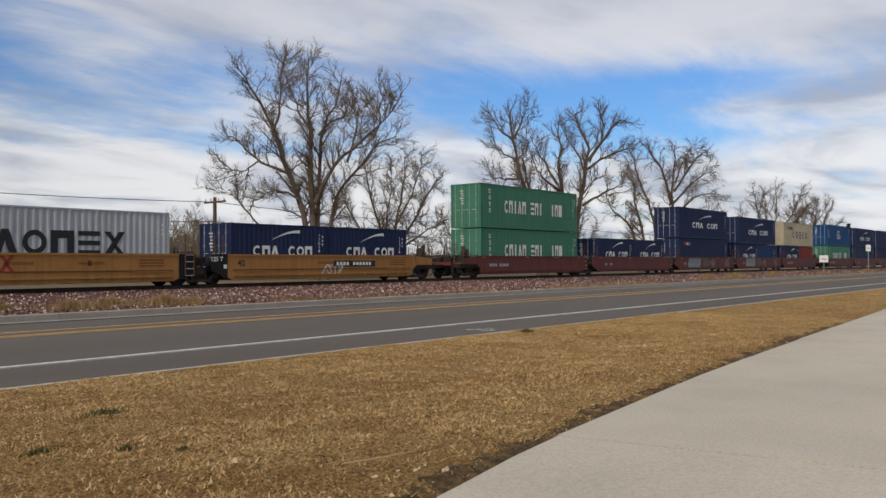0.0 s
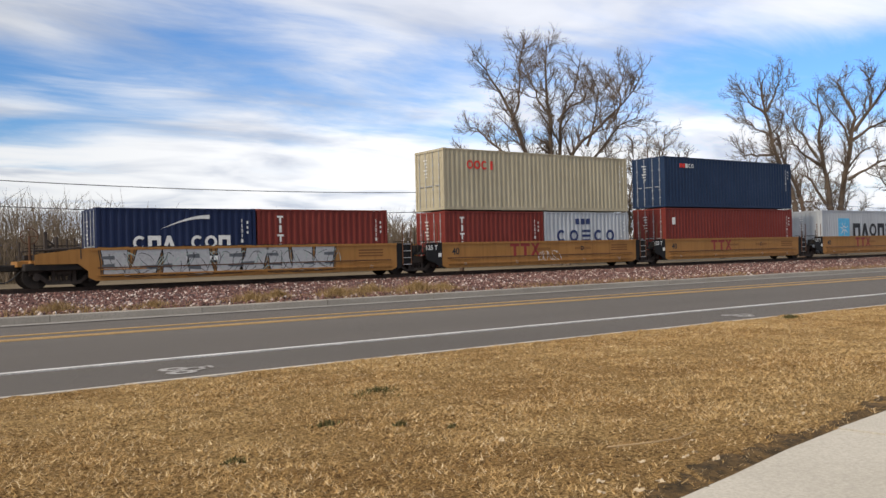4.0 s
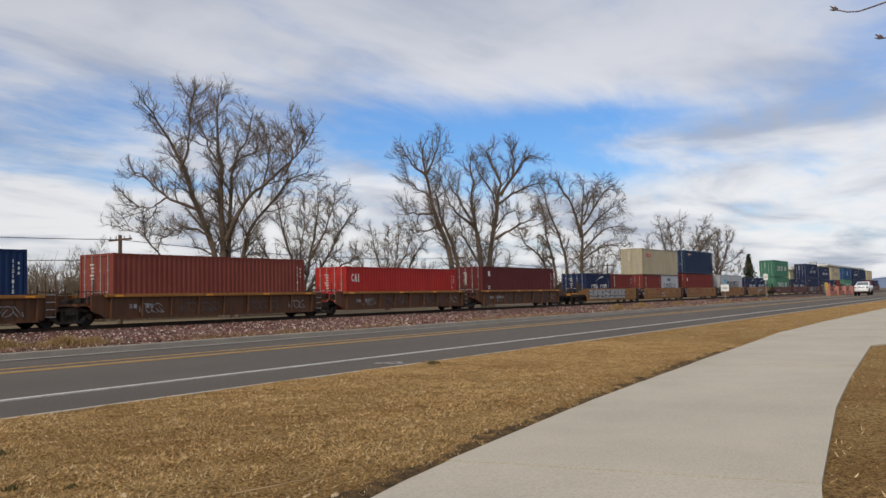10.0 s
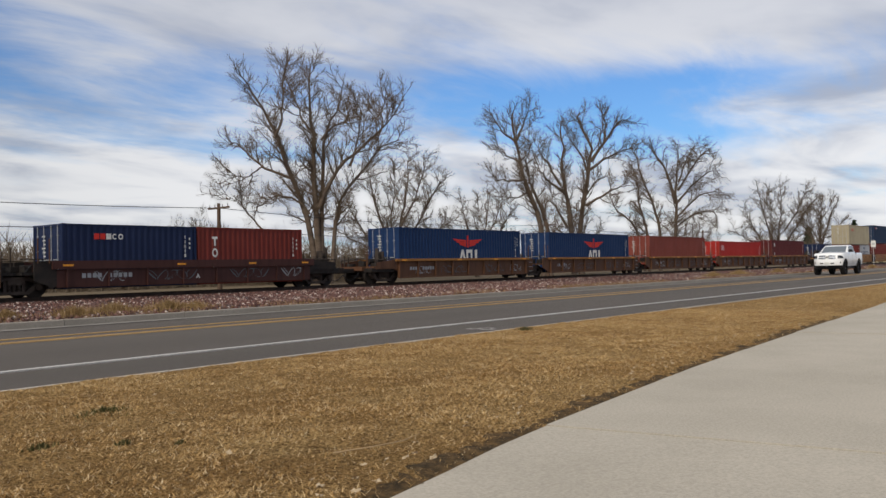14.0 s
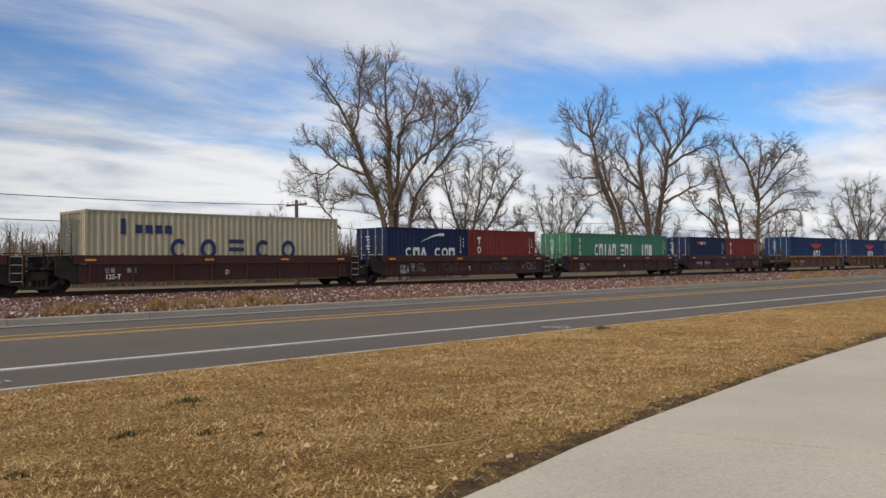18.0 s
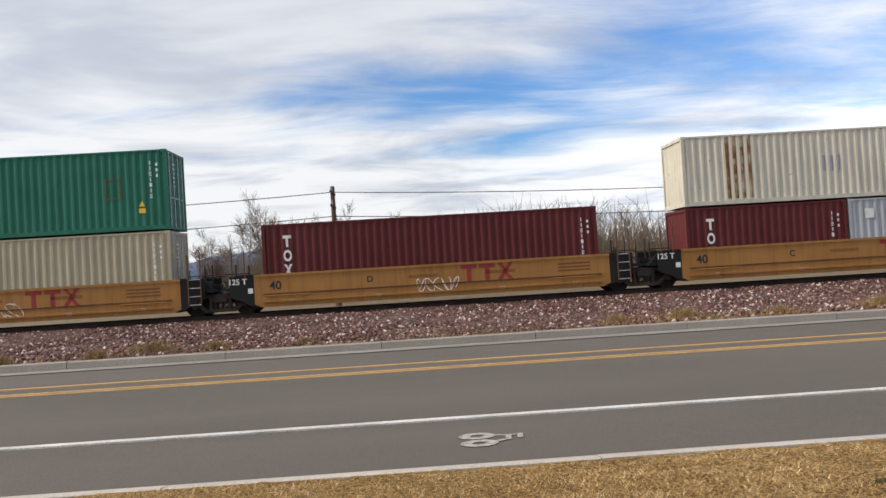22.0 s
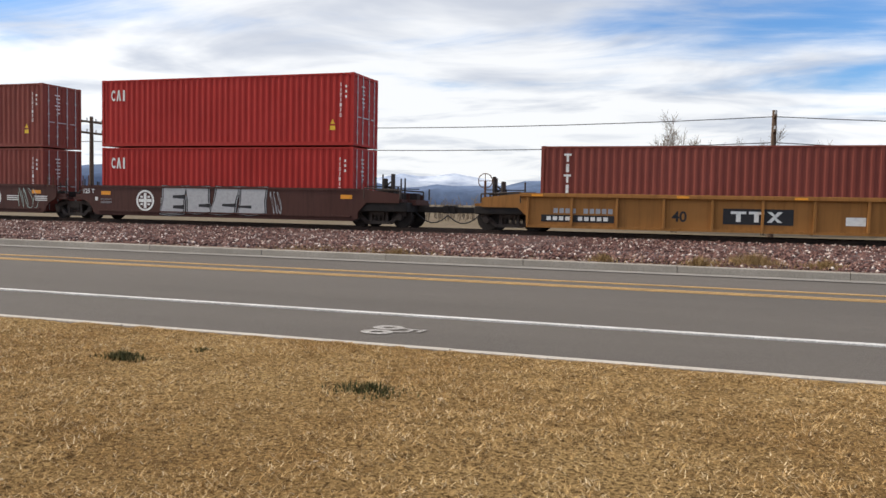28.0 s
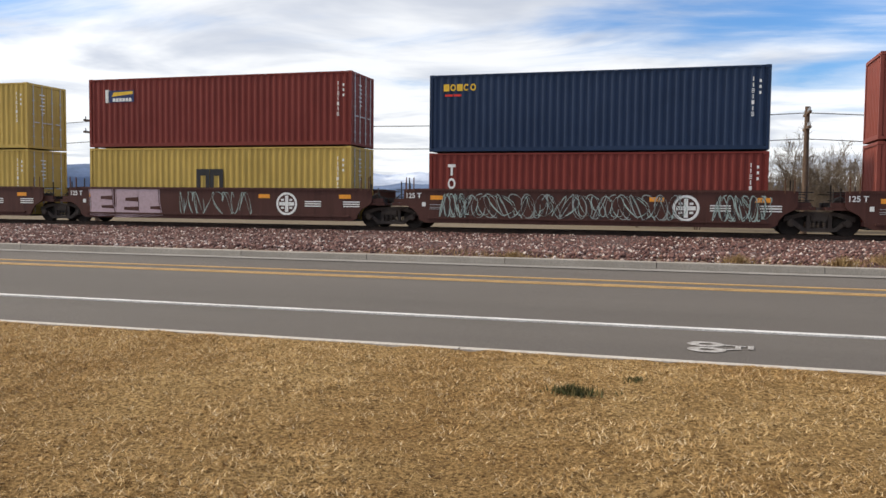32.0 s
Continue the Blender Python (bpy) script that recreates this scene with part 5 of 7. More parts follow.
CMA = ("navy", "swoosh")
TRAIN = [
    # front wagons, far ahead
    ("redcar", [(189.5, [one(HC, "navy")]), (174.0, [one(HC, "brick"), one(HC, "beige")]), (158.6, [one(HC, "navy"), one(HC, "navy")]),
                (143.2, [one(HC, "seaco"), one(HC, "navy", "swoosh")]), (127.7, [one(HC, "green", "white_row"), one(HC, "blue", "globe")])], True, (0,) * 5),
    ("redcar", [(108.3, [pair(CMA, ("brick",)), one(HC, "beige", "navy_row")]), (92.9, [pair(CMA, ("aplblue",)), one(HC, "navy", "swoosh")]),
                (77.4, [one(HC, "navy", "white_name"), one(HC, "navy", "swoosh")]), (61.95, [pair(CMA, CMA)]),
                (46.5, [one(HC, "green", "white_row"), one(HC, "green", "white_row")])], True, (0, 5, 5, 0, 0)),
    ("ttx", [(27.1, [pair(CMA, CMA)]), (11.7, [one(HC, "grey", "grey_star")]), (-3.95, [one(HC, "brick", "square_f"), one(HC, "seaco", "white_name")]),
             (-19.2, [pair(("brick", "down_six"), ("grey", "navy_row_20")), one(HC, "beige", "red_rings")]),
             (-34.5, [pair(CMA, ("brick", "down_six"))])], True, (6, 0, 0, 6, 1)),
    ("rib", [(-53.6, [one(HC, "maroon", "two_white")]), (-69.5, [one(STD, "red", "slant_three")]), (-85.3, [one(HC, "brown")]),
             (-101.4, [one(HC, "aplblue", "wings")]), (-117.3, [one(HC, "aplblue", "wings")])], True, (7, 7, 7, 7, 7)),
    ("bnsf", [(-136.7, [pair(("navy", "white_name"), ("brick", "down_three"))]), (-152.4, [one(STD, "green", "white_row")]),
              (-168.3, [pair(CMA, ("brick", "down_three"))]), (-183.7, [one(HC, "beige", "navy_row")]),
              (-199.3, [one(HC, "beige", "red_rings"), one(HC, "maroon", "flag")])], True, (7, 0, 7, 0, 7)),
    ("ttx", [(-218.5, [one(HC, "beige", "red_rings"), one(HC, "beige", "red_rings")]),
             (-233.75, [pair(("maroon", "down_three"), ("grey", "black_small")), one(STD, "white", "rust_patch")]),
             (-249.25, [one(HC, "maroon", "down_three")]), (-264.7, [one(HC, "beige", "red_rings"), one(HC, "dongfang", "down_panel")]),
             (-279.95, [one(HC, "beige", "red_rings")])], False, (0, 0, 6, 6, 6)),
    ("rib53", [(-301.65, [one(HC, "blue", "globe")])], False, (0,)),
    ("ttxrib", [(-323.1, [one(HC, "brown", "down_six")])], False, (0,)),
    ("bnsf2", [(-342.9, [one(HC, "red", "slant_three"), one(HC, "red", "slant_three")]), (-358.4, [one(HC, "brown", "square_f", "dark_m"), one(HC, "brown", "square_f")]),
               (-373.95, [one(STD, "brick", "down_three"), one(HC, "seaco", "yellow_name")]), (-389.35, [one(HC, "mscyellow", "dark_m"), one(HC, "brick", "flag")]),
               (-404.8, [one(HC, "mscyellow"), one(HC, "mscyellow")])], False, (2, 5, 4, 3, 0)),
]


def end_of(style):
    """From a well's middle to the face of its coupler, before it is drawn out."""
    return {"rib53": 8.3, "ttxrib": 6.55}.get(style, 6.42) + 1.75 + 1.12


def build_train():
    for g, (style, units, doors_left, seeds) in enumerate(TRAIN):
        n = len(units)
        ahead = (TRAIN[g - 1][1][-1][0] - units[0][0] - end_of(style) - end_of(TRAIN[g - 1][0])) / 2 if g else 0.0
        behind = (units[-1][0] - TRAIN[g + 1][1][0][0] - end_of(style) - end_of(TRAIN[g + 1][0])) / 2 if g + 1 < len(TRAIN) else 0.0
        for k, ((s, tiers), seed) in enumerate(zip(units, seeds)):
            gl = s - units[k + 1][0] if k + 1 < n else 15.45
            gr = units[k - 1][0] - s if k else 15.45
            left = k == n - 1
            code = ("ABCDE" if doors_left else "BCDEA")[k] if style in ("ttx", "bnsf") else ("L" if style == "bnsf2" and k == 0 else "")
            wagon(s, style, left, k == 0, code, seed + 10 * (k + 1) if seed else 0, gl, gr, behind, ahead)
            load(s, tiers, doors_left)


build_train()

# ---------------------------------------------------------------- ground, road, kerbs, track
WEEDS = [(6.28, 5.42, 1.2), (5.45, 4.6, 0.5), (5.8, 4.3, 0.35), (4.65, 4.05, 0.45), (5.99, 4.02, 0.3), (2.17, 3.7, 1.7), (-9.25, 6.04, 1.3), (-7.25, 5.76, 1.3), (13.95, 6.95, 1.4), (-8.9, 6.5, 0.5), (3.3, 6.2, 0.5), (-2.5, 6.6, 0.4)]
TUFTS = [(10.7, 19.0, 0.9), (11.6, 19.6, 0.8), (13.0, 19.1, 1.0), (14.2, 19.5, 1.1), (15.6, 19.3, 1.2), (16.4, 19.2, 0.8), (-4.7, 19.0, 0.9), (-3.4, 18.9, 0.55), (-1.6, 18.8, 0.4),
         (4.9, 18.9, 0.6), (6.4, 19.1, 0.8), (8.4, 18.9, 0.5), (-7.6, 18.6, 0.45), (-5.7, 18.6, 0.5), (-12.1, 18.5, 0.35), (56, 20.6, 1.4), (63, 21.5, 1.5), (70, 21, 1.4), (94, 19.6, 1.4), (82, 20.5, 1.2)]
LAWN_Z, KERB_NEAR, WHITE_Y, YELLOW_Y, GUTTER_Y, KERB_Y = 0.10, 7.30, 9.85, 14.05, 17.45, 18.0


def strip(name, rows, x0, x1, mat, label, category="", step=None, kind="structure"):
    """A ground sheet from x0 to x1 with the cross section rows of (y, z)."""
    xs = [x0, x1] if not step else list(np.arange(x0, x1 + 0.1, step))
    bm = bmesh.new()
    grid = [[bm.verts.new((x, y, z)) for y, z in rows] for x in xs]
    for a, b in zip(grid, grid[1:]):
        for i in range(len(rows) - 1):
            bm.faces.new((a[i], b[i], b[i + 1], a[i + 1]))
    ob = new(name, mesh_of(name, bm, mat))
    return tagged(ob, label, category, kind=kind)


strip("ground", [(-900, -0.06), (-3, -0.06), (7, -0.06), (18, -0.06), (36, -0.10), (3500, -0.10)], -3500, 3500, M["field"], "dry tan open ground reaching the horizon", "ground")
strip("road", [(KERB_NEAR + 0.1, 0.0), (12.5, 0.02), (KERB_Y - 0.02, 0.0)], -330, 420, M["asphalt"], "worn grey asphalt road with faded markings", "road")
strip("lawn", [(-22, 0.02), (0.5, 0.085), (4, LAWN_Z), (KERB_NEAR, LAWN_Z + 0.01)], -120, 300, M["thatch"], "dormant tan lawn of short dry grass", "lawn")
strip("verge", [(KERB_Y + 0.14, 0.13), (19.0, 0.14), (20.2, 0.11), (21.5, 0.06)], -200, 400, M["dirt"], "dusty gravel verge behind the kerb", "ground")


def bed():
    """Ballast: an uneven sheet that rises to the sleepers."""
    nx, xs = 0, np.arange(-110, 260, 1.2)
    rows = [(18.25, 0.10), (19.0, 0.175), (20.6, 0.15), (22.5, 0.13), (25, 0.11), (28, 0.10), (30.6, 0.12), (31.9, 0.15), (34.3, 0.15), (36.0, 0.05), (38, -0.12)]
    r = np.random.RandomState(5)
    bm = bmesh.new()
    grid = [[bm.verts.new((x, y + r.uniform(-0.06, 0.25) * (k < 2), z + r.uniform(-0.035, 0.035))) for k, (y, z) in enumerate(rows)] for x in xs]
    for a, b in zip(grid, grid[1:]):
        for i in range(len(rows) - 1):
            bm.faces.new((a[i], b[i], b[i + 1], a[i + 1]))
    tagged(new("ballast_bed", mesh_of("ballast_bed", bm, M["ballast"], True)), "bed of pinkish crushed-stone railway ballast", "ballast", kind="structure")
    # loose stones that stand out of it
    n = 62000
    px = np.where(r.rand(n) < 0.8, r.uniform(-48, 45, n), r.uniform(45, 120, n))
    py = 18.5 + (31.6 - 18.5) * r.rand(n) ** 1.25
    size = r.uniform(0.028, 0.062, n)
    base = np.array([(1, 0, 0), (-1, 0, 0), (0, 1, 0), (0, -1, 0), (0, 0, 1), (0, 0, -1)], float)
    tri = np.array([(0, 2, 4), (2, 1, 4), (1, 3, 4), (3, 0, 4), (2, 0, 5), (1, 2, 5), (3, 1, 5), (0, 3, 5)])
    a = r.uniform(0, 6.28, n)
    v = base[None] * r.uniform(0.55, 1.25, (n, 6, 1)) * (size[:, None, None] * np.array([1.2, 1.0, 0.85]))
    v += r.uniform(-0.3, 0.3, (n, 6, 3)) * size[:, None, None]
    c, s = np.cos(a)[:, None], np.sin(a)[:, None]
    x, y = v[..., 0] * c - v[..., 1] * s, v[..., 0] * s + v[..., 1] * c
    z = np.interp(py, [q[0] for q in rows], [q[1] for q in rows]) + 0.012
    v = np.stack([x + px[:, None], y + py[:, None], v[..., 2] + z[:, None]], -1)
    f = (tri[None] + 6 * np.arange(n)[:, None, None]).reshape(-1, 3)
    tagged(new("ballast_stones", mesh_raw("ballast_stones", v.reshape(-1, 3), f, M["stone"])), "loose pinkish-grey crushed stones on the ballast", "ballast", kind="stuff")


bed()


def track():
    ob = thing("railway_track", "pair of dark worn steel rails on timber sleepers", "railway track", kind="structure")
    prof = [(-0.075, 0), (0.075, 0), (0.075, 0.012), (0.012, 0.03), (0.012, 0.125), (0.037, 0.14), (0.037, 0.172), (-0.037, 0.172), (-0.037, 0.14), (-0.012, 0.125), (-0.012, 0.03), (-0.075, 0.012)]
    for sy in (-1, 1):
        bm = bmesh.new()
        y0 = TRACK_Y + sy * 0.755
        a = [bm.verts.new((-330, y0 + p, RAIL_Z - 0.172 + q)) for p, q in prof]
        b = [bm.verts.new((460, y0 + p, RAIL_Z - 0.172 + q)) for p, q in prof]
        for i in range(len(prof)):
            j = (i + 1) % len(prof)
            bm.faces.new((a[i], a[j], b[j], b[i]))
        part("rail", done(bm), M["steel"], ob)
    me = mesh_of("sleeper", boxes([(-0.115, -1.3, -0.06, 0.115, 1.3, 0.0)], 0.012), M["tie"])
    for i in range(230):
        part("sleeper", me, None, ob, at=pose(-55 + 0.53 * i, TRACK_Y, RAIL_Z - 0.164, 0, 0, 0))


track()


def markings():
    def line(name, y, w, x0, x1, mat, label):
        ob = new(name, mesh_of(name, boxes([(x0, y - w / 2, 0.0, x1, y + w / 2, 0.026)]), mat))
        tagged(ob, label, "road marking", kind="structure")
    line("edge_line", WHITE_Y, 0.12, -330, 420, M["linewhite"], "worn white line along the cycle lane")
    for y, w in ((YELLOW_Y, 0.10), (YELLOW_Y + 0.2, 0.10), (YELLOW_Y + 0.95, 0.13)):
        line("centre_line", y, w, -330, 420, M["lineyellow"], "worn solid yellow centre line")
    strip("gutter", [(GUTTER_Y, 0.016), (KERB_Y - 0.002, 0.012)], -330, 420, M["gutter"], "dusty concrete gutter beside the kerb", "gutter")
    # cycle symbols: two wheels, a frame, handlebars, an arrow head
    bm = bmesh.new()
    def ring(cx, cy, r, w):
        for i in range(20):
            p, q = i / 20 * 2 * math.pi, (i + 1) / 20 * 2 * math.pi
            bm.faces.new([bm.verts.new((cx + k * math.cos(g), cy + k * 1.0 * math.sin(g), 0)) for g, k in ((p, r), (q, r), (q, r + w), (p, r + w))])
    def bar(a, b, w):
        a, b = Vector((*a, 0.0015)), Vector((*b, 0.0015))
        n = Vector((-(b - a).y, (b - a).x, 0)).normalized() * w / 2
        bm.faces.new([bm.verts.new(v) for v in (a - n, b - n, b + n, a + n)])
    ring(-0.36, -0.42, 0.15, 0.24)
    ring(-0.36, 0.42, 0.15, 0.24)
    for a, b in (((-0.2, -0.42), (0.32, -0.12)), ((0.26, -0.2), (0.30, 0.30)), ((-0.2, 0.42), (0.45, 0.30)), ((0.52, -0.1), (0.56, 0.44))):
        bar(a, b, 0.12)
    me = mesh_of("cycle_symbol", bm, M["linefaded"])
    for x, y in ((15.3, 8.7), (5.95, 8.78), (1.3, 8.78), (-8.27, 8.79)):
        ob = tagged(new("cycle_symbol", me), "faded white cycle symbol painted on the cycle lane", "road marking", kind="structure")
        ob.matrix_basis = pose(x, y, 0.012)
        ob.scale = (0.42, 0.36, 1)


markings()


def kerbs():
    far = thing("kerb_far", "grey concrete kerb along the railway side of the road", "kerb", kind="structure")
    sec = [(0, -0.02), (0.01, 0.135), (0.025, 0.15), (0.165, 0.15), (0.165, -0.02)]
    def stone(length, sec, mat):
        bm = bmesh.new()
        g = 0.006
        a = [bm.verts.new((g, y, z)) for y, z in sec]
        b = [bm.verts.new((length - g, y, z)) for y, z in sec]
        n = len(sec)
        for i in range(n):
            j = (i + 1) % n
            bm.faces.new((a[i], a[j], b[j], b[i]))
        bm.faces.new(a)
        bm.faces.new(b[::-1])
        return mesh_of("kerb_stone", done(bm), mat)
    me = stone(3.05, sec, M["kerb"])
    for i in range(-40, 110):
        part("kerb_stone", me, None, far, at=pose(3.05 * i, KERB_Y + 0.004 * math.sin(i * 2.1), 0.004 * math.sin(i * 1.3)))
    near = thing("kerb_near", "pale low concrete kerb along the lawn", "kerb", kind="structure")
    sec = [(-0.01, -0.02), (-0.01, 0.128), (0.01, 0.135), (0.19, 0.11), (0.22, 0.09), (0.25, 0.005), (0.25, -0.02)]
    me = stone(3.05, sec, M["kerb_pale"])
    for i in range(-40, 100):
        part("kerb_stone", me, None, near, at=pose(3.05 * i + 1.9, KERB_NEAR + 0.004 * math.sin(i * 1.7), 0.003 * math.sin(i)))


kerbs()


def walk_edge(x):
    """Left edge of the footpath."""
    return float(np.interp(x, [-30, -6, 2, 6, 7.3, 10.8, 13.8, 25, 33, 60, 120], [-3.2, 0.6, 1.75, 2.28, 2.55, 2.98, 3.25, 4.1, 4.25, 4.3, 4.2]))


def footpath():
    ob = thing("footpath", "pale broom-finished concrete footpath with cut joints", "footpath", kind="structure")
    for i in range(-14, 50):
        x0, x1 = 2.55 * i + 0.05, 2.55 * (i + 1) + 0.05
        bm = bmesh.new()
        g, n = 0.006, 4
        top = []
        for k in range(n + 1):
            x = x0 + g + (x1 - x0 - 2 * g) * k / n
            sl = (walk_edge(x + 0.5) - walk_edge(x - 0.5)) * 0.9
            xr = x + 0.10 * 2.0 + sl * 1.2
            wide = 2.15 + (0.3 if x > 20 else 0)
            top.append(((x, walk_edge(x)), (xr, walk_edge(x) - wide)))
        z0, z1 = 0.02, 0.112 + 0.004 * math.sin(i * 2.3)
        va = [[bm.verts.new((*p, z)) for p in row for z in (z1, z0)] for row in top]
        for a, b in zip(va, va[1:]):
            bm.faces.new((a[0], a[2], b[2], b[0]))
            bm.faces.new((a[1], a[0], b[0], b[1]))
            bm.faces.new((a[2], a[3], b[3], b[2]))
        bm.faces.new((va[0][0], va[0][1], va[0][3], va[0][2]))
        bm.faces.new((va[-1][0], va[-1][2], va[-1][3], va[-1][1]))
        part("slab", done(bm), M["concrete"], ob)


footpath()

# ---------------------------------------------------------------- trees, poles, distance


def limb(rng, wood, twigs, p, d, length, radius, level, top, lift, reach):
    """A branch that wanders upwards, with side branches all along it."""
    seg = max(3, min(9, int(length / (1.1 if level < 3 else 0.5)))) if level < top else 2
    pts, rad, ways = [p], [radius], []
    d = d / np.linalg.norm(d)
    for i in range(seg):
        d = d + rng.normal(0, (0, 0.12, 0.13, 0.10, 0.10, 0.08)[level], 3) + np.array([0, 0, lift])
        d /= np.linalg.norm(d)
        p = p + d * length / seg
        pts.append(p)
        ways.append(d)
        rad.append(max(radius * (1 - 0.72 * (i + 1) / seg), 0.009))
    (wood if level < 3 else twigs).tube(pts, rad, 9 if level < 2 else (6 if level < 3 else 3))
    if level >= top:
        return
    kids = (0, 12, 8, 6, 4, 3)[level]
    for k in range(kids):
        u = 0.98 if k == 0 else 0.2 + 0.78 * (k - rng.uniform(0, 0.8)) / kids
        i = min(seg - 1, int(u * seg))
        q = pts[i] + (pts[i + 1] - pts[i]) * (u * seg - i)
        w = ways[i]
        out = rng.normal(0, 1, 3)
        out -= w * out.dot(w)
        out /= np.linalg.norm(out) + 1e-9
        ang = rng.uniform(*((0.5, 1.0) if level < 3 else (0.38, 0.85))) * (0.4 if k == 0 else 1)
        nd = w * math.cos(ang) + out * math.sin(ang)
        nd[2] = nd[2] * 0.95 + 0.06
        ln = length * (reach if level < 2 else 0.66) * (1.0 - 0.45 * u) * rng.uniform(0.6, 1.15)
        limb(rng, wood, twigs, q, nd, max(ln, 0.5), max(rad[i] * rng.uniform(0.42, 0.62), 0.013), level + 1, top, lift * 0.8, reach)


UPRIGHT = ((0.05, 0.0, 0.0, 1.0, 1.0), (-0.25, 0.2, 0.1, 0.8, 0.7), (0.3, -0.15, 0.15, 0.75, 0.7))


def bare_tree(name, seed, height, limbs, top, label, m, reach=0.50, mats=("bark", "twig"), thick=0.020, lift=0.03):
    """Limbs: lean aside, lean in depth, start, length and thickness, as shares of the height."""
    rng = np.random.RandomState(seed)
    wood, twigs = Wood(), Wood()
    side, deep = np.array([0.72, -0.69, 0]), np.array([0.69, 0.72, 0])
    for a, b, start, ln, th in limbs:
        base = np.array([0, 0, -0.2]) + (0, 0, height * start) + side * (0.6 * a if start == 0 else 0.1 * a)
        limb(rng, wood, twigs, base, side * a + deep * b + (0, 0, 1.0), height * ln * 0.92, height * thick * th, 1, top, lift, reach)
    k = height / twigs.top()  # fit to the asked height
    ob = thing(name, label, "tree", m)
    part("trunk", wood.mesh("trunk", M[mats[0]], k), None, ob)
    part("crown", twigs.mesh("crown", M[mats[1]], k), None, ob, "bare twiggy crown")
    return ob


G = -0.1
SIDE, DEEP = np.array([0.585, -0.811, 0]), np.array([0.811, 0.585, 0])


def smooth_line(pts, n):
    """n points on a soft curve through pts."""
    p = np.array(pts, float)
    p = np.concatenate([2 * p[:1] - p[1:2], p, 2 * p[-1:] - p[-2:-1]])
    out = []
    for u in np.linspace(0, len(pts) - 1 - 1e-6, n):
        i, f = int(u), u - int(u)
        a, b, c, d = p[i:i + 4]
        out.append(0.5 * (2 * b + (c - a) * f + (2 * a - 5 * b + 4 * c - d) * f * f + (3 * b - a - 3 * c + d) * f ** 3))
    return np.array(out)


def sprout(rng, wood, twigs, pts, rad, level, spec):
    """Side shoots along a branch; each bends away and then up. spec: one row a level: spacing, length, spread, lift, first place."""
    if level >= len(spec):
        return
    step, length, spread, lift, first = spec[level]
    seg = np.linalg.norm(np.diff(pts, axis=0), axis=1)
    total = seg.sum()
    run = np.concatenate([[0], np.cumsum(seg)])
    s = total * first * rng.uniform(0.8, 1.2)
    while s < total:
        i = min(len(seg) - 1, int(np.searchsorted(run, s) - 1))
        f = (s - run[i]) / (seg[i] + 1e-9)
        p = pts[i] + (pts[i + 1] - pts[i]) * f
        w = (pts[i + 1] - pts[i]) / (seg[i] + 1e-9)
        out = rng.normal(0, 1, 3)
        out -= w * out.dot(w)
        out /= np.linalg.norm(out) + 1e-9
        ang = spread * rng.uniform(0.65, 1.25)
        d = w * math.cos(ang) + out * math.sin(ang)
        ln = length * rng.uniform(0.45, 1.2) * (1.0 - 0.45 * s / total)
        n = (0, 7, 5, 3)[level]
        line = [p]
        for k in range(n - 1):
            d = d + rng.normal(0, 0.17, 3) + (0, 0, lift)
            d /= np.linalg.norm(d)
            p = p + d * ln / (n - 1)
            line.append(p)
        r0 = max(rad[i] * rng.uniform(0.34, 0.55), (0, 0.042, 0.025, 0.015)[level])
        r0 = min(r0, (0, 0.09, 0.045, 0.022)[level])
        rr = [max(r0 * (1 - 0.75 * k / (n - 1)), 0.008) for k in range(n)]
        (wood if level < 2 else twigs).tube(line, rr, (0, 6, 4, 3)[level])
        sprout(rng, wood, twigs, np.array(line), rr, level + 1, spec)
        s += step * rng.uniform(0.6, 1.4)


GNARLED = (None, (0.42, 3.3, 0.85, 0.12, 0.28), (0.30, 1.7, 0.75, 0.12, 0.15), (0.14, 0.85, 0.70, 0.08, 0.10))
DENSE = (None, (0.32, 2.8, 0.9, 0.06, 0.22), (0.30, 1.5, 0.8, 0.06, 0.12), (0.13, 0.80, 0.75, 0.05, 0.10))
FANNED = (None, (0.42, 3.2, 0.8, 0.0, 0.25), (0.30, 1.7, 0.65, -0.04, 0.12), (0.14, 0.95, 0.55, -0.08, 0.10))


def grown_tree(name, seed, limbs, spec, label, m, mats=("bark", "twig")):
    """A bare tree from its main limbs: (radius at the foot, lean in depth, (aside, height), ...), in metres."""
    rng = np.random.RandomState(seed)
    wood, twigs = Wood(), Wood()
    for r0, lean, *way in limbs:
        z0, n = way[0][1], 12
        line = smooth_line([SIDE * u + DEEP * lean * max(z - 2.0, 0) + (0, 0, z) for u, z in way], n)
        line[1:] += rng.normal(0, 0.11, (n - 1, 3)) * np.linspace(0.3, 1, n - 1)[:, None]
        rad = [max(r0 * 0.88 * (1 - 0.84 * (k / (n - 1)) ** 0.8), 0.03) for k in range(n)]
        wood.tube(line, rad, 10)
        sprout(rng, wood, twigs, line, rad, 1, spec)
    ob = thing(name, label, "tree", m)
    part("trunk", wood.mesh("trunk", M[mats[0]]), None, ob)
    part("crown", twigs.mesh("crown", M[mats[1]]), None, ob, "bare twiggy crown")
    return ob


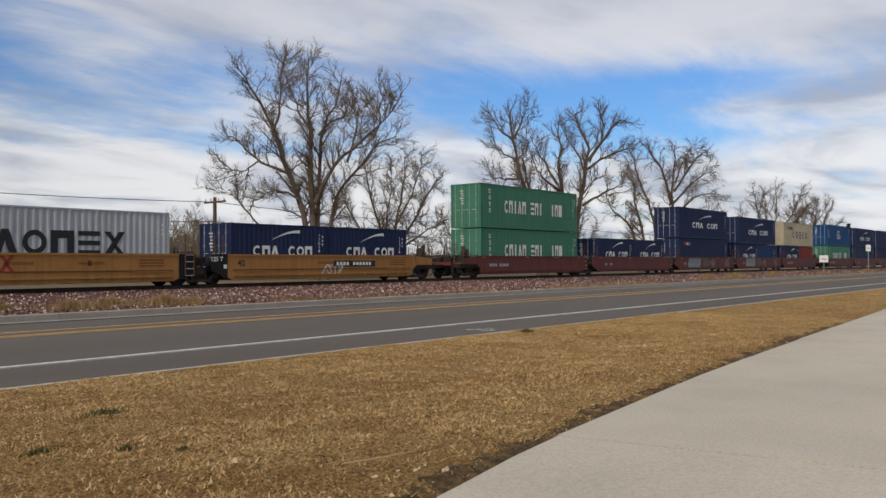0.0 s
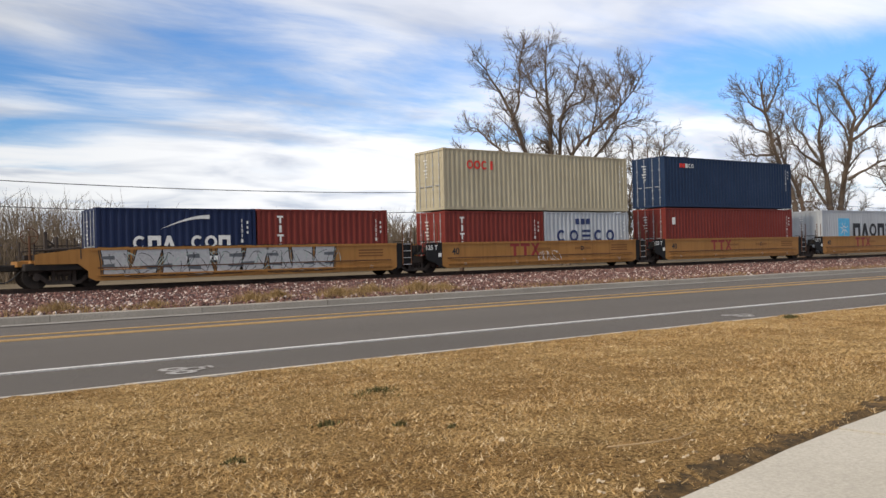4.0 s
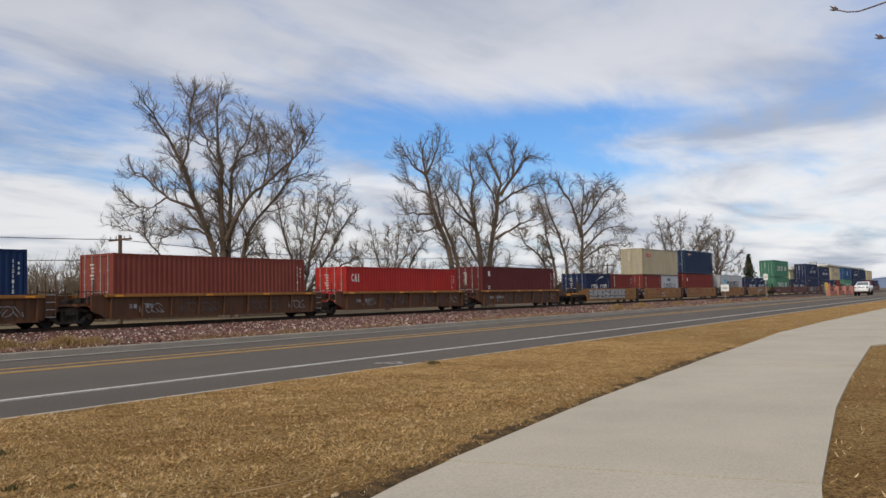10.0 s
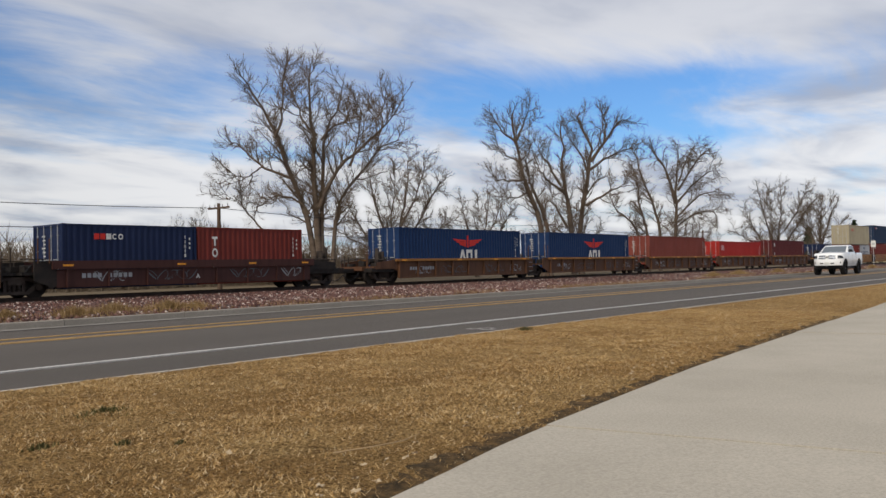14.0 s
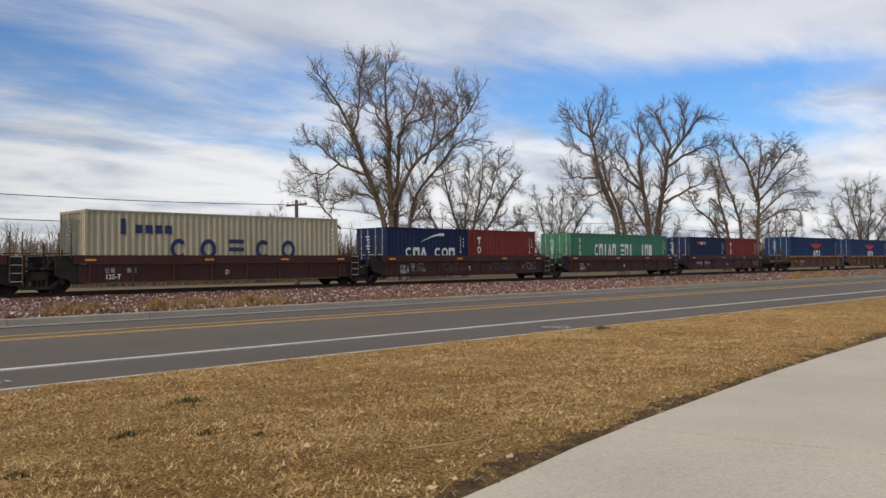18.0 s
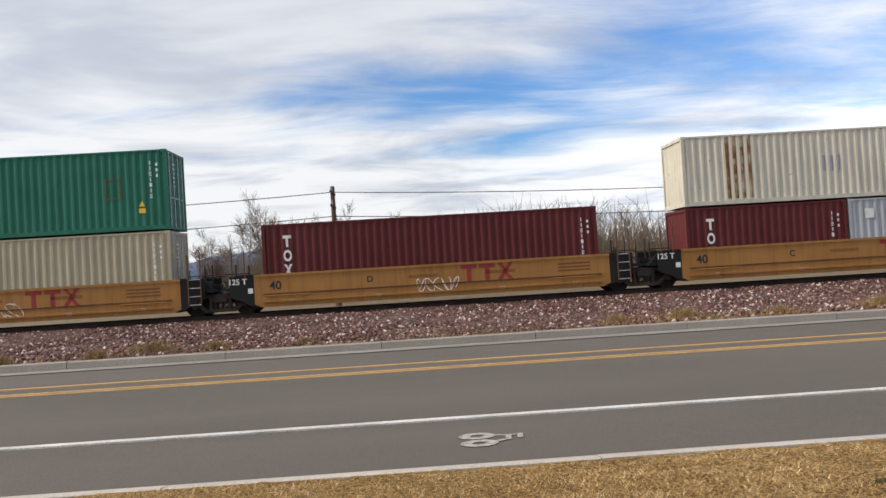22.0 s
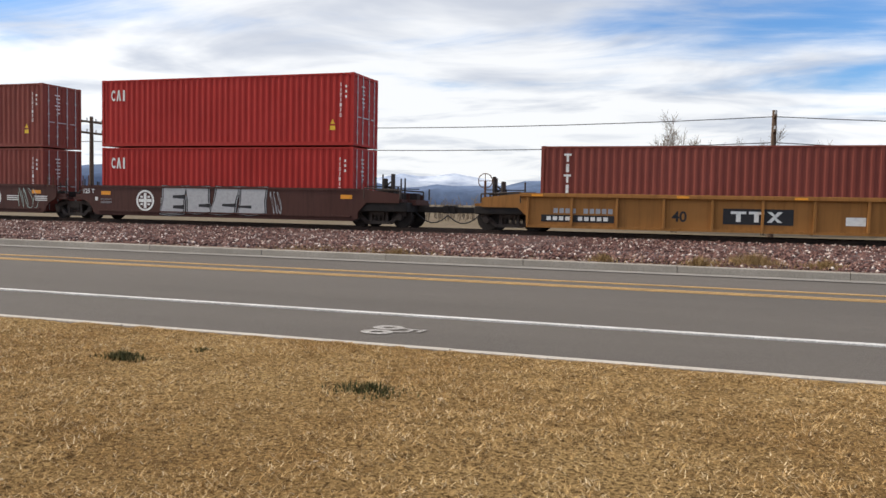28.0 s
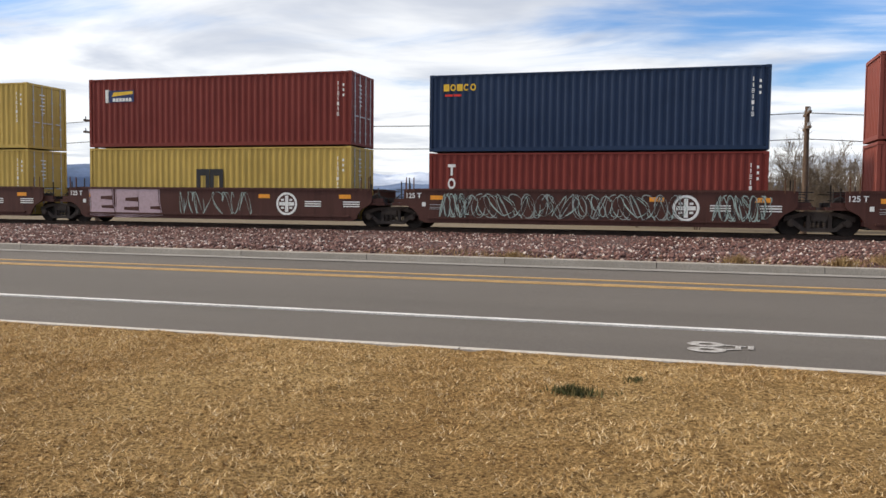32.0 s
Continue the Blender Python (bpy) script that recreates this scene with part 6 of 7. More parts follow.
big = "large bare cottonwood tree with spreading grey-brown limbs"
tree_a = grown_tree("cottonwood_tree", 11, (
    (0.42, 0.02, (0.2, 0), (0.2, 5), (-0.1, 8.7), (0.0, 12), (-0.4, 15.3), (-0.3, 19)),
    (0.34, -0.05, (-0.1, 0), (-0.5, 5.2), (-2.2, 9.8), (-2.8, 12.2), (-3.8, 14.4), (-5.2, 16.8), (-6.0, 18.2)),
    (0.30, 0.10, (0.5, 0), (0.45, 5), (0.55, 8.5), (0.6, 11.6), (0.9, 13.5), (1.9, 15.3), (2.4, 17.4)),
    (0.24, -0.10, (0.4, 6.4), (1.6, 8.9), (3.2, 10.8), (4.8, 12.0), (6.3, 13.3), (8.1, 15.6)),
    (0.26, 0.12, (1.2, 0), (1.7, 5.2), (2.4, 7.6), (4.1, 9.8), (5.6, 11.8), (7.3, 12.4)),
    (0.17, -0.15, (-0.4, 6.0), (-1.3, 7.2), (-3.3, 7.5), (-5.0, 6.8)),
    (0.17, 0.10, (-2.0, 9.2), (-5.0, 10.5), (-6.8, 12.3), (-7.9, 12.9)),
    (0.16, 0.18, (-0.2, 13.2), (-1.5, 14.5), (-2.2, 16.3), (-3.2, 18.8)),
    (0.15, 0.20, (2.8, 10.3), (3.3, 12.0), (3.7, 14.4), (3.5, 16.2)),
    (0.15, -0.2, (-2.9, 12.4), (-2.1, 14.4), (-1.9, 17.0), (-1.4, 18.4)),
    (0.13, 0.0, (0.6, 12.4), (1.5, 13.4), (2.9, 14.2), (4.0, 15.6)),
    (0.12, 0.1, (5.2, 12.2), (5.8, 13.6), (5.9, 15.4), (6.4, 16.4)),
    (0.10, -0.1, (-4.2, 10.2), (-6.0, 9.4), (-7.4, 9.9)),
    (0.12, 0.2, (-4.6, 4.6), (-6.4, 6.6), (-8.6, 8.4))), GNARLED, big, pose(52, 54, G))
tree_b = grown_tree("cottonwood_tree", 23, (
    (0.26, 0.0, (0, 0), (-0.3, 4), (-1.0, 7), (-1.8, 10), (-2.2, 12.4)),
    (0.24, 0.2, (0.3, 0), (0.9, 4), (1.5, 7.5), (2.0, 10.5), (2.2, 13.2)),
    (0.20, -0.2, (0.4, 1), (2.4, 4.6), (4.2, 7.4), (5.6, 9.6), (6.4, 10.8)),
    (0.20, -0.1, (-0.4, 1), (-2.2, 4.4), (-3.6, 7.0), (-4.6, 9.4)),
    (0.17, 0.1, (0.6, 2), (3.2, 4.0), (5.6, 5.4), (7.4, 6.6)),
    (0.17, 0.3, (0.2, 3), (0.2, 6.5), (0.4, 9.5), (0.3, 12.8)),
    (0.15, -0.3, (1.4, 5.5), (3.0, 8.2), (4.0, 11.0), (4.3, 12.4)),
    (0.14, 0.2, (-0.4, 2), (-2.8, 3.8), (-5.0, 5.0), (-6.0, 6.4))), DENSE, "smaller bare tree with a dense rounded tan crown", pose(68.2, 60.6, G), ("bark", "brush"))
grown_tree("cottonwood_tree", 37, (
    (0.44, 0.0, (0.2, 0), (0.1, 5.2), (-0.9, 8.8), (-1.8, 11.3), (-2.5, 14.9), (-3.0, 17.7), (-2.9, 19.4)),
    (0.34, 0.08, (1.0, 0), (0.8, 5.2), (-0.1, 8.3), (-1.0, 10.8), (-1.4, 13.4), (-0.9, 15.6)),
    (0.20, -0.1, (-1.9, 11.2), (-3.9, 11.1), (-5.7, 11.6)),
    (0.18, 0.1, (-2.8, 16.0), (-4.3, 17.3), (-5.1, 18.8)),
    (0.18, -0.15, (-2.7, 15.6), (-1.7, 17.8), (-1.1, 19.3)),
    (0.16, 0.2, (-2.2, 13.6), (-3.8, 14.6), (-5.3, 16.6)),
    (0.14, 0.1, (-1.4, 9.8), (-3.2, 9.2), (-5.4, 9.6))), GNARLED, "tall bare cottonwood with a narrow crooked crown", pose(81.5, 50, G)).scale = (0.95, 0.95, 0.95)
grown_tree("cottonwood_tree", 41, (
    (0.46, 0.0, (-0.4, 0), (-0.5, 5), (-1.0, 9.5), (-1.7, 13.2), (-1.5, 16.0), (-1.7, 19.4)),
    (0.46, 0.06, (0.6, 0), (0.5, 5.6), (1.4, 11.0), (2.0, 14.3), (2.2, 16.6), (1.0, 19.4), (0.7, 21.2)),
    (0.28, -0.08, (2.0, 14.3), (3.8, 16.9), (5.2, 18.8), (7.0, 19.6)),
    (0.24, 0.05, (1.9, 13.4), (4.1, 14.9), (6.6, 15.9), (8.0, 16.0)),
    (0.24, -0.12, (1.2, 8.7), (3.5, 10.1), (5.2, 10.9), (6.6, 11.2)),
    (0.24, 0.1, (-1.4, 10.7), (-3.2, 12.1), (-4.4, 13.8), (-5.5, 17.4)),
    (0.20, -0.1, (-2.0, 11.5), (-3.8, 14.6), (-5.2, 17.1)),
    (0.18, 0.2, (1.9, 13.0), (1.2, 15.6), (-0.4, 18.0), (-0.6, 20.2)),
    (0.16, -0.2, (3.4, 16.4), (3.6, 18.6), (3.0, 20.6)),
    (0.22, 0.2, (-1.0, 6.0), (-2.4, 8.6), (-3.0, 10.2), (-3.2, 12.8)),
    (0.14, 0.1, (1.3, 10.0), (2.8, 12.0), (4.6, 12.8))), GNARLED, big, pose(92.3, 51.9, G)).scale = (0.95, 0.95, 0.95)
grown_tree("cottonwood_tree", 53, (
    (0.38, 0.0, (1.3, 0), (1.3, 5.8), (1.5, 10.4), (1.6, 13.8), (1.8, 18.0)),
    (0.26, 0.05, (1.4, 9.6), (0.3, 14.4), (-1.4, 17.0), (-1.7, 18.1)),
    (0.32, 0.0, (-1.0, 0), (-1.0, 5.8), (-1.7, 9.1), (-3.0, 12.8), (-4.0, 15.8), (-4.6, 18.4)),
    (0.30, 0.1, (-2.6, 0), (-2.7, 5.8), (-3.6, 9.4), (-4.0, 13.8), (-5.0, 16.0)),
    (0.26, -0.05, (-3.2, 0), (-4.2, 5.8), (-6.0, 8.1), (-7.4, 9.4), (-8.0, 11.1)),
    (0.20, 0.1, (1.5, 9.6), (4.4, 12.6), (6.6, 14.2), (7.4, 13.6)),
    (0.20, -0.1, (1.5, 11.4), (3.8, 15.0), (5.4, 17.0), (6.0, 16.6)),
    (0.18, 0.0, (1.4, 7.6), (4.4, 10.4), (7.0, 11.2), (8.0, 9.6)),
    (0.16, 0.15, (1.4, 6.2), (4.4, 8.2), (6.8, 8.2), (7.6, 6.6)),
    (0.15, -0.15, (1.5, 12.5), (2.6, 15.5), (3.8, 17.8))), FANNED, "bare tree with dark forked limbs and a drooping fine crown", pose(116, 51, G))
copy_thing(tree_b, pose(103, 58, G, 0, 0, 180)).scale = (0.72, 0.72, 0.72)
copy_thing(tree_b, pose(196, 62, G)).scale = (1.4, 1.4, 1.4)
copy_thing(tree_a, pose(240, 64, G, 0, 0, 180)).scale = (0.9, 0.9, 0.95)
copy_thing(tree_b, pose(170, 70, G, 0, 0, 180)).scale = (0.85, 0.85, 0.85)
copy_thing(tree_b, pose(80, 58, G)).scale = (0.75, 0.75, 0.75)
small = bare_tree("poplar_sapling", 61, 6.9, ((0.05, 0, 0, 1.0, 1.0), (-0.25, 0.2, 0, 0.9, 0.8), (0.3, -0.1, 0, 0.85, 0.8), (-0.1, -0.3, 0, 0.8, 0.7), (0.15, 0.3, 0.05, 0.8, 0.7)), 4, "slender bare saplings with upright pale branches", pose(-8.0, 51, G), 0.45, ("brush", "brush"), 0.011, 0.08)
for x, y, a, k in ((-3.2, 50, 80, 0.86), (-0.6, 52, 150, 0.78), (2.6, 53, 30, 0.74), (6.5, 55, 200, 0.72), (-11.5, 54, 300, 0.75), (-46.5, 60, 100, 0.8), (51, 70, 20, 1.15)):
    c = copy_thing(small, pose(x, y, G, 0, 0, a))
    c.scale = (k, k, k)


def brush():
    """Winter scrub far behind the railway: many thin upright stems."""
    r = np.random.RandomState(8)
    for name, x0, x1, y0, y1, n, h in (("scrub", -120, -14, 66, 86, 1300, 3.2), ("scrub", -14, 32, 60, 80, 2600, 6.4), ("scrub", 32, 170, 66, 90, 2800, 5.6), ("scrub", 26, 66, 58, 72, 1700, 7.6), ("scrub", 120, 260, 60, 84, 2400, 8.0), ("scrub", 260, 420, 64, 120, 1200, 7.0)):
        wood = Wood()
        for i in range(n):
            x, y = r.uniform(x0, x1), r.uniform(y0, y1)
            hh = h * r.uniform(0.35, 1.0) * (0.72 + 0.28 * math.sin(x * 0.13) * math.sin(x * 0.047 + 1))
            lean = r.normal(0, 0.16, 2)
            p = np.array([x, y, G])
            tip = p + (lean[0] * hh, lean[1] * hh, hh)
            wood.tube([p, (p + tip) / 2 + r.normal(0, 0.1, 3), tip], [0.05, 0.035, 0.008], 3)
            for k in range(5):
                u = r.uniform(0.25, 0.9)
                q = p + (tip - p) * u
                dd = r.normal(0, 0.35, 3) * hh * 0.35
                dd[2] = abs(dd[2]) + hh * 0.12
                wood.tube([q, q + dd], [0.025, 0.006], 3)
        tagged(new(name, wood.mesh(name, M["brush"])), "belt of leafless brown scrub and brushwood", "scrub", kind="stuff")


brush()


def pole(x, y, h, arms, label="weathered timber utility pole with a crossarm"):
    ob = thing("utility_pole", label, "utility pole", pose(x, y, G))
    bm = bmesh.new()
    rod(bm, (0, 0, 0), (0, 0, h), 0.16, 12, 0.11)
    part("post", bm, M["polewood"], ob)
    for z in arms:
        part("crossarm", boxes([(-0.06, -1.1, z - 0.06, 0.06, 1.1, z + 0.06)], 0.01), M["polewood"], ob)
        for yy in (-0.95, -0.4, 0.4, 0.95):
            bm = bmesh.new()
            rod(bm, (0, yy, z + 0.06), (0, yy, z + 0.24), 0.045, 8, 0.03)
            part("insulator", bm, M["greyp"], ob)
    return ob


POLES = [(-43.6, 45, 6.5), (-3.1, 45, 6.2), (35.3, 44.5, 5.6), (74, 44.5, 5.5), (113, 44.5, 5.5)]
for x, y, h in POLES:
    pole(x, y, h, (h - 0.35, h - 1.05) if x < 0 else (h - 0.3,))


def wires():
    ps = [(-84, 45, 6.5)] + POLES
    for (xa, ya, ha), (xb, yb, hb) in zip(ps, ps[1:]):
        for drop in (0.3, 1.55):
            line = Wood()
            us = [i / 16 for i in range(17)]
            line.tube([(xa + (xb - xa) * u, ya + (yb - ya) * u, G + ha + (hb - ha) * u - drop - 0.8 * 4 * u * (1 - u) * 0.6) for u in us], [0.022] * 17, 5)
            tagged(new("overhead_cable", line.mesh("overhead_cable", M["wire"])), "dark cable sagging between the utility poles", "cable")


wires()


def mountains():
    """Two far ridges of bluish foothills, with a snowy range behind."""
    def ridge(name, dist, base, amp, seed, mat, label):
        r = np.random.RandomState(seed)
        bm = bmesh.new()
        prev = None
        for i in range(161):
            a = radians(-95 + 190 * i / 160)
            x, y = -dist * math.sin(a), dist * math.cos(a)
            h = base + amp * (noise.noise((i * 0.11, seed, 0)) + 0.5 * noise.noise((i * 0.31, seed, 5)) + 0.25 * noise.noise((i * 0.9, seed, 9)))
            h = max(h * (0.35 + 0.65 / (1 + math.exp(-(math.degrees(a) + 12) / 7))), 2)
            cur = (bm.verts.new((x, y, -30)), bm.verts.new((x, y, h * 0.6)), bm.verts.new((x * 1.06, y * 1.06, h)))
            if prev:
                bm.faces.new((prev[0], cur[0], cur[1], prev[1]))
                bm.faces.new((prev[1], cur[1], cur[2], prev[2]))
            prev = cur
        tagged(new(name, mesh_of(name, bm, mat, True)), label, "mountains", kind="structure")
    # distance haze is mixed into both ridges' colours as blue
    ridge("backdrop_foothills", 2600, 80, 60, 3, surface("haze_tinted_foothills", (0.10, 0.14, 0.22), (0.14, 0.18, 0.27), 0.004, fine=0.02, rough=1.0, bump=0), "far hazy blue foothills on the horizon")
    ridge("backdrop_range", 4200, 125, 95, 7, surface("haze_tinted_snowy_range", (0.28, 0.34, 0.46), (0.62, 0.66, 0.72), 0.003, fine=0.02, rough=1.0, bump=0), "distant snow-streaked mountain range")


mountains()

# ---------------------------------------------------------------- white pickup
TRUCK = {}


def pickup():
    white, nt, b = mat_new("glossy_white_car_paint")
    b.inputs["Base Color"].default_value = (0.86, 0.86, 0.85, 1)
    b.inputs["Roughness"].default_value = 0.22
    b.inputs["Coat Weight"].default_value = 0.6
    co = coord(nt)
    dirt = ramp_node(nt, noise_node(nt, co, 5, 6, 0.7), 0.55, 0.85)
    nt.links.new(mix_node(nt, mul_node(nt, dirt, 0.25), (0.86, 0.86, 0.85), (0.70, 0.68, 0.65)), b.inputs["Base Color"])
    glass, nt, b = mat_new("dark_tinted_glass")
    b.inputs["Base Color"].default_value, b.inputs["Roughness"].default_value = (0.012, 0.014, 0.016, 1), 0.05
    # the lighter grey base stands in for sky mirrored in the windscreen
    shield, nt, b = mat_new("reflection_toned_windscreen")
    b.inputs["Base Color"].default_value, b.inputs["Roughness"].default_value = (0.13, 0.15, 0.17, 1), 0.04
    chrome = plain("bright_chrome", (0.62, 0.63, 0.64), 0.12, 1.0)
    rubber = surface("black_tyre_rubber", (0.008, 0.008, 0.008), (0.016, 0.015, 0.015), 4, fine=40, rough=0.9, bump=0.3)
    black = plain("matt_black_trim", (0.007, 0.007, 0.008), 0.5)
    lamp = plain("red_tail_lamp_lens", (0.35, 0.012, 0.012), 0.15)
    ob = thing("pickup_truck", "white crew-cab pickup truck with black wheels driving past", "pickup truck", pose(0, 0, 0))
    AX, R, HW = 1.80, 0.46, 0.99

    def bottom(x):
        for cx in (-AX, AX):
            if abs(x - cx) < 0.56:
                return 0.58 + math.sqrt(0.56 ** 2 - (x - cx) ** 2)
        return 0.66 if x < -2.3 else (0.60 if x < 2.3 else 0.70)

    def crest(x):
        return float(np.interp(x, [-2.74, -2.68, -2.58, -2.4, -2.0, -1.1, 1.02, 1.06, 2.80, 2.90], [1.36, 1.41, 1.45, 1.48, 1.52, 1.56, 1.56, 1.52, 1.52, 1.50]))

    def girth(z):
        return 1 - 0.035 * max(0, (z - 1.15) / 0.4) ** 1.6 - 0.045 * max(0, (0.95 - z) / 0.4) ** 1.5

    def lean(x, z):  # the nose rakes back above and below the bumper
        k = min(1, max(0, (-2.2 - x) / 0.5))
        return k * (0.10 * max(0, (z - 0.95) / 0.45) ** 1.3 + 0.06 * max(0, (0.75 - z) / 0.15))

    def nose(t):
        return (-2.0 - 0.74 * max(math.cos(t), 0) ** 0.77, HW * max(math.sin(t), 0) ** 0.77)

    def skin(t, z, out=0.0):
        (x, y), (xa, ya), (xb, yb) = nose(t), nose(max(t - 0.02, 0.0)), nose(min(t + 0.02, math.pi / 2))
        n = Vector((-(yb - ya), xb - xa, 0)).normalized()
        return Vector((x + lean(x, z), y * girth(z), z)) + n * out

    half = [nose(i * math.pi / 2 / 22) for i in range(23)]
    xs = sorted(set([round(-1.98 + 0.09 * i, 3) for i in range(53)] + [round(cx + sg * 0.56 * math.sin(i * math.pi / 24), 4) for cx in (-AX, AX) for sg in (-1, 1) for i in range(13)] + [round(cx + sg * 0.562, 4) for cx in (-AX, AX) for sg in (-1, 1)]))
    half = [p for p in half if p[0] < -2.37] + [nose(math.acos(min(1, ((-2.0 - x) / 0.74) ** (1 / 0.77)))) for x in xs if x < -2.0] + [(x, HW) for x in xs if -2.0 <= x <= 2.78]
    half += [(2.84, HW - 0.015), (2.88, HW - 0.06), (2.90, HW - 0.14), (2.90, 0.5), (2.90, 0.0)]
    rows = [0, 0.06, 0.18, 0.34, 0.5, 0.66, 0.8, 0.9, 0.96, 1.0]
    bm = bmesh.new()
    grids = []
    for sg in (-1, 1):
        grid = []
        for x, y in half:
            zb, zt = bottom(x), crest(x)
            line = []
            for s in rows:
                z = zb + (zt - zb) * s
                tuck = 0.05 * max(0, (s - 0.85) / 0.15) ** 2.2
                line.append(bm.verts.new((x + lean(x, z) + (tuck * 0.8 if x < -2.5 else 0), sg * max(y * girth(z) - tuck * (y / HW), 0.0), z)))
            for e in (0.85, 0.6, 0.3, 0.0):
                top = line[len(rows) - 1].co
                yy = abs(top.y) * e
                line.append(bm.verts.new((top.x, sg * yy, top.z + 0.045 * (1 - e * e) * (1 if x < -1.0 else 0.1) * min(1, abs(top.y) / 0.5))))
            grid.append(line)
        for a, c in zip(grid, grid[1:]):
            for i in range(len(a) - 1):
                bm.faces.new((a[i], c[i], c[i + 1], a[i + 1]))
    bmesh.ops.remove_doubles(bm, verts=bm.verts, dist=0.0008)
    part("body", done(bm), white, ob, smooth=True)

    def patch(name, t0, t1, low, high, material, label="", out=0.012, sg=1, n=8, parent=None):
        """A panel on the curved nose; low and high give its edges at share u."""
        pb = bmesh.new()
        cols = []
        for i in range(n + 1):
            u = i / n
            t = t0 + (t1 - t0) * u
            cols.append([pb.verts.new(Vector((1, sg, 1)) * skin(t, z, o)) for o, z in ((out, low(u)), (out, high(u)), (-0.03, high(u)), (-0.03, low(u)))])
        for a, c in zip(cols, cols[1:]):
            for i in range(4):
                j = (i + 1) % 4
                pb.faces.new((a[i], c[i], c[j], a[j]))
        pb.faces.new(cols[0])
        pb.faces.new(cols[-1][::-1])
        return part(name, done(pb), material, parent or ob, label)

    smoke, nt, b = mat_new("smoked_lamp_lens")
    b.inputs["Base Color"].default_value, b.inputs["Roughness"].default_value = (0.03, 0.032, 0.035, 1), 0.06
    for sg in (-1, 1):
        lamp_l = patch("headlight", 0.64, 1.26, lambda u: 1.13 + 0.02 * u, lambda u: 1.345 - 0.03 * u - 0.12 * max(0, u - 0.7) / 0.3, smoke, "smoked wrap-round headlight", 0.010, sg, 12)
        patch("reflector", 0.70, 0.80, lambda u: 1.21, lambda u: 1.25, chrome, "small bright reflector", 0.014, sg, 4, lamp_l)
        for z0, z1, a0, a1 in ((1.105, 1.215, 0.035, 0.475), (1.255, 1.365, 0.05, 0.455)):
            g = patch("grille", a0, a1, lambda u, z=z0: z, lambda u, z=z1: z - 0.012 * u, black, "black grille opening with chrome bars", 0.008, sg)
            for k in range(3):
                z = z0 + 0.018 + 0.034 * k
                patch("grille_bar", a0 + 0.012, a1 - 0.015, lambda u, z=z: z, lambda u, z=z: z + 0.015, chrome, "chrome grille bar", 0.016, sg, 6, g)
        f = patch("fog_lamp", 0.16, 0.38, lambda u: 0.775, lambda u: 0.845, black, "black fog lamp slot", 0.010, sg, 5)
        patch("lens", 0.22, 0.32, lambda u: 0.80, lambda u: 0.825, chrome, "pale fog lamp lens", 0.016, sg, 3, f)
        patch("bumper_slot", 0.86, 0.93, lambda u: 0.80, lambda u: 0.92, black, "black slot in the bumper corner", 0.006, sg, 3)
        patch("air_dam", 0.02, 1.25, lambda u: 0.52, lambda u: 0.665, black, "black lower air dam", -0.015, sg, 12)
    cab = [(-1.12, 1.53), (-0.22, 2.02), (-0.05, 2.07), (0.72, 2.08), (0.92, 2.02), (1.03, 1.53)]
    bm = bmesh.new()
    plate(bm, cab, -0.93, 0.93)
    done(bm)
    for v in bm.verts:
        v.co.y *= 1 - 0.17 * (v.co.z - 1.53) / 0.55
    es = [e for e in bm.edges if e.verts[0].co.z > 1.6 or e.verts[1].co.z > 1.6]
    bmesh.ops.bevel(bm, geom=es, offset=0.05, segments=3, affect="EDGES")
    part("cab", bm, white, ob)

    def side_y(z):
        return 0.93 * (1 - 0.17 * (z - 1.53) / 0.55) + 0.004

    for sg in (-1, 1):
        for pts, nm in (([(-0.90, 1.565), (-0.22, 1.975), (0.117, 2.005), (0.117, 1.565)], "front_window"), ([(0.123, 1.565), (0.123, 2.005), (0.73, 2.005), (0.84, 1.94), (0.91, 1.565)], "rear_window")):
            bm = bmesh.new()
            a = [bm.verts.new((x, sg * side_y(z), z)) for x, z in pts]
            c = [bm.verts.new((x, sg * (side_y(z) - 0.02), z)) for x, z in pts]
            bm.faces.new(a)
            bm.faces.new(c[::-1])
            for i in range(len(pts)):
                j = (i + 1) % len(pts)
                bm.faces.new((a[i], a[j], c[j], c[i]))
            part(nm, done(bm), glass, ob, "dark tinted side window")
        for x in (0.0, 0.92):
            part("door_handle", boxes([(x - 0.17, sg * 0.955, 1.385, x + 0.05, sg * 1.0, 1.412)], 0.008), white, ob)
        for x0, x1, z0, z1 in ((1.032, 1.052, 0.665, 1.53),):
            part("cab_gap", boxes([(x0, sg * 0.90, z0, x1, sg * 0.9915, z1)]), black, ob, "dark gap between cab and bed")
        for x in (-0.965, 0.118):
            part("door_seam", boxes([(x, sg * 0.955, 0.72, x + 0.006, sg * 0.9905, 1.44)]), M["greyp"], ob, "thin grey door gap")
        part("sill_trim", boxes([(-1.2, sg * 0.95, 0.755, 1.02, sg * 0.988, 0.775)], 0.004), M["greyp"], ob, "grey sill line")
        mir = boxes([(-0.95, sg * 0.97, 1.56, -0.72, sg * 1.20, 1.76)], 0.04)
        part("mirror", mir, black, ob, "black door mirror")
        part("tail_lamp", boxes([(2.80, sg * 0.80, 1.02, 2.912, sg * 0.955, 1.42)], 0.015), lamp, ob, "red tail lamp")
        part("bumper_corner", boxes([(2.78, sg * 0.55, 0.68, 2.98, sg * 0.96, 0.86)], 0.03), chrome, ob, "chrome rear bumper")
    sh = bmesh.new()
    q = [(-1.05, 0.80, 1.575), (-1.05, -0.80, 1.575), (-0.29, -0.70, 1.985), (-0.29, 0.70, 1.985)]
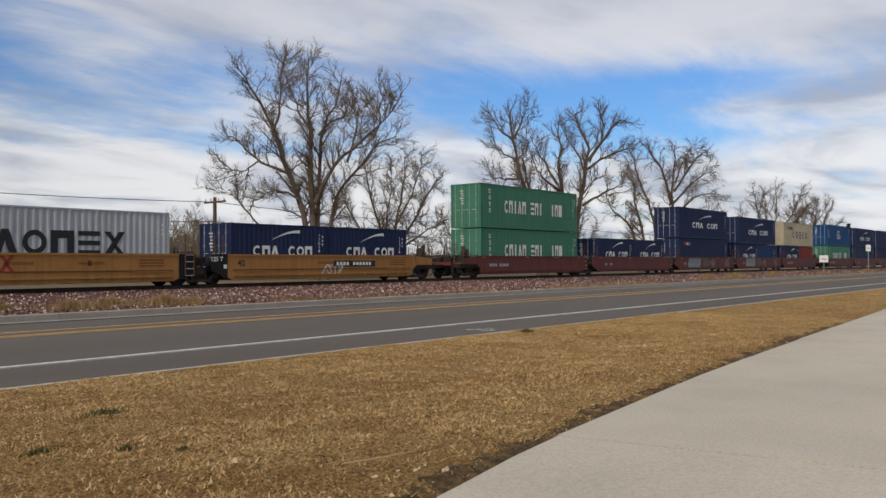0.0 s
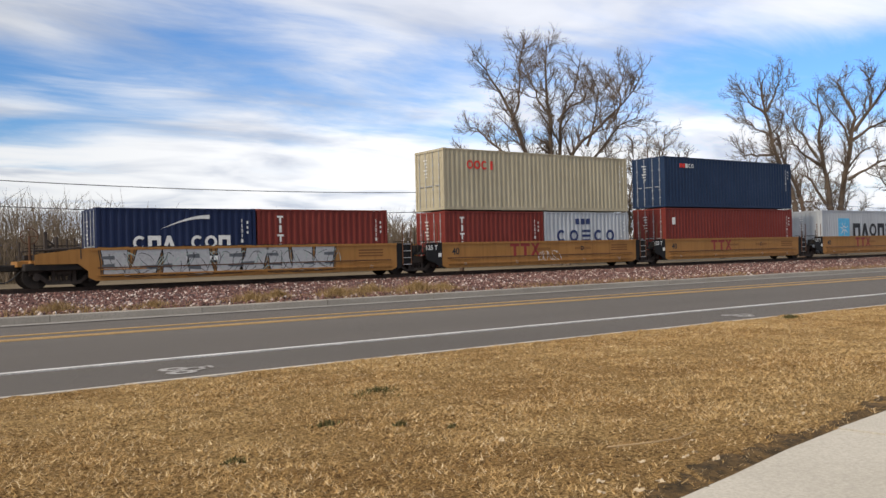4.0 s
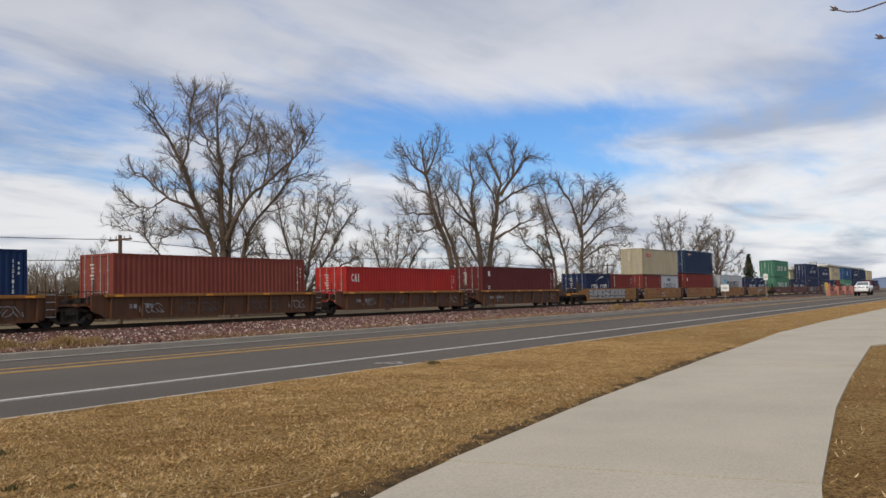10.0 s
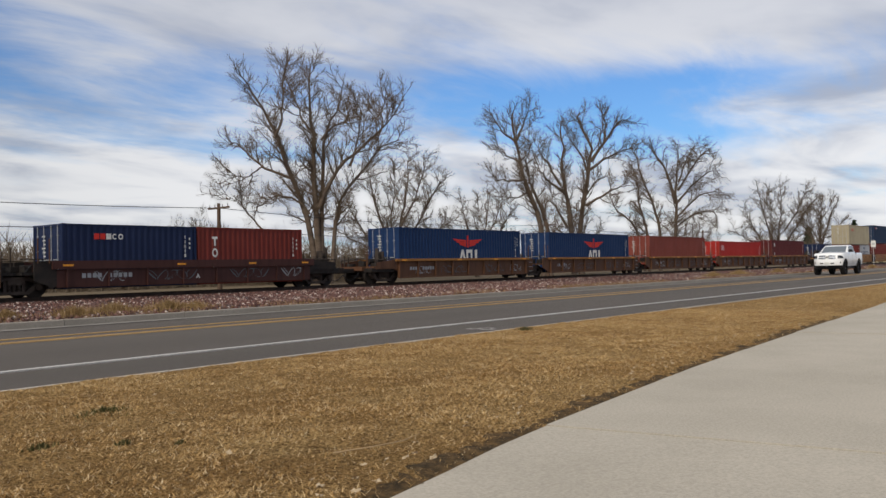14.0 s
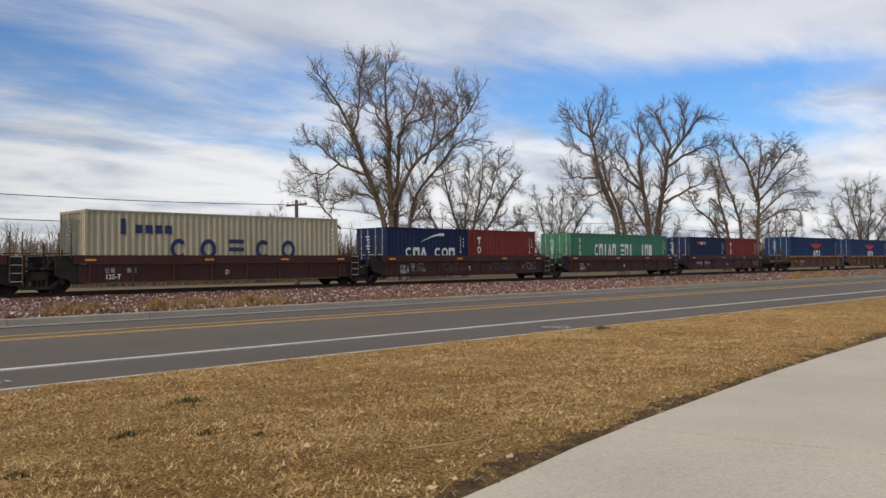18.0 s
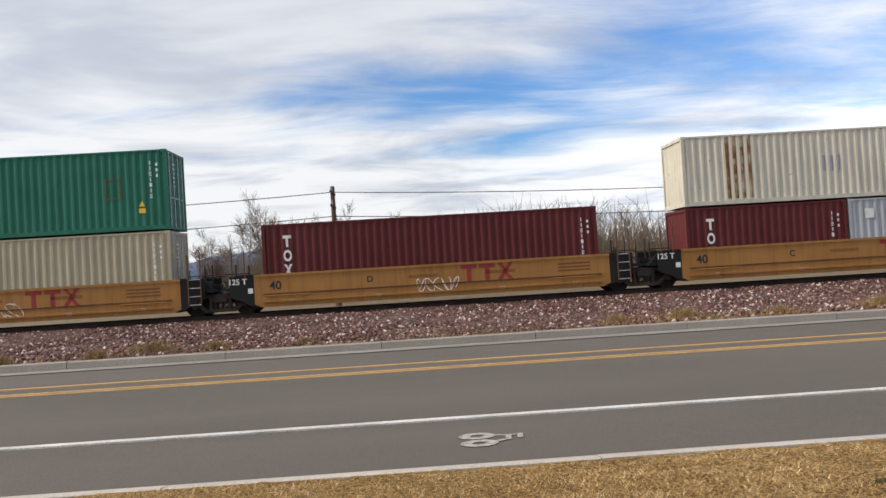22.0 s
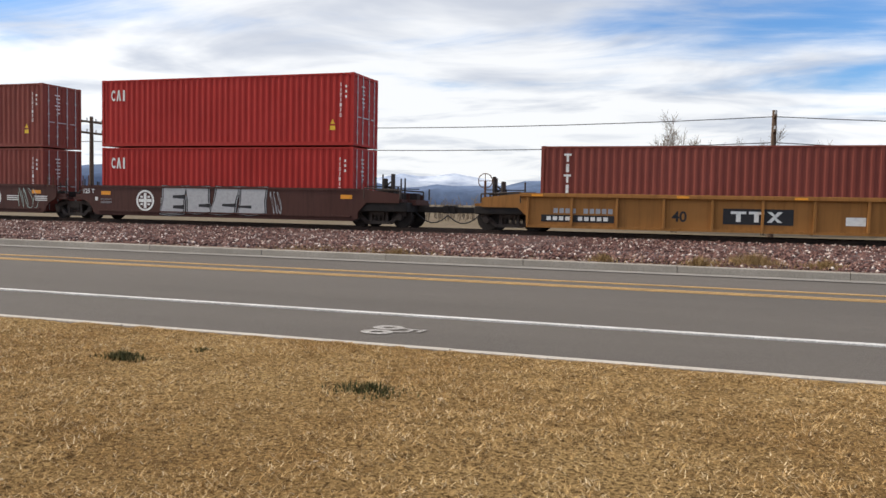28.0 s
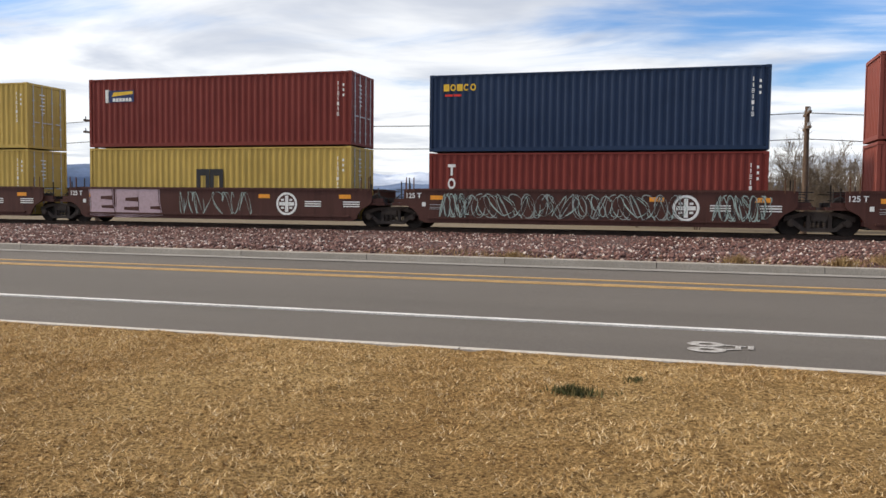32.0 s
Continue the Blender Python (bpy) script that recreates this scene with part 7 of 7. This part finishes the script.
    n = Vector((-0.48, 0, 0.877)) * 0.012
    a = [sh.verts.new(Vector(p) + n) for p in q]
    c = [sh.verts.new(Vector(p) - n) for p in q]
    sh.faces.new(a)
    sh.faces.new(c[::-1])
    for i in range(4):
        sh.faces.new((a[i], a[(i + 1) % 4], c[(i + 1) % 4], c[i]))
    part("windscreen", done(sh), shield, ob, "grey reflecting windscreen")
    part("number_plate", boxes([(-2.755, -0.16, 0.76, -2.70, 0.16, 0.90)], 0.005), M["whitep"], ob, "pale blank number plate")
    part("badge", boxes([(-2.735, -0.045, 1.18, -2.63, 0.045, 1.30)], 0.02), black, ob, "dark oval badge")
    part("roof_aerial", boxes([(-0.05, -0.03, 2.075, 0.10, 0.03, 2.13)], 0.015), black, ob, "black roof fin")
    part("underbody", boxes([(-2.45, -0.80, 0.40, 2.70, 0.80, 0.66)], 0.05), black, ob, "dark underbody")
    part("wheel_well", boxes([(-AX - 0.54, -0.9, 0.5, -AX + 0.54, 0.9, 1.12), (AX - 0.54, -0.9, 0.5, AX + 0.54, 0.9, 1.12)]), black, ob, "black wheel wells")
    for x in (-AX, AX):
        for sg in (-1, 1):
            t = bmesh.new()
            w0, w1 = sg * 0.70, sg * 1.0
            prof = [(0.27, w0), (0.43, w0), (R, w0 + sg * 0.04), (R, w1 - sg * 0.04), (0.43, w1), (0.27, w1 - sg * 0.02)]
            rings = []
            for i in range(32):
                a = i / 32 * 2 * math.pi
                rings.append([t.verts.new((r * math.cos(a), y, r * math.sin(a))) for r, y in prof])
            for i in range(32):
                p, q = rings[i], rings[(i + 1) % 32]
                for k in range(len(prof)):
                    m = (k + 1) % len(prof)
                    t.faces.new((p[k], q[k], q[m], p[m]))
            wheel = part("wheel", done(t), rubber, ob, "black off-road tyre", at=pose(x, 0, R), smooth=False)
            rim = bmesh.new()
            rod(rim, (0, sg * 0.78, 0), (0, sg * 0.86, 0), 0.285, 24)
            for k in range(8):
                a = k * math.pi / 4
                rod(rim, (0.05 * math.cos(a), sg * 0.90, 0.05 * math.sin(a)), (0.27 * math.cos(a), sg * 0.93, 0.27 * math.sin(a)), 0.03, 6)
            rod(rim, (0, sg * 0.85, 0), (0, sg * 0.94, 0), 0.08, 12)
            part("rim", rim, black, wheel, "matt black alloy rim")
            for k in range(8):
                a = k * math.pi / 4 + 0.2
                part("rim_bolt", rods([((0.23 * math.cos(a), sg * 0.93, 0.23 * math.sin(a)), (0.23 * math.cos(a), sg * 0.965, 0.23 * math.sin(a)))], 0.013, 6), chrome, wheel, "small bright bolt")
            TRUCK.setdefault("wheels", []).append((wheel, x))
    ob.matrix_basis = pose(11.79, 15.95, 0.01)
    TRUCK["body"] = ob


pickup()

# ---------------------------------------------------------------- beside the road, far along it


def far_building():
    tan = surface("cream_rendered_wall", (0.50, 0.46, 0.30), (0.56, 0.52, 0.36), 0.3, fine=4, rough=0.9, bump=0.1)
    roofm = plain("pale_metal_roof", (0.62, 0.62, 0.60), 0.5)
    ob = thing("warehouse", "long cream rendered warehouse with a pale flat roof", "building", pose(0, 0, G))
    part("wall", boxes([(276, 52, 0, 330, 60, 7.4), (330.2, 50, 0, 430, 62, 9.6)]), tan, ob)
    part("roof", boxes([(275, 51, 7.404, 329.4, 61, 7.9), (329.5, 49.4, 9.604, 431, 63, 10.1)]), roofm, ob, "pale metal roof edge")
    me = mesh_of("pilaster", boxes([(-0.5, -0.35, 0, 0.5, -0.005, 7.3)]), plain("grey_brown_pilaster", (0.22, 0.19, 0.15), 0.8))
    for k in range(4):
        part("pilaster", me, None, ob, at=pose(282 + 14 * k, 52, 0))
    unit = mesh_of("rooftop_unit", boxes([(-1.6, -1.2, 0, 1.6, 1.2, 1.5)], 0.08), M["greyp"])
    for x, y, z in ((290, 57, 7.9), (312, 56, 7.9), (346, 57, 10.1), (372, 58, 10.1)):
        part("rooftop_unit", unit, None, ob, at=pose(x, y, z))
    # low red parapet by the road
    red = surface("faded_red_concrete", (0.36, 0.14, 0.11), (0.42, 0.19, 0.15), 0.8, fine=8, rough=0.9, bump=0.2)
    wall = thing("parapet", "low faded-red parapet wall with square posts", "parapet", pose(132, 19.4, 0.12))
    for k in range(6):
        part("panel", boxes([(7.5 * k + 0.62, -0.15, 0, 7.5 * k + 6.9, 0.15, 0.75)], 0.03), red, wall)
        part("rail", boxes([(7.5 * k + 0.62, -0.06, 1.1, 7.5 * k + 6.9, 0.06, 1.25)], 0.02), red, wall)
    for k in range(7):
        part("post", boxes([(7.5 * k, -0.3, 0, 7.5 * k + 0.6, 0.3, 1.75 if k == 0 else 1.4)], 0.04), red, wall)
    mark = thing("hazard_marker", "yellow and black striped hazard marker on a post", "road sign", pose(129.5, 19.2, 0.1))
    part("post", rods([((0, 0, 0), (0, 0, 1.2))], 0.04), M["galv"], mark)
    part("board", boxes([(-0.02, -0.2, 0.9, 0.02, 0.2, 1.9)], 0.005), M["yellowp"], mark)
    for k in range(4):
        part("stripe", boxes([(-0.026, -0.19, 0.98 + 0.23 * k, -0.0215, 0.19, 1.07 + 0.23 * k)]), M["blackp"], mark, "black stripe")
    for x, y, h, w, z, lab in ((86, 21.5, 1.6, 0.75, 1.15, "small white notice board on a short post"), (97.5, 20.2, 2.9, 0.45, 2.25, "small white sign on a tall thin post")):
        sg = thing("road_sign", lab, "road sign", pose(x, y, 0.1, 0, 0, -70))
        part("post", rods([((0, 0.03, 0), (0, 0.03, h))], 0.03), M["galv"], sg)
        part("board", boxes([(-w / 2, -0.012, z - 0.1, w / 2, 0.0, z + 0.55)], 0.004), M["whitep"], sg)
        part("sign_bar", boxes([(-w * 0.3, -0.018, z + 0.15, w * 0.3, -0.0125, z + 0.27)]), M["greyp"], sg, "grey bar of writing")


far_building()


def pine(x, y, h):
    r = np.random.RandomState(int(x))
    ob = thing("pine_tree", "dark evergreen pine with a ragged crown", "tree", pose(x, y, G))
    w = Wood()
    w.tube([(0, 0, 0), (0.1, 0, h * 0.5), (0, 0, h)], [0.3, 0.2, 0.03], 7)
    part("trunk", w.mesh("trunk", M["bark"]), None, ob)
    v, f = [], []
    for i in range(2600):
        z = h * (0.22 + 0.78 * r.rand() ** 0.8)
        rr = (h - z) * 0.36 * math.sqrt(r.rand()) * (0.75 + 0.35 * math.sin(z * 3.1 + i % 5)) + 0.1
        a = r.uniform(0, 6.28)
        p = np.array([rr * math.cos(a), rr * math.sin(a), z])
        d = r.normal(0, 0.32, (3, 3))
        v += [p + d[0], p + d[1], p + d[2]]
        f.append((3 * i, 3 * i + 1, 3 * i + 2))
    part("crown", mesh_raw("crown", v, f, M["pine"]), None, ob)


pine(352, 82, 15.5)
pine(300, 84, 12.0)

# ---------------------------------------------------------------- grass, weeds, leaves


def on_path(x, y):
    e = np.interp(x, [-30, -6, 2, 6, 7.3, 10.8, 13.8, 25, 33, 60, 120], [-3.2, 0.6, 1.75, 2.28, 2.55, 2.98, 3.25, 4.1, 4.25, 4.3, 4.2])
    return (y < e + 0.01) & (y > e - 2.05)


def blade_mesh(name, px, py, pz, length, width, lean, mat, r):
    n = len(px)
    a, b = r.uniform(0, 6.28, n), r.uniform(0, 6.28, n)
    tip = np.stack([px + length * np.sin(lean) * np.cos(a), py + length * np.sin(lean) * np.sin(a), pz + length * np.cos(lean)], -1)
    w = np.stack([np.cos(b), np.sin(b), 0 * b], -1) * width[:, None] / 2
    root = np.stack([px, py, pz - 0.004], -1)
    v = np.stack([root - w, root + w, tip], 1).reshape(-1, 3)
    return mesh_raw(name, v, np.arange(3 * n).reshape(-1, 3), mat)


def lumps(px, py):
    """Uneven growth: soft random mounds of three sizes, from 0 to 1."""
    total = np.zeros_like(px)
    for k, (cell, amount) in enumerate(((0.09, 0.34), (0.21, 0.36), (0.6, 0.30))):
        g = np.random.RandomState(60 + k).rand(1024, 256)
        u, v = (px + 20) / cell + 0.35 * np.sin(py * 3 / cell * 0.2), (py + 6) / cell
        i, j = np.floor(u).astype(int), np.floor(v).astype(int)
        fu, fv = u - i, v - j
        fu, fv = fu * fu * (3 - 2 * fu), fv * fv * (3 - 2 * fv)
        i0, i1, j0, j1 = i % 1024, (i + 1) % 1024, j % 256, (j + 1) % 256
        total += amount * ((g[i0, j0] * (1 - fu) + g[i1, j0] * fu) * (1 - fv) + (g[i0, j1] * (1 - fu) + g[i1, j1] * fu) * fv)
    return total


def lawn_level(y):
    return np.interp(y, [-22, 0.5, 4, KERB_NEAR], [0.02, 0.085, LAWN_Z, LAWN_Z + 0.01])


def path_fade(px, py):
    """The mat thins out at the footpath and at the kerb."""
    edge = np.interp(px, [-30, -6, 2, 6, 7.3, 10.8, 13.8, 25, 33, 60, 120], [-3.2, 0.6, 1.75, 2.28, 2.55, 2.98, 3.25, 4.1, 4.25, 4.3, 4.2])
    return np.clip((np.abs(py - edge + 1.02) - 1.0) / 0.22, 0, 1) * np.clip((KERB_NEAR - py) / 0.1 + 0.4, 0, 1)


def soil_fade(px, py):
    """Little grows on the strip of soil along the footpath."""
    edge = np.interp(px, [-30, -6, 2, 6, 7.3, 10.8, 13.8, 25, 33, 60, 120], [-3.2, 0.6, 1.75, 2.28, 2.55, 2.98, 3.25, 4.1, 4.25, 4.3, 4.2])
    return np.clip((py - edge - 0.08 - 0.14 * np.sin(px * 2.3) * np.sin(px * 5.1 + 1)) / 0.45, 0, 1)


def lawn_thatch():
    """Matted dead grass: a bumpy mat on the lawn, left out over the footpath."""
    xs, ys = np.arange(-17, 20.01, 0.042), np.arange(1.8, KERB_NEAR - 0.02, 0.042)
    gx, gy = np.meshgrid(xs, ys, indexing="ij")
    r = np.random.RandomState(4)
    gz = lawn_level(gy) + 0.002 + 0.045 * lumps(gx.ravel(), gy.ravel()).reshape(gx.shape) * path_fade(gx, gy) + r.uniform(-0.003, 0.003, gx.shape)
    v = np.stack([gx + r.uniform(-0.012, 0.012, gx.shape), gy, gz], -1).reshape(-1, 3)
    ny = len(ys)
    i, j = np.meshgrid(np.arange(len(xs) - 1), np.arange(ny - 1), indexing="ij")
    i, j = i.ravel(), j.ravel()
    keep = ~on_path(xs[i] + 0.02, ys[j] + 0.02) & (ys[j] < KERB_NEAR)
    i, j = i[keep], j[keep]
    q = i * ny + j
    f = np.concatenate([np.stack([q, q + ny, q + ny + 1], -1), np.stack([q, q + ny + 1, q + 1], -1)])
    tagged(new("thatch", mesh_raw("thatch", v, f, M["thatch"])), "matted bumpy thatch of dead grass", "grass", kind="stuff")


lawn_thatch()


def soil_strip():
    """Bare dark soil with an uneven edge along the footpath."""
    r = np.random.RandomState(12)
    bm = bmesh.new()
    prev = None
    for i in range(260):
        x = 1.0 + 0.07 * i
        w = 0.10 + 0.16 * (0.5 + 0.5 * math.sin(x * 2.3) * math.sin(x * 5.1 + 1)) + r.uniform(0, 0.10)
        e = walk_edge(x)
        cur = [bm.verts.new((x, e + u * w - 0.01, LAWN_Z + z + r.uniform(-0.004, 0.006))) for u, z in ((0, 0.002), (0.4, 0.012), (0.75, 0.014), (1, 0.002))]
        for j in range(3) if prev else ():
            bm.faces.new((prev[j], cur[j], cur[j + 1], prev[j + 1]))
        prev = cur
    tagged(new("bare_soil", mesh_of("bare_soil", bm, M["soil"])), "strip of bare dark soil beside the footpath", "soil", kind="stuff")


soil_strip()


def lawn_grass():
    r = np.random.RandomState(3)
    for n, x0, x1, y0, y1, l0, l1, w in ((1300000, -17, 20, 1.8, 7.32, 0.024, 0.055, 0.0056), (120000, 20, 70, 1.0, 7.32, 0.03, 0.055, 0.0095), (40000, -45, -17, 1.5, 7.36, 0.03, 0.07, 0.012), (30000, 5, 30, -3, 1.9, 0.03, 0.07, 0.010)):
        px, py = r.uniform(x0, x1, n), r.uniform(y0, y1, n)
        near = w < 0.009
        patch = np.clip((lumps(px, py) - 0.28) / 0.44, 0, 1)
        keep = ~on_path(px, py) & (r.rand(n) < 0.40 + 0.60 * patch) & (r.rand(n) < 0.42 + 0.58 * soil_fade(px, py))
        px, py, patch = px[keep], py[keep], patch[keep]
        k = len(px)
        z = lawn_level(py) + (0.045 * lumps(px, py) * path_fade(px, py) if near else 0)
        me = blade_mesh("grass", px, py, z, r.uniform(l0, l1, k) * (0.6 + 0.6 * patch) * np.clip((KERB_NEAR + 0.05 - py) / 0.25, 0.3, 1), w * r.uniform(0.6, 1.4, k), r.uniform(0.85, 1.5, k), M["blade"], r)
        tagged(new("grass", me), "short dry tan grass blades of the dormant lawn", "grass", kind="stuff")


lawn_grass()


def clump(name, x, y, radius, n, height, mat, label, category, z=LAWN_Z, width=0.012, seed=0):
    r = np.random.RandomState(seed + int(abs(x) * 100))
    a, d = r.uniform(0, 6.28, n), np.minimum(np.abs(r.normal(0, 0.55, n)), 1.3) * radius * (0.75 + 0.35 * np.sin(r.uniform(0, 6.28) + 3 * r.rand(n)))
    px, py = d * np.cos(a) * 1.35, d * np.sin(a) * 0.8
    hh = height * r.uniform(0.45, 1.0, n) * np.clip(1 - 0.45 * d / radius, 0.3, 1)
    me = blade_mesh(name, px, py, np.zeros(n), hh, width * r.uniform(0.6, 1.5, n), r.uniform(0.05, 0.75, n), M[mat], r)
    ob = tagged(new(name, me), label, category, kind="stuff")
    ob.matrix_basis = pose(x, y, z)
    return ob


for i, (x, y, s) in enumerate(WEEDS):
    clump("weed", x, y, 0.18 * s, int(280 * s), 0.062 * s ** 0.5, "weed", "low dark-green weed clump in the dry lawn", "plant", LAWN_Z + 0.03, 0.012, i)
for i, (x, y, s) in enumerate(TUFTS):
    clump("grass_tuft", x, y, 0.75 * s, int(1500 * s), 0.42 * s ** 0.5, "tuft", "tuft of tall straw-coloured dry grass by the kerb", "plant", 0.10, 0.014, 40 + i)


def verge_grass():
    r = np.random.RandomState(21)
    n = 26000
    px = np.where(r.rand(n) < 0.7, r.uniform(-30, 45, n), r.uniform(45, 140, n))
    py = 18.35 + np.abs(r.normal(0, 0.55, n))
    keep = np.sin(px * 0.9 + 1.2) + np.sin(px * 0.37) + r.normal(0, 0.5, n) + 0.03 * px > 0.35
    px, py = px[keep], py[keep]
    k = len(px)
    me = blade_mesh("verge_grass", px, py, np.full(k, 0.12), r.uniform(0.06, 0.22, k), r.uniform(0.008, 0.016, k), r.uniform(0.1, 0.9, k), M["tuft"], r)
    tagged(new("verge_grass", me), "sparse straw-coloured grass along the kerb", "grass", kind="stuff")


verge_grass()


def leaves():
    r = np.random.RandomState(77)
    me = []
    for k in range(4):
        bm = bmesh.new()
        n = 9
        c = bm.verts.new((0, 0, 0.008))
        ring = [bm.verts.new(((0.030 + 0.018 * math.cos(3 * i + k)) * math.cos(i * 6.283 / n) * 1.3, (0.026 + 0.014 * math.sin(2 * i + k)) * math.sin(i * 6.283 / n), 0.012 * math.sin(i * 2.1 + k))) for i in range(n)]
        for i in range(n):
            bm.faces.new((c, ring[i], ring[(i + 1) % n]))
        me.append(mesh_of("fallen_leaf", bm, M["leaf"]))
    for i in range(84):
        if i < 66:
            x = 3.6 + 14 * r.rand() ** 1.3
            y = walk_edge(x) + 0.05 + abs(r.normal(0, 0.28))
        else:
            x, y = r.uniform(-12, 14), r.uniform(2.8, 7.0)
        ob = tagged(new("fallen_leaf", me[i % 4]), "curled dry brown leaf lying on the lawn", "leaf", "fallen leaves")
        ob.matrix_basis = pose(x, y, LAWN_Z + 0.058, r.uniform(-25, 25), r.uniform(-25, 25), r.uniform(0, 360))
        k = r.uniform(0.3, 0.62)
        ob.scale = (k, k, k)
    for pts in (((6.2, 2.95), (6.38, 2.84), (6.6, 2.82), (6.85, 2.92)), ((3.45, 3.16), (3.60, 3.07), (3.74, 3.0))):
        w = Wood()
        w.tube([(x, y, LAWN_Z + 0.075 + 0.01 * math.sin(9 * x)) for x, y in pts], [0.0045, 0.004, 0.0035, 0.002][:len(pts)], 5)
        tagged(new("fallen_twig", w.mesh("fallen_twig", M["leaf"])), "thin pale fallen twig on the dry lawn", "twig")


leaves()


def young_tree():
    """A bare street tree behind the path, one long twig of which hangs over it."""
    ob = bare_tree("street_tree", 91, 5.2, UPRIGHT, 3, "young bare street tree beside the footpath", pose(10.5, -6.2, 0.05), 0.5, ("bark", "bark"), 0.012)
    w = Wood()
    base = np.array([10.5, -6.2, 0.05])
    run = [(10.5, -6.2, 2.4), (10.2, -4.0, 3.05), (9.6, -1.8, 3.15), (9.15, -0.5, 3.06), (9.02, 0.10, 2.935), (9.0, 0.19, 2.912), (9.0, 0.256, 2.902), (9.0, 0.32, 2.911), (9.0, 0.385, 2.939)]
    w.tube([np.array(p) - base for p in run], [0.03, 0.02, 0.013, 0.008, 0.0055, 0.005, 0.0045, 0.004, 0.004], 5)
    low = [(9.6, -1.8, 3.15), (9.3, -0.7, 2.82), (9.05, 0.13, 2.716)]
    w.tube([np.array(p) - base for p in low], [0.009, 0.006, 0.004], 5)
    for tip in ((9.0, 0.375, 2.936), (9.05, 0.13, 2.716)):
        for dy, dz in ((0.045, 0.035), (0.05, 0.012), (0.02, 0.03)):
            p = np.array(tip) - base
            w.tube([p, p + (0, dy * 0.5, dz * 0.4), p + (0, dy, dz)], [0.004, 0.009, 0.002], 4)
    part("long_twig", w.mesh("long_twig", M["bark"]), None, ob, "long thin budding twig")


young_tree()

# ---------------------------------------------------------------- what moves


def motions():
    for ob in MOVING:
        x, y, z = ob.location
        walk(ob, [(0.0, pose(x, y, z)), (32.0, pose(x + SPEED * 32.0, y, z))])
    truck = TRUCK["body"]
    x, y, z = truck.location  # at 17 s
    walk(truck, [(0.0, pose(x + 18.45 * 17, y, z)), (32.0, pose(x - 18.45 * 15, y, z))])
    for wheel, at in TRUCK["wheels"]:
        walk(wheel, [(i / 30, pose(at, 0, 0.46, 0, -(math.degrees(18.45 / 0.46 * i / 30) % 360), 0)) for i in range(961)])
    # one turning action for each place of a wheelset on its bogie, shared by all
    first = {}
    for ob, k in WHEELSETS:
        if k not in first:
            rows = [(i / 30, pose(k, 0, 0.42, 0, math.degrees(SPEED / 0.42 * i / 30) % 360, 0)) for i in range(961)]
            walk(ob, rows)
            first[k] = ob
        else:
            ob.rotation_mode = "QUATERNION"
            keys = ob.animation_data_create()
            keys.action = first[k].animation_data.action
            keys.action_slot = first[k].animation_data.action_slot


motions()
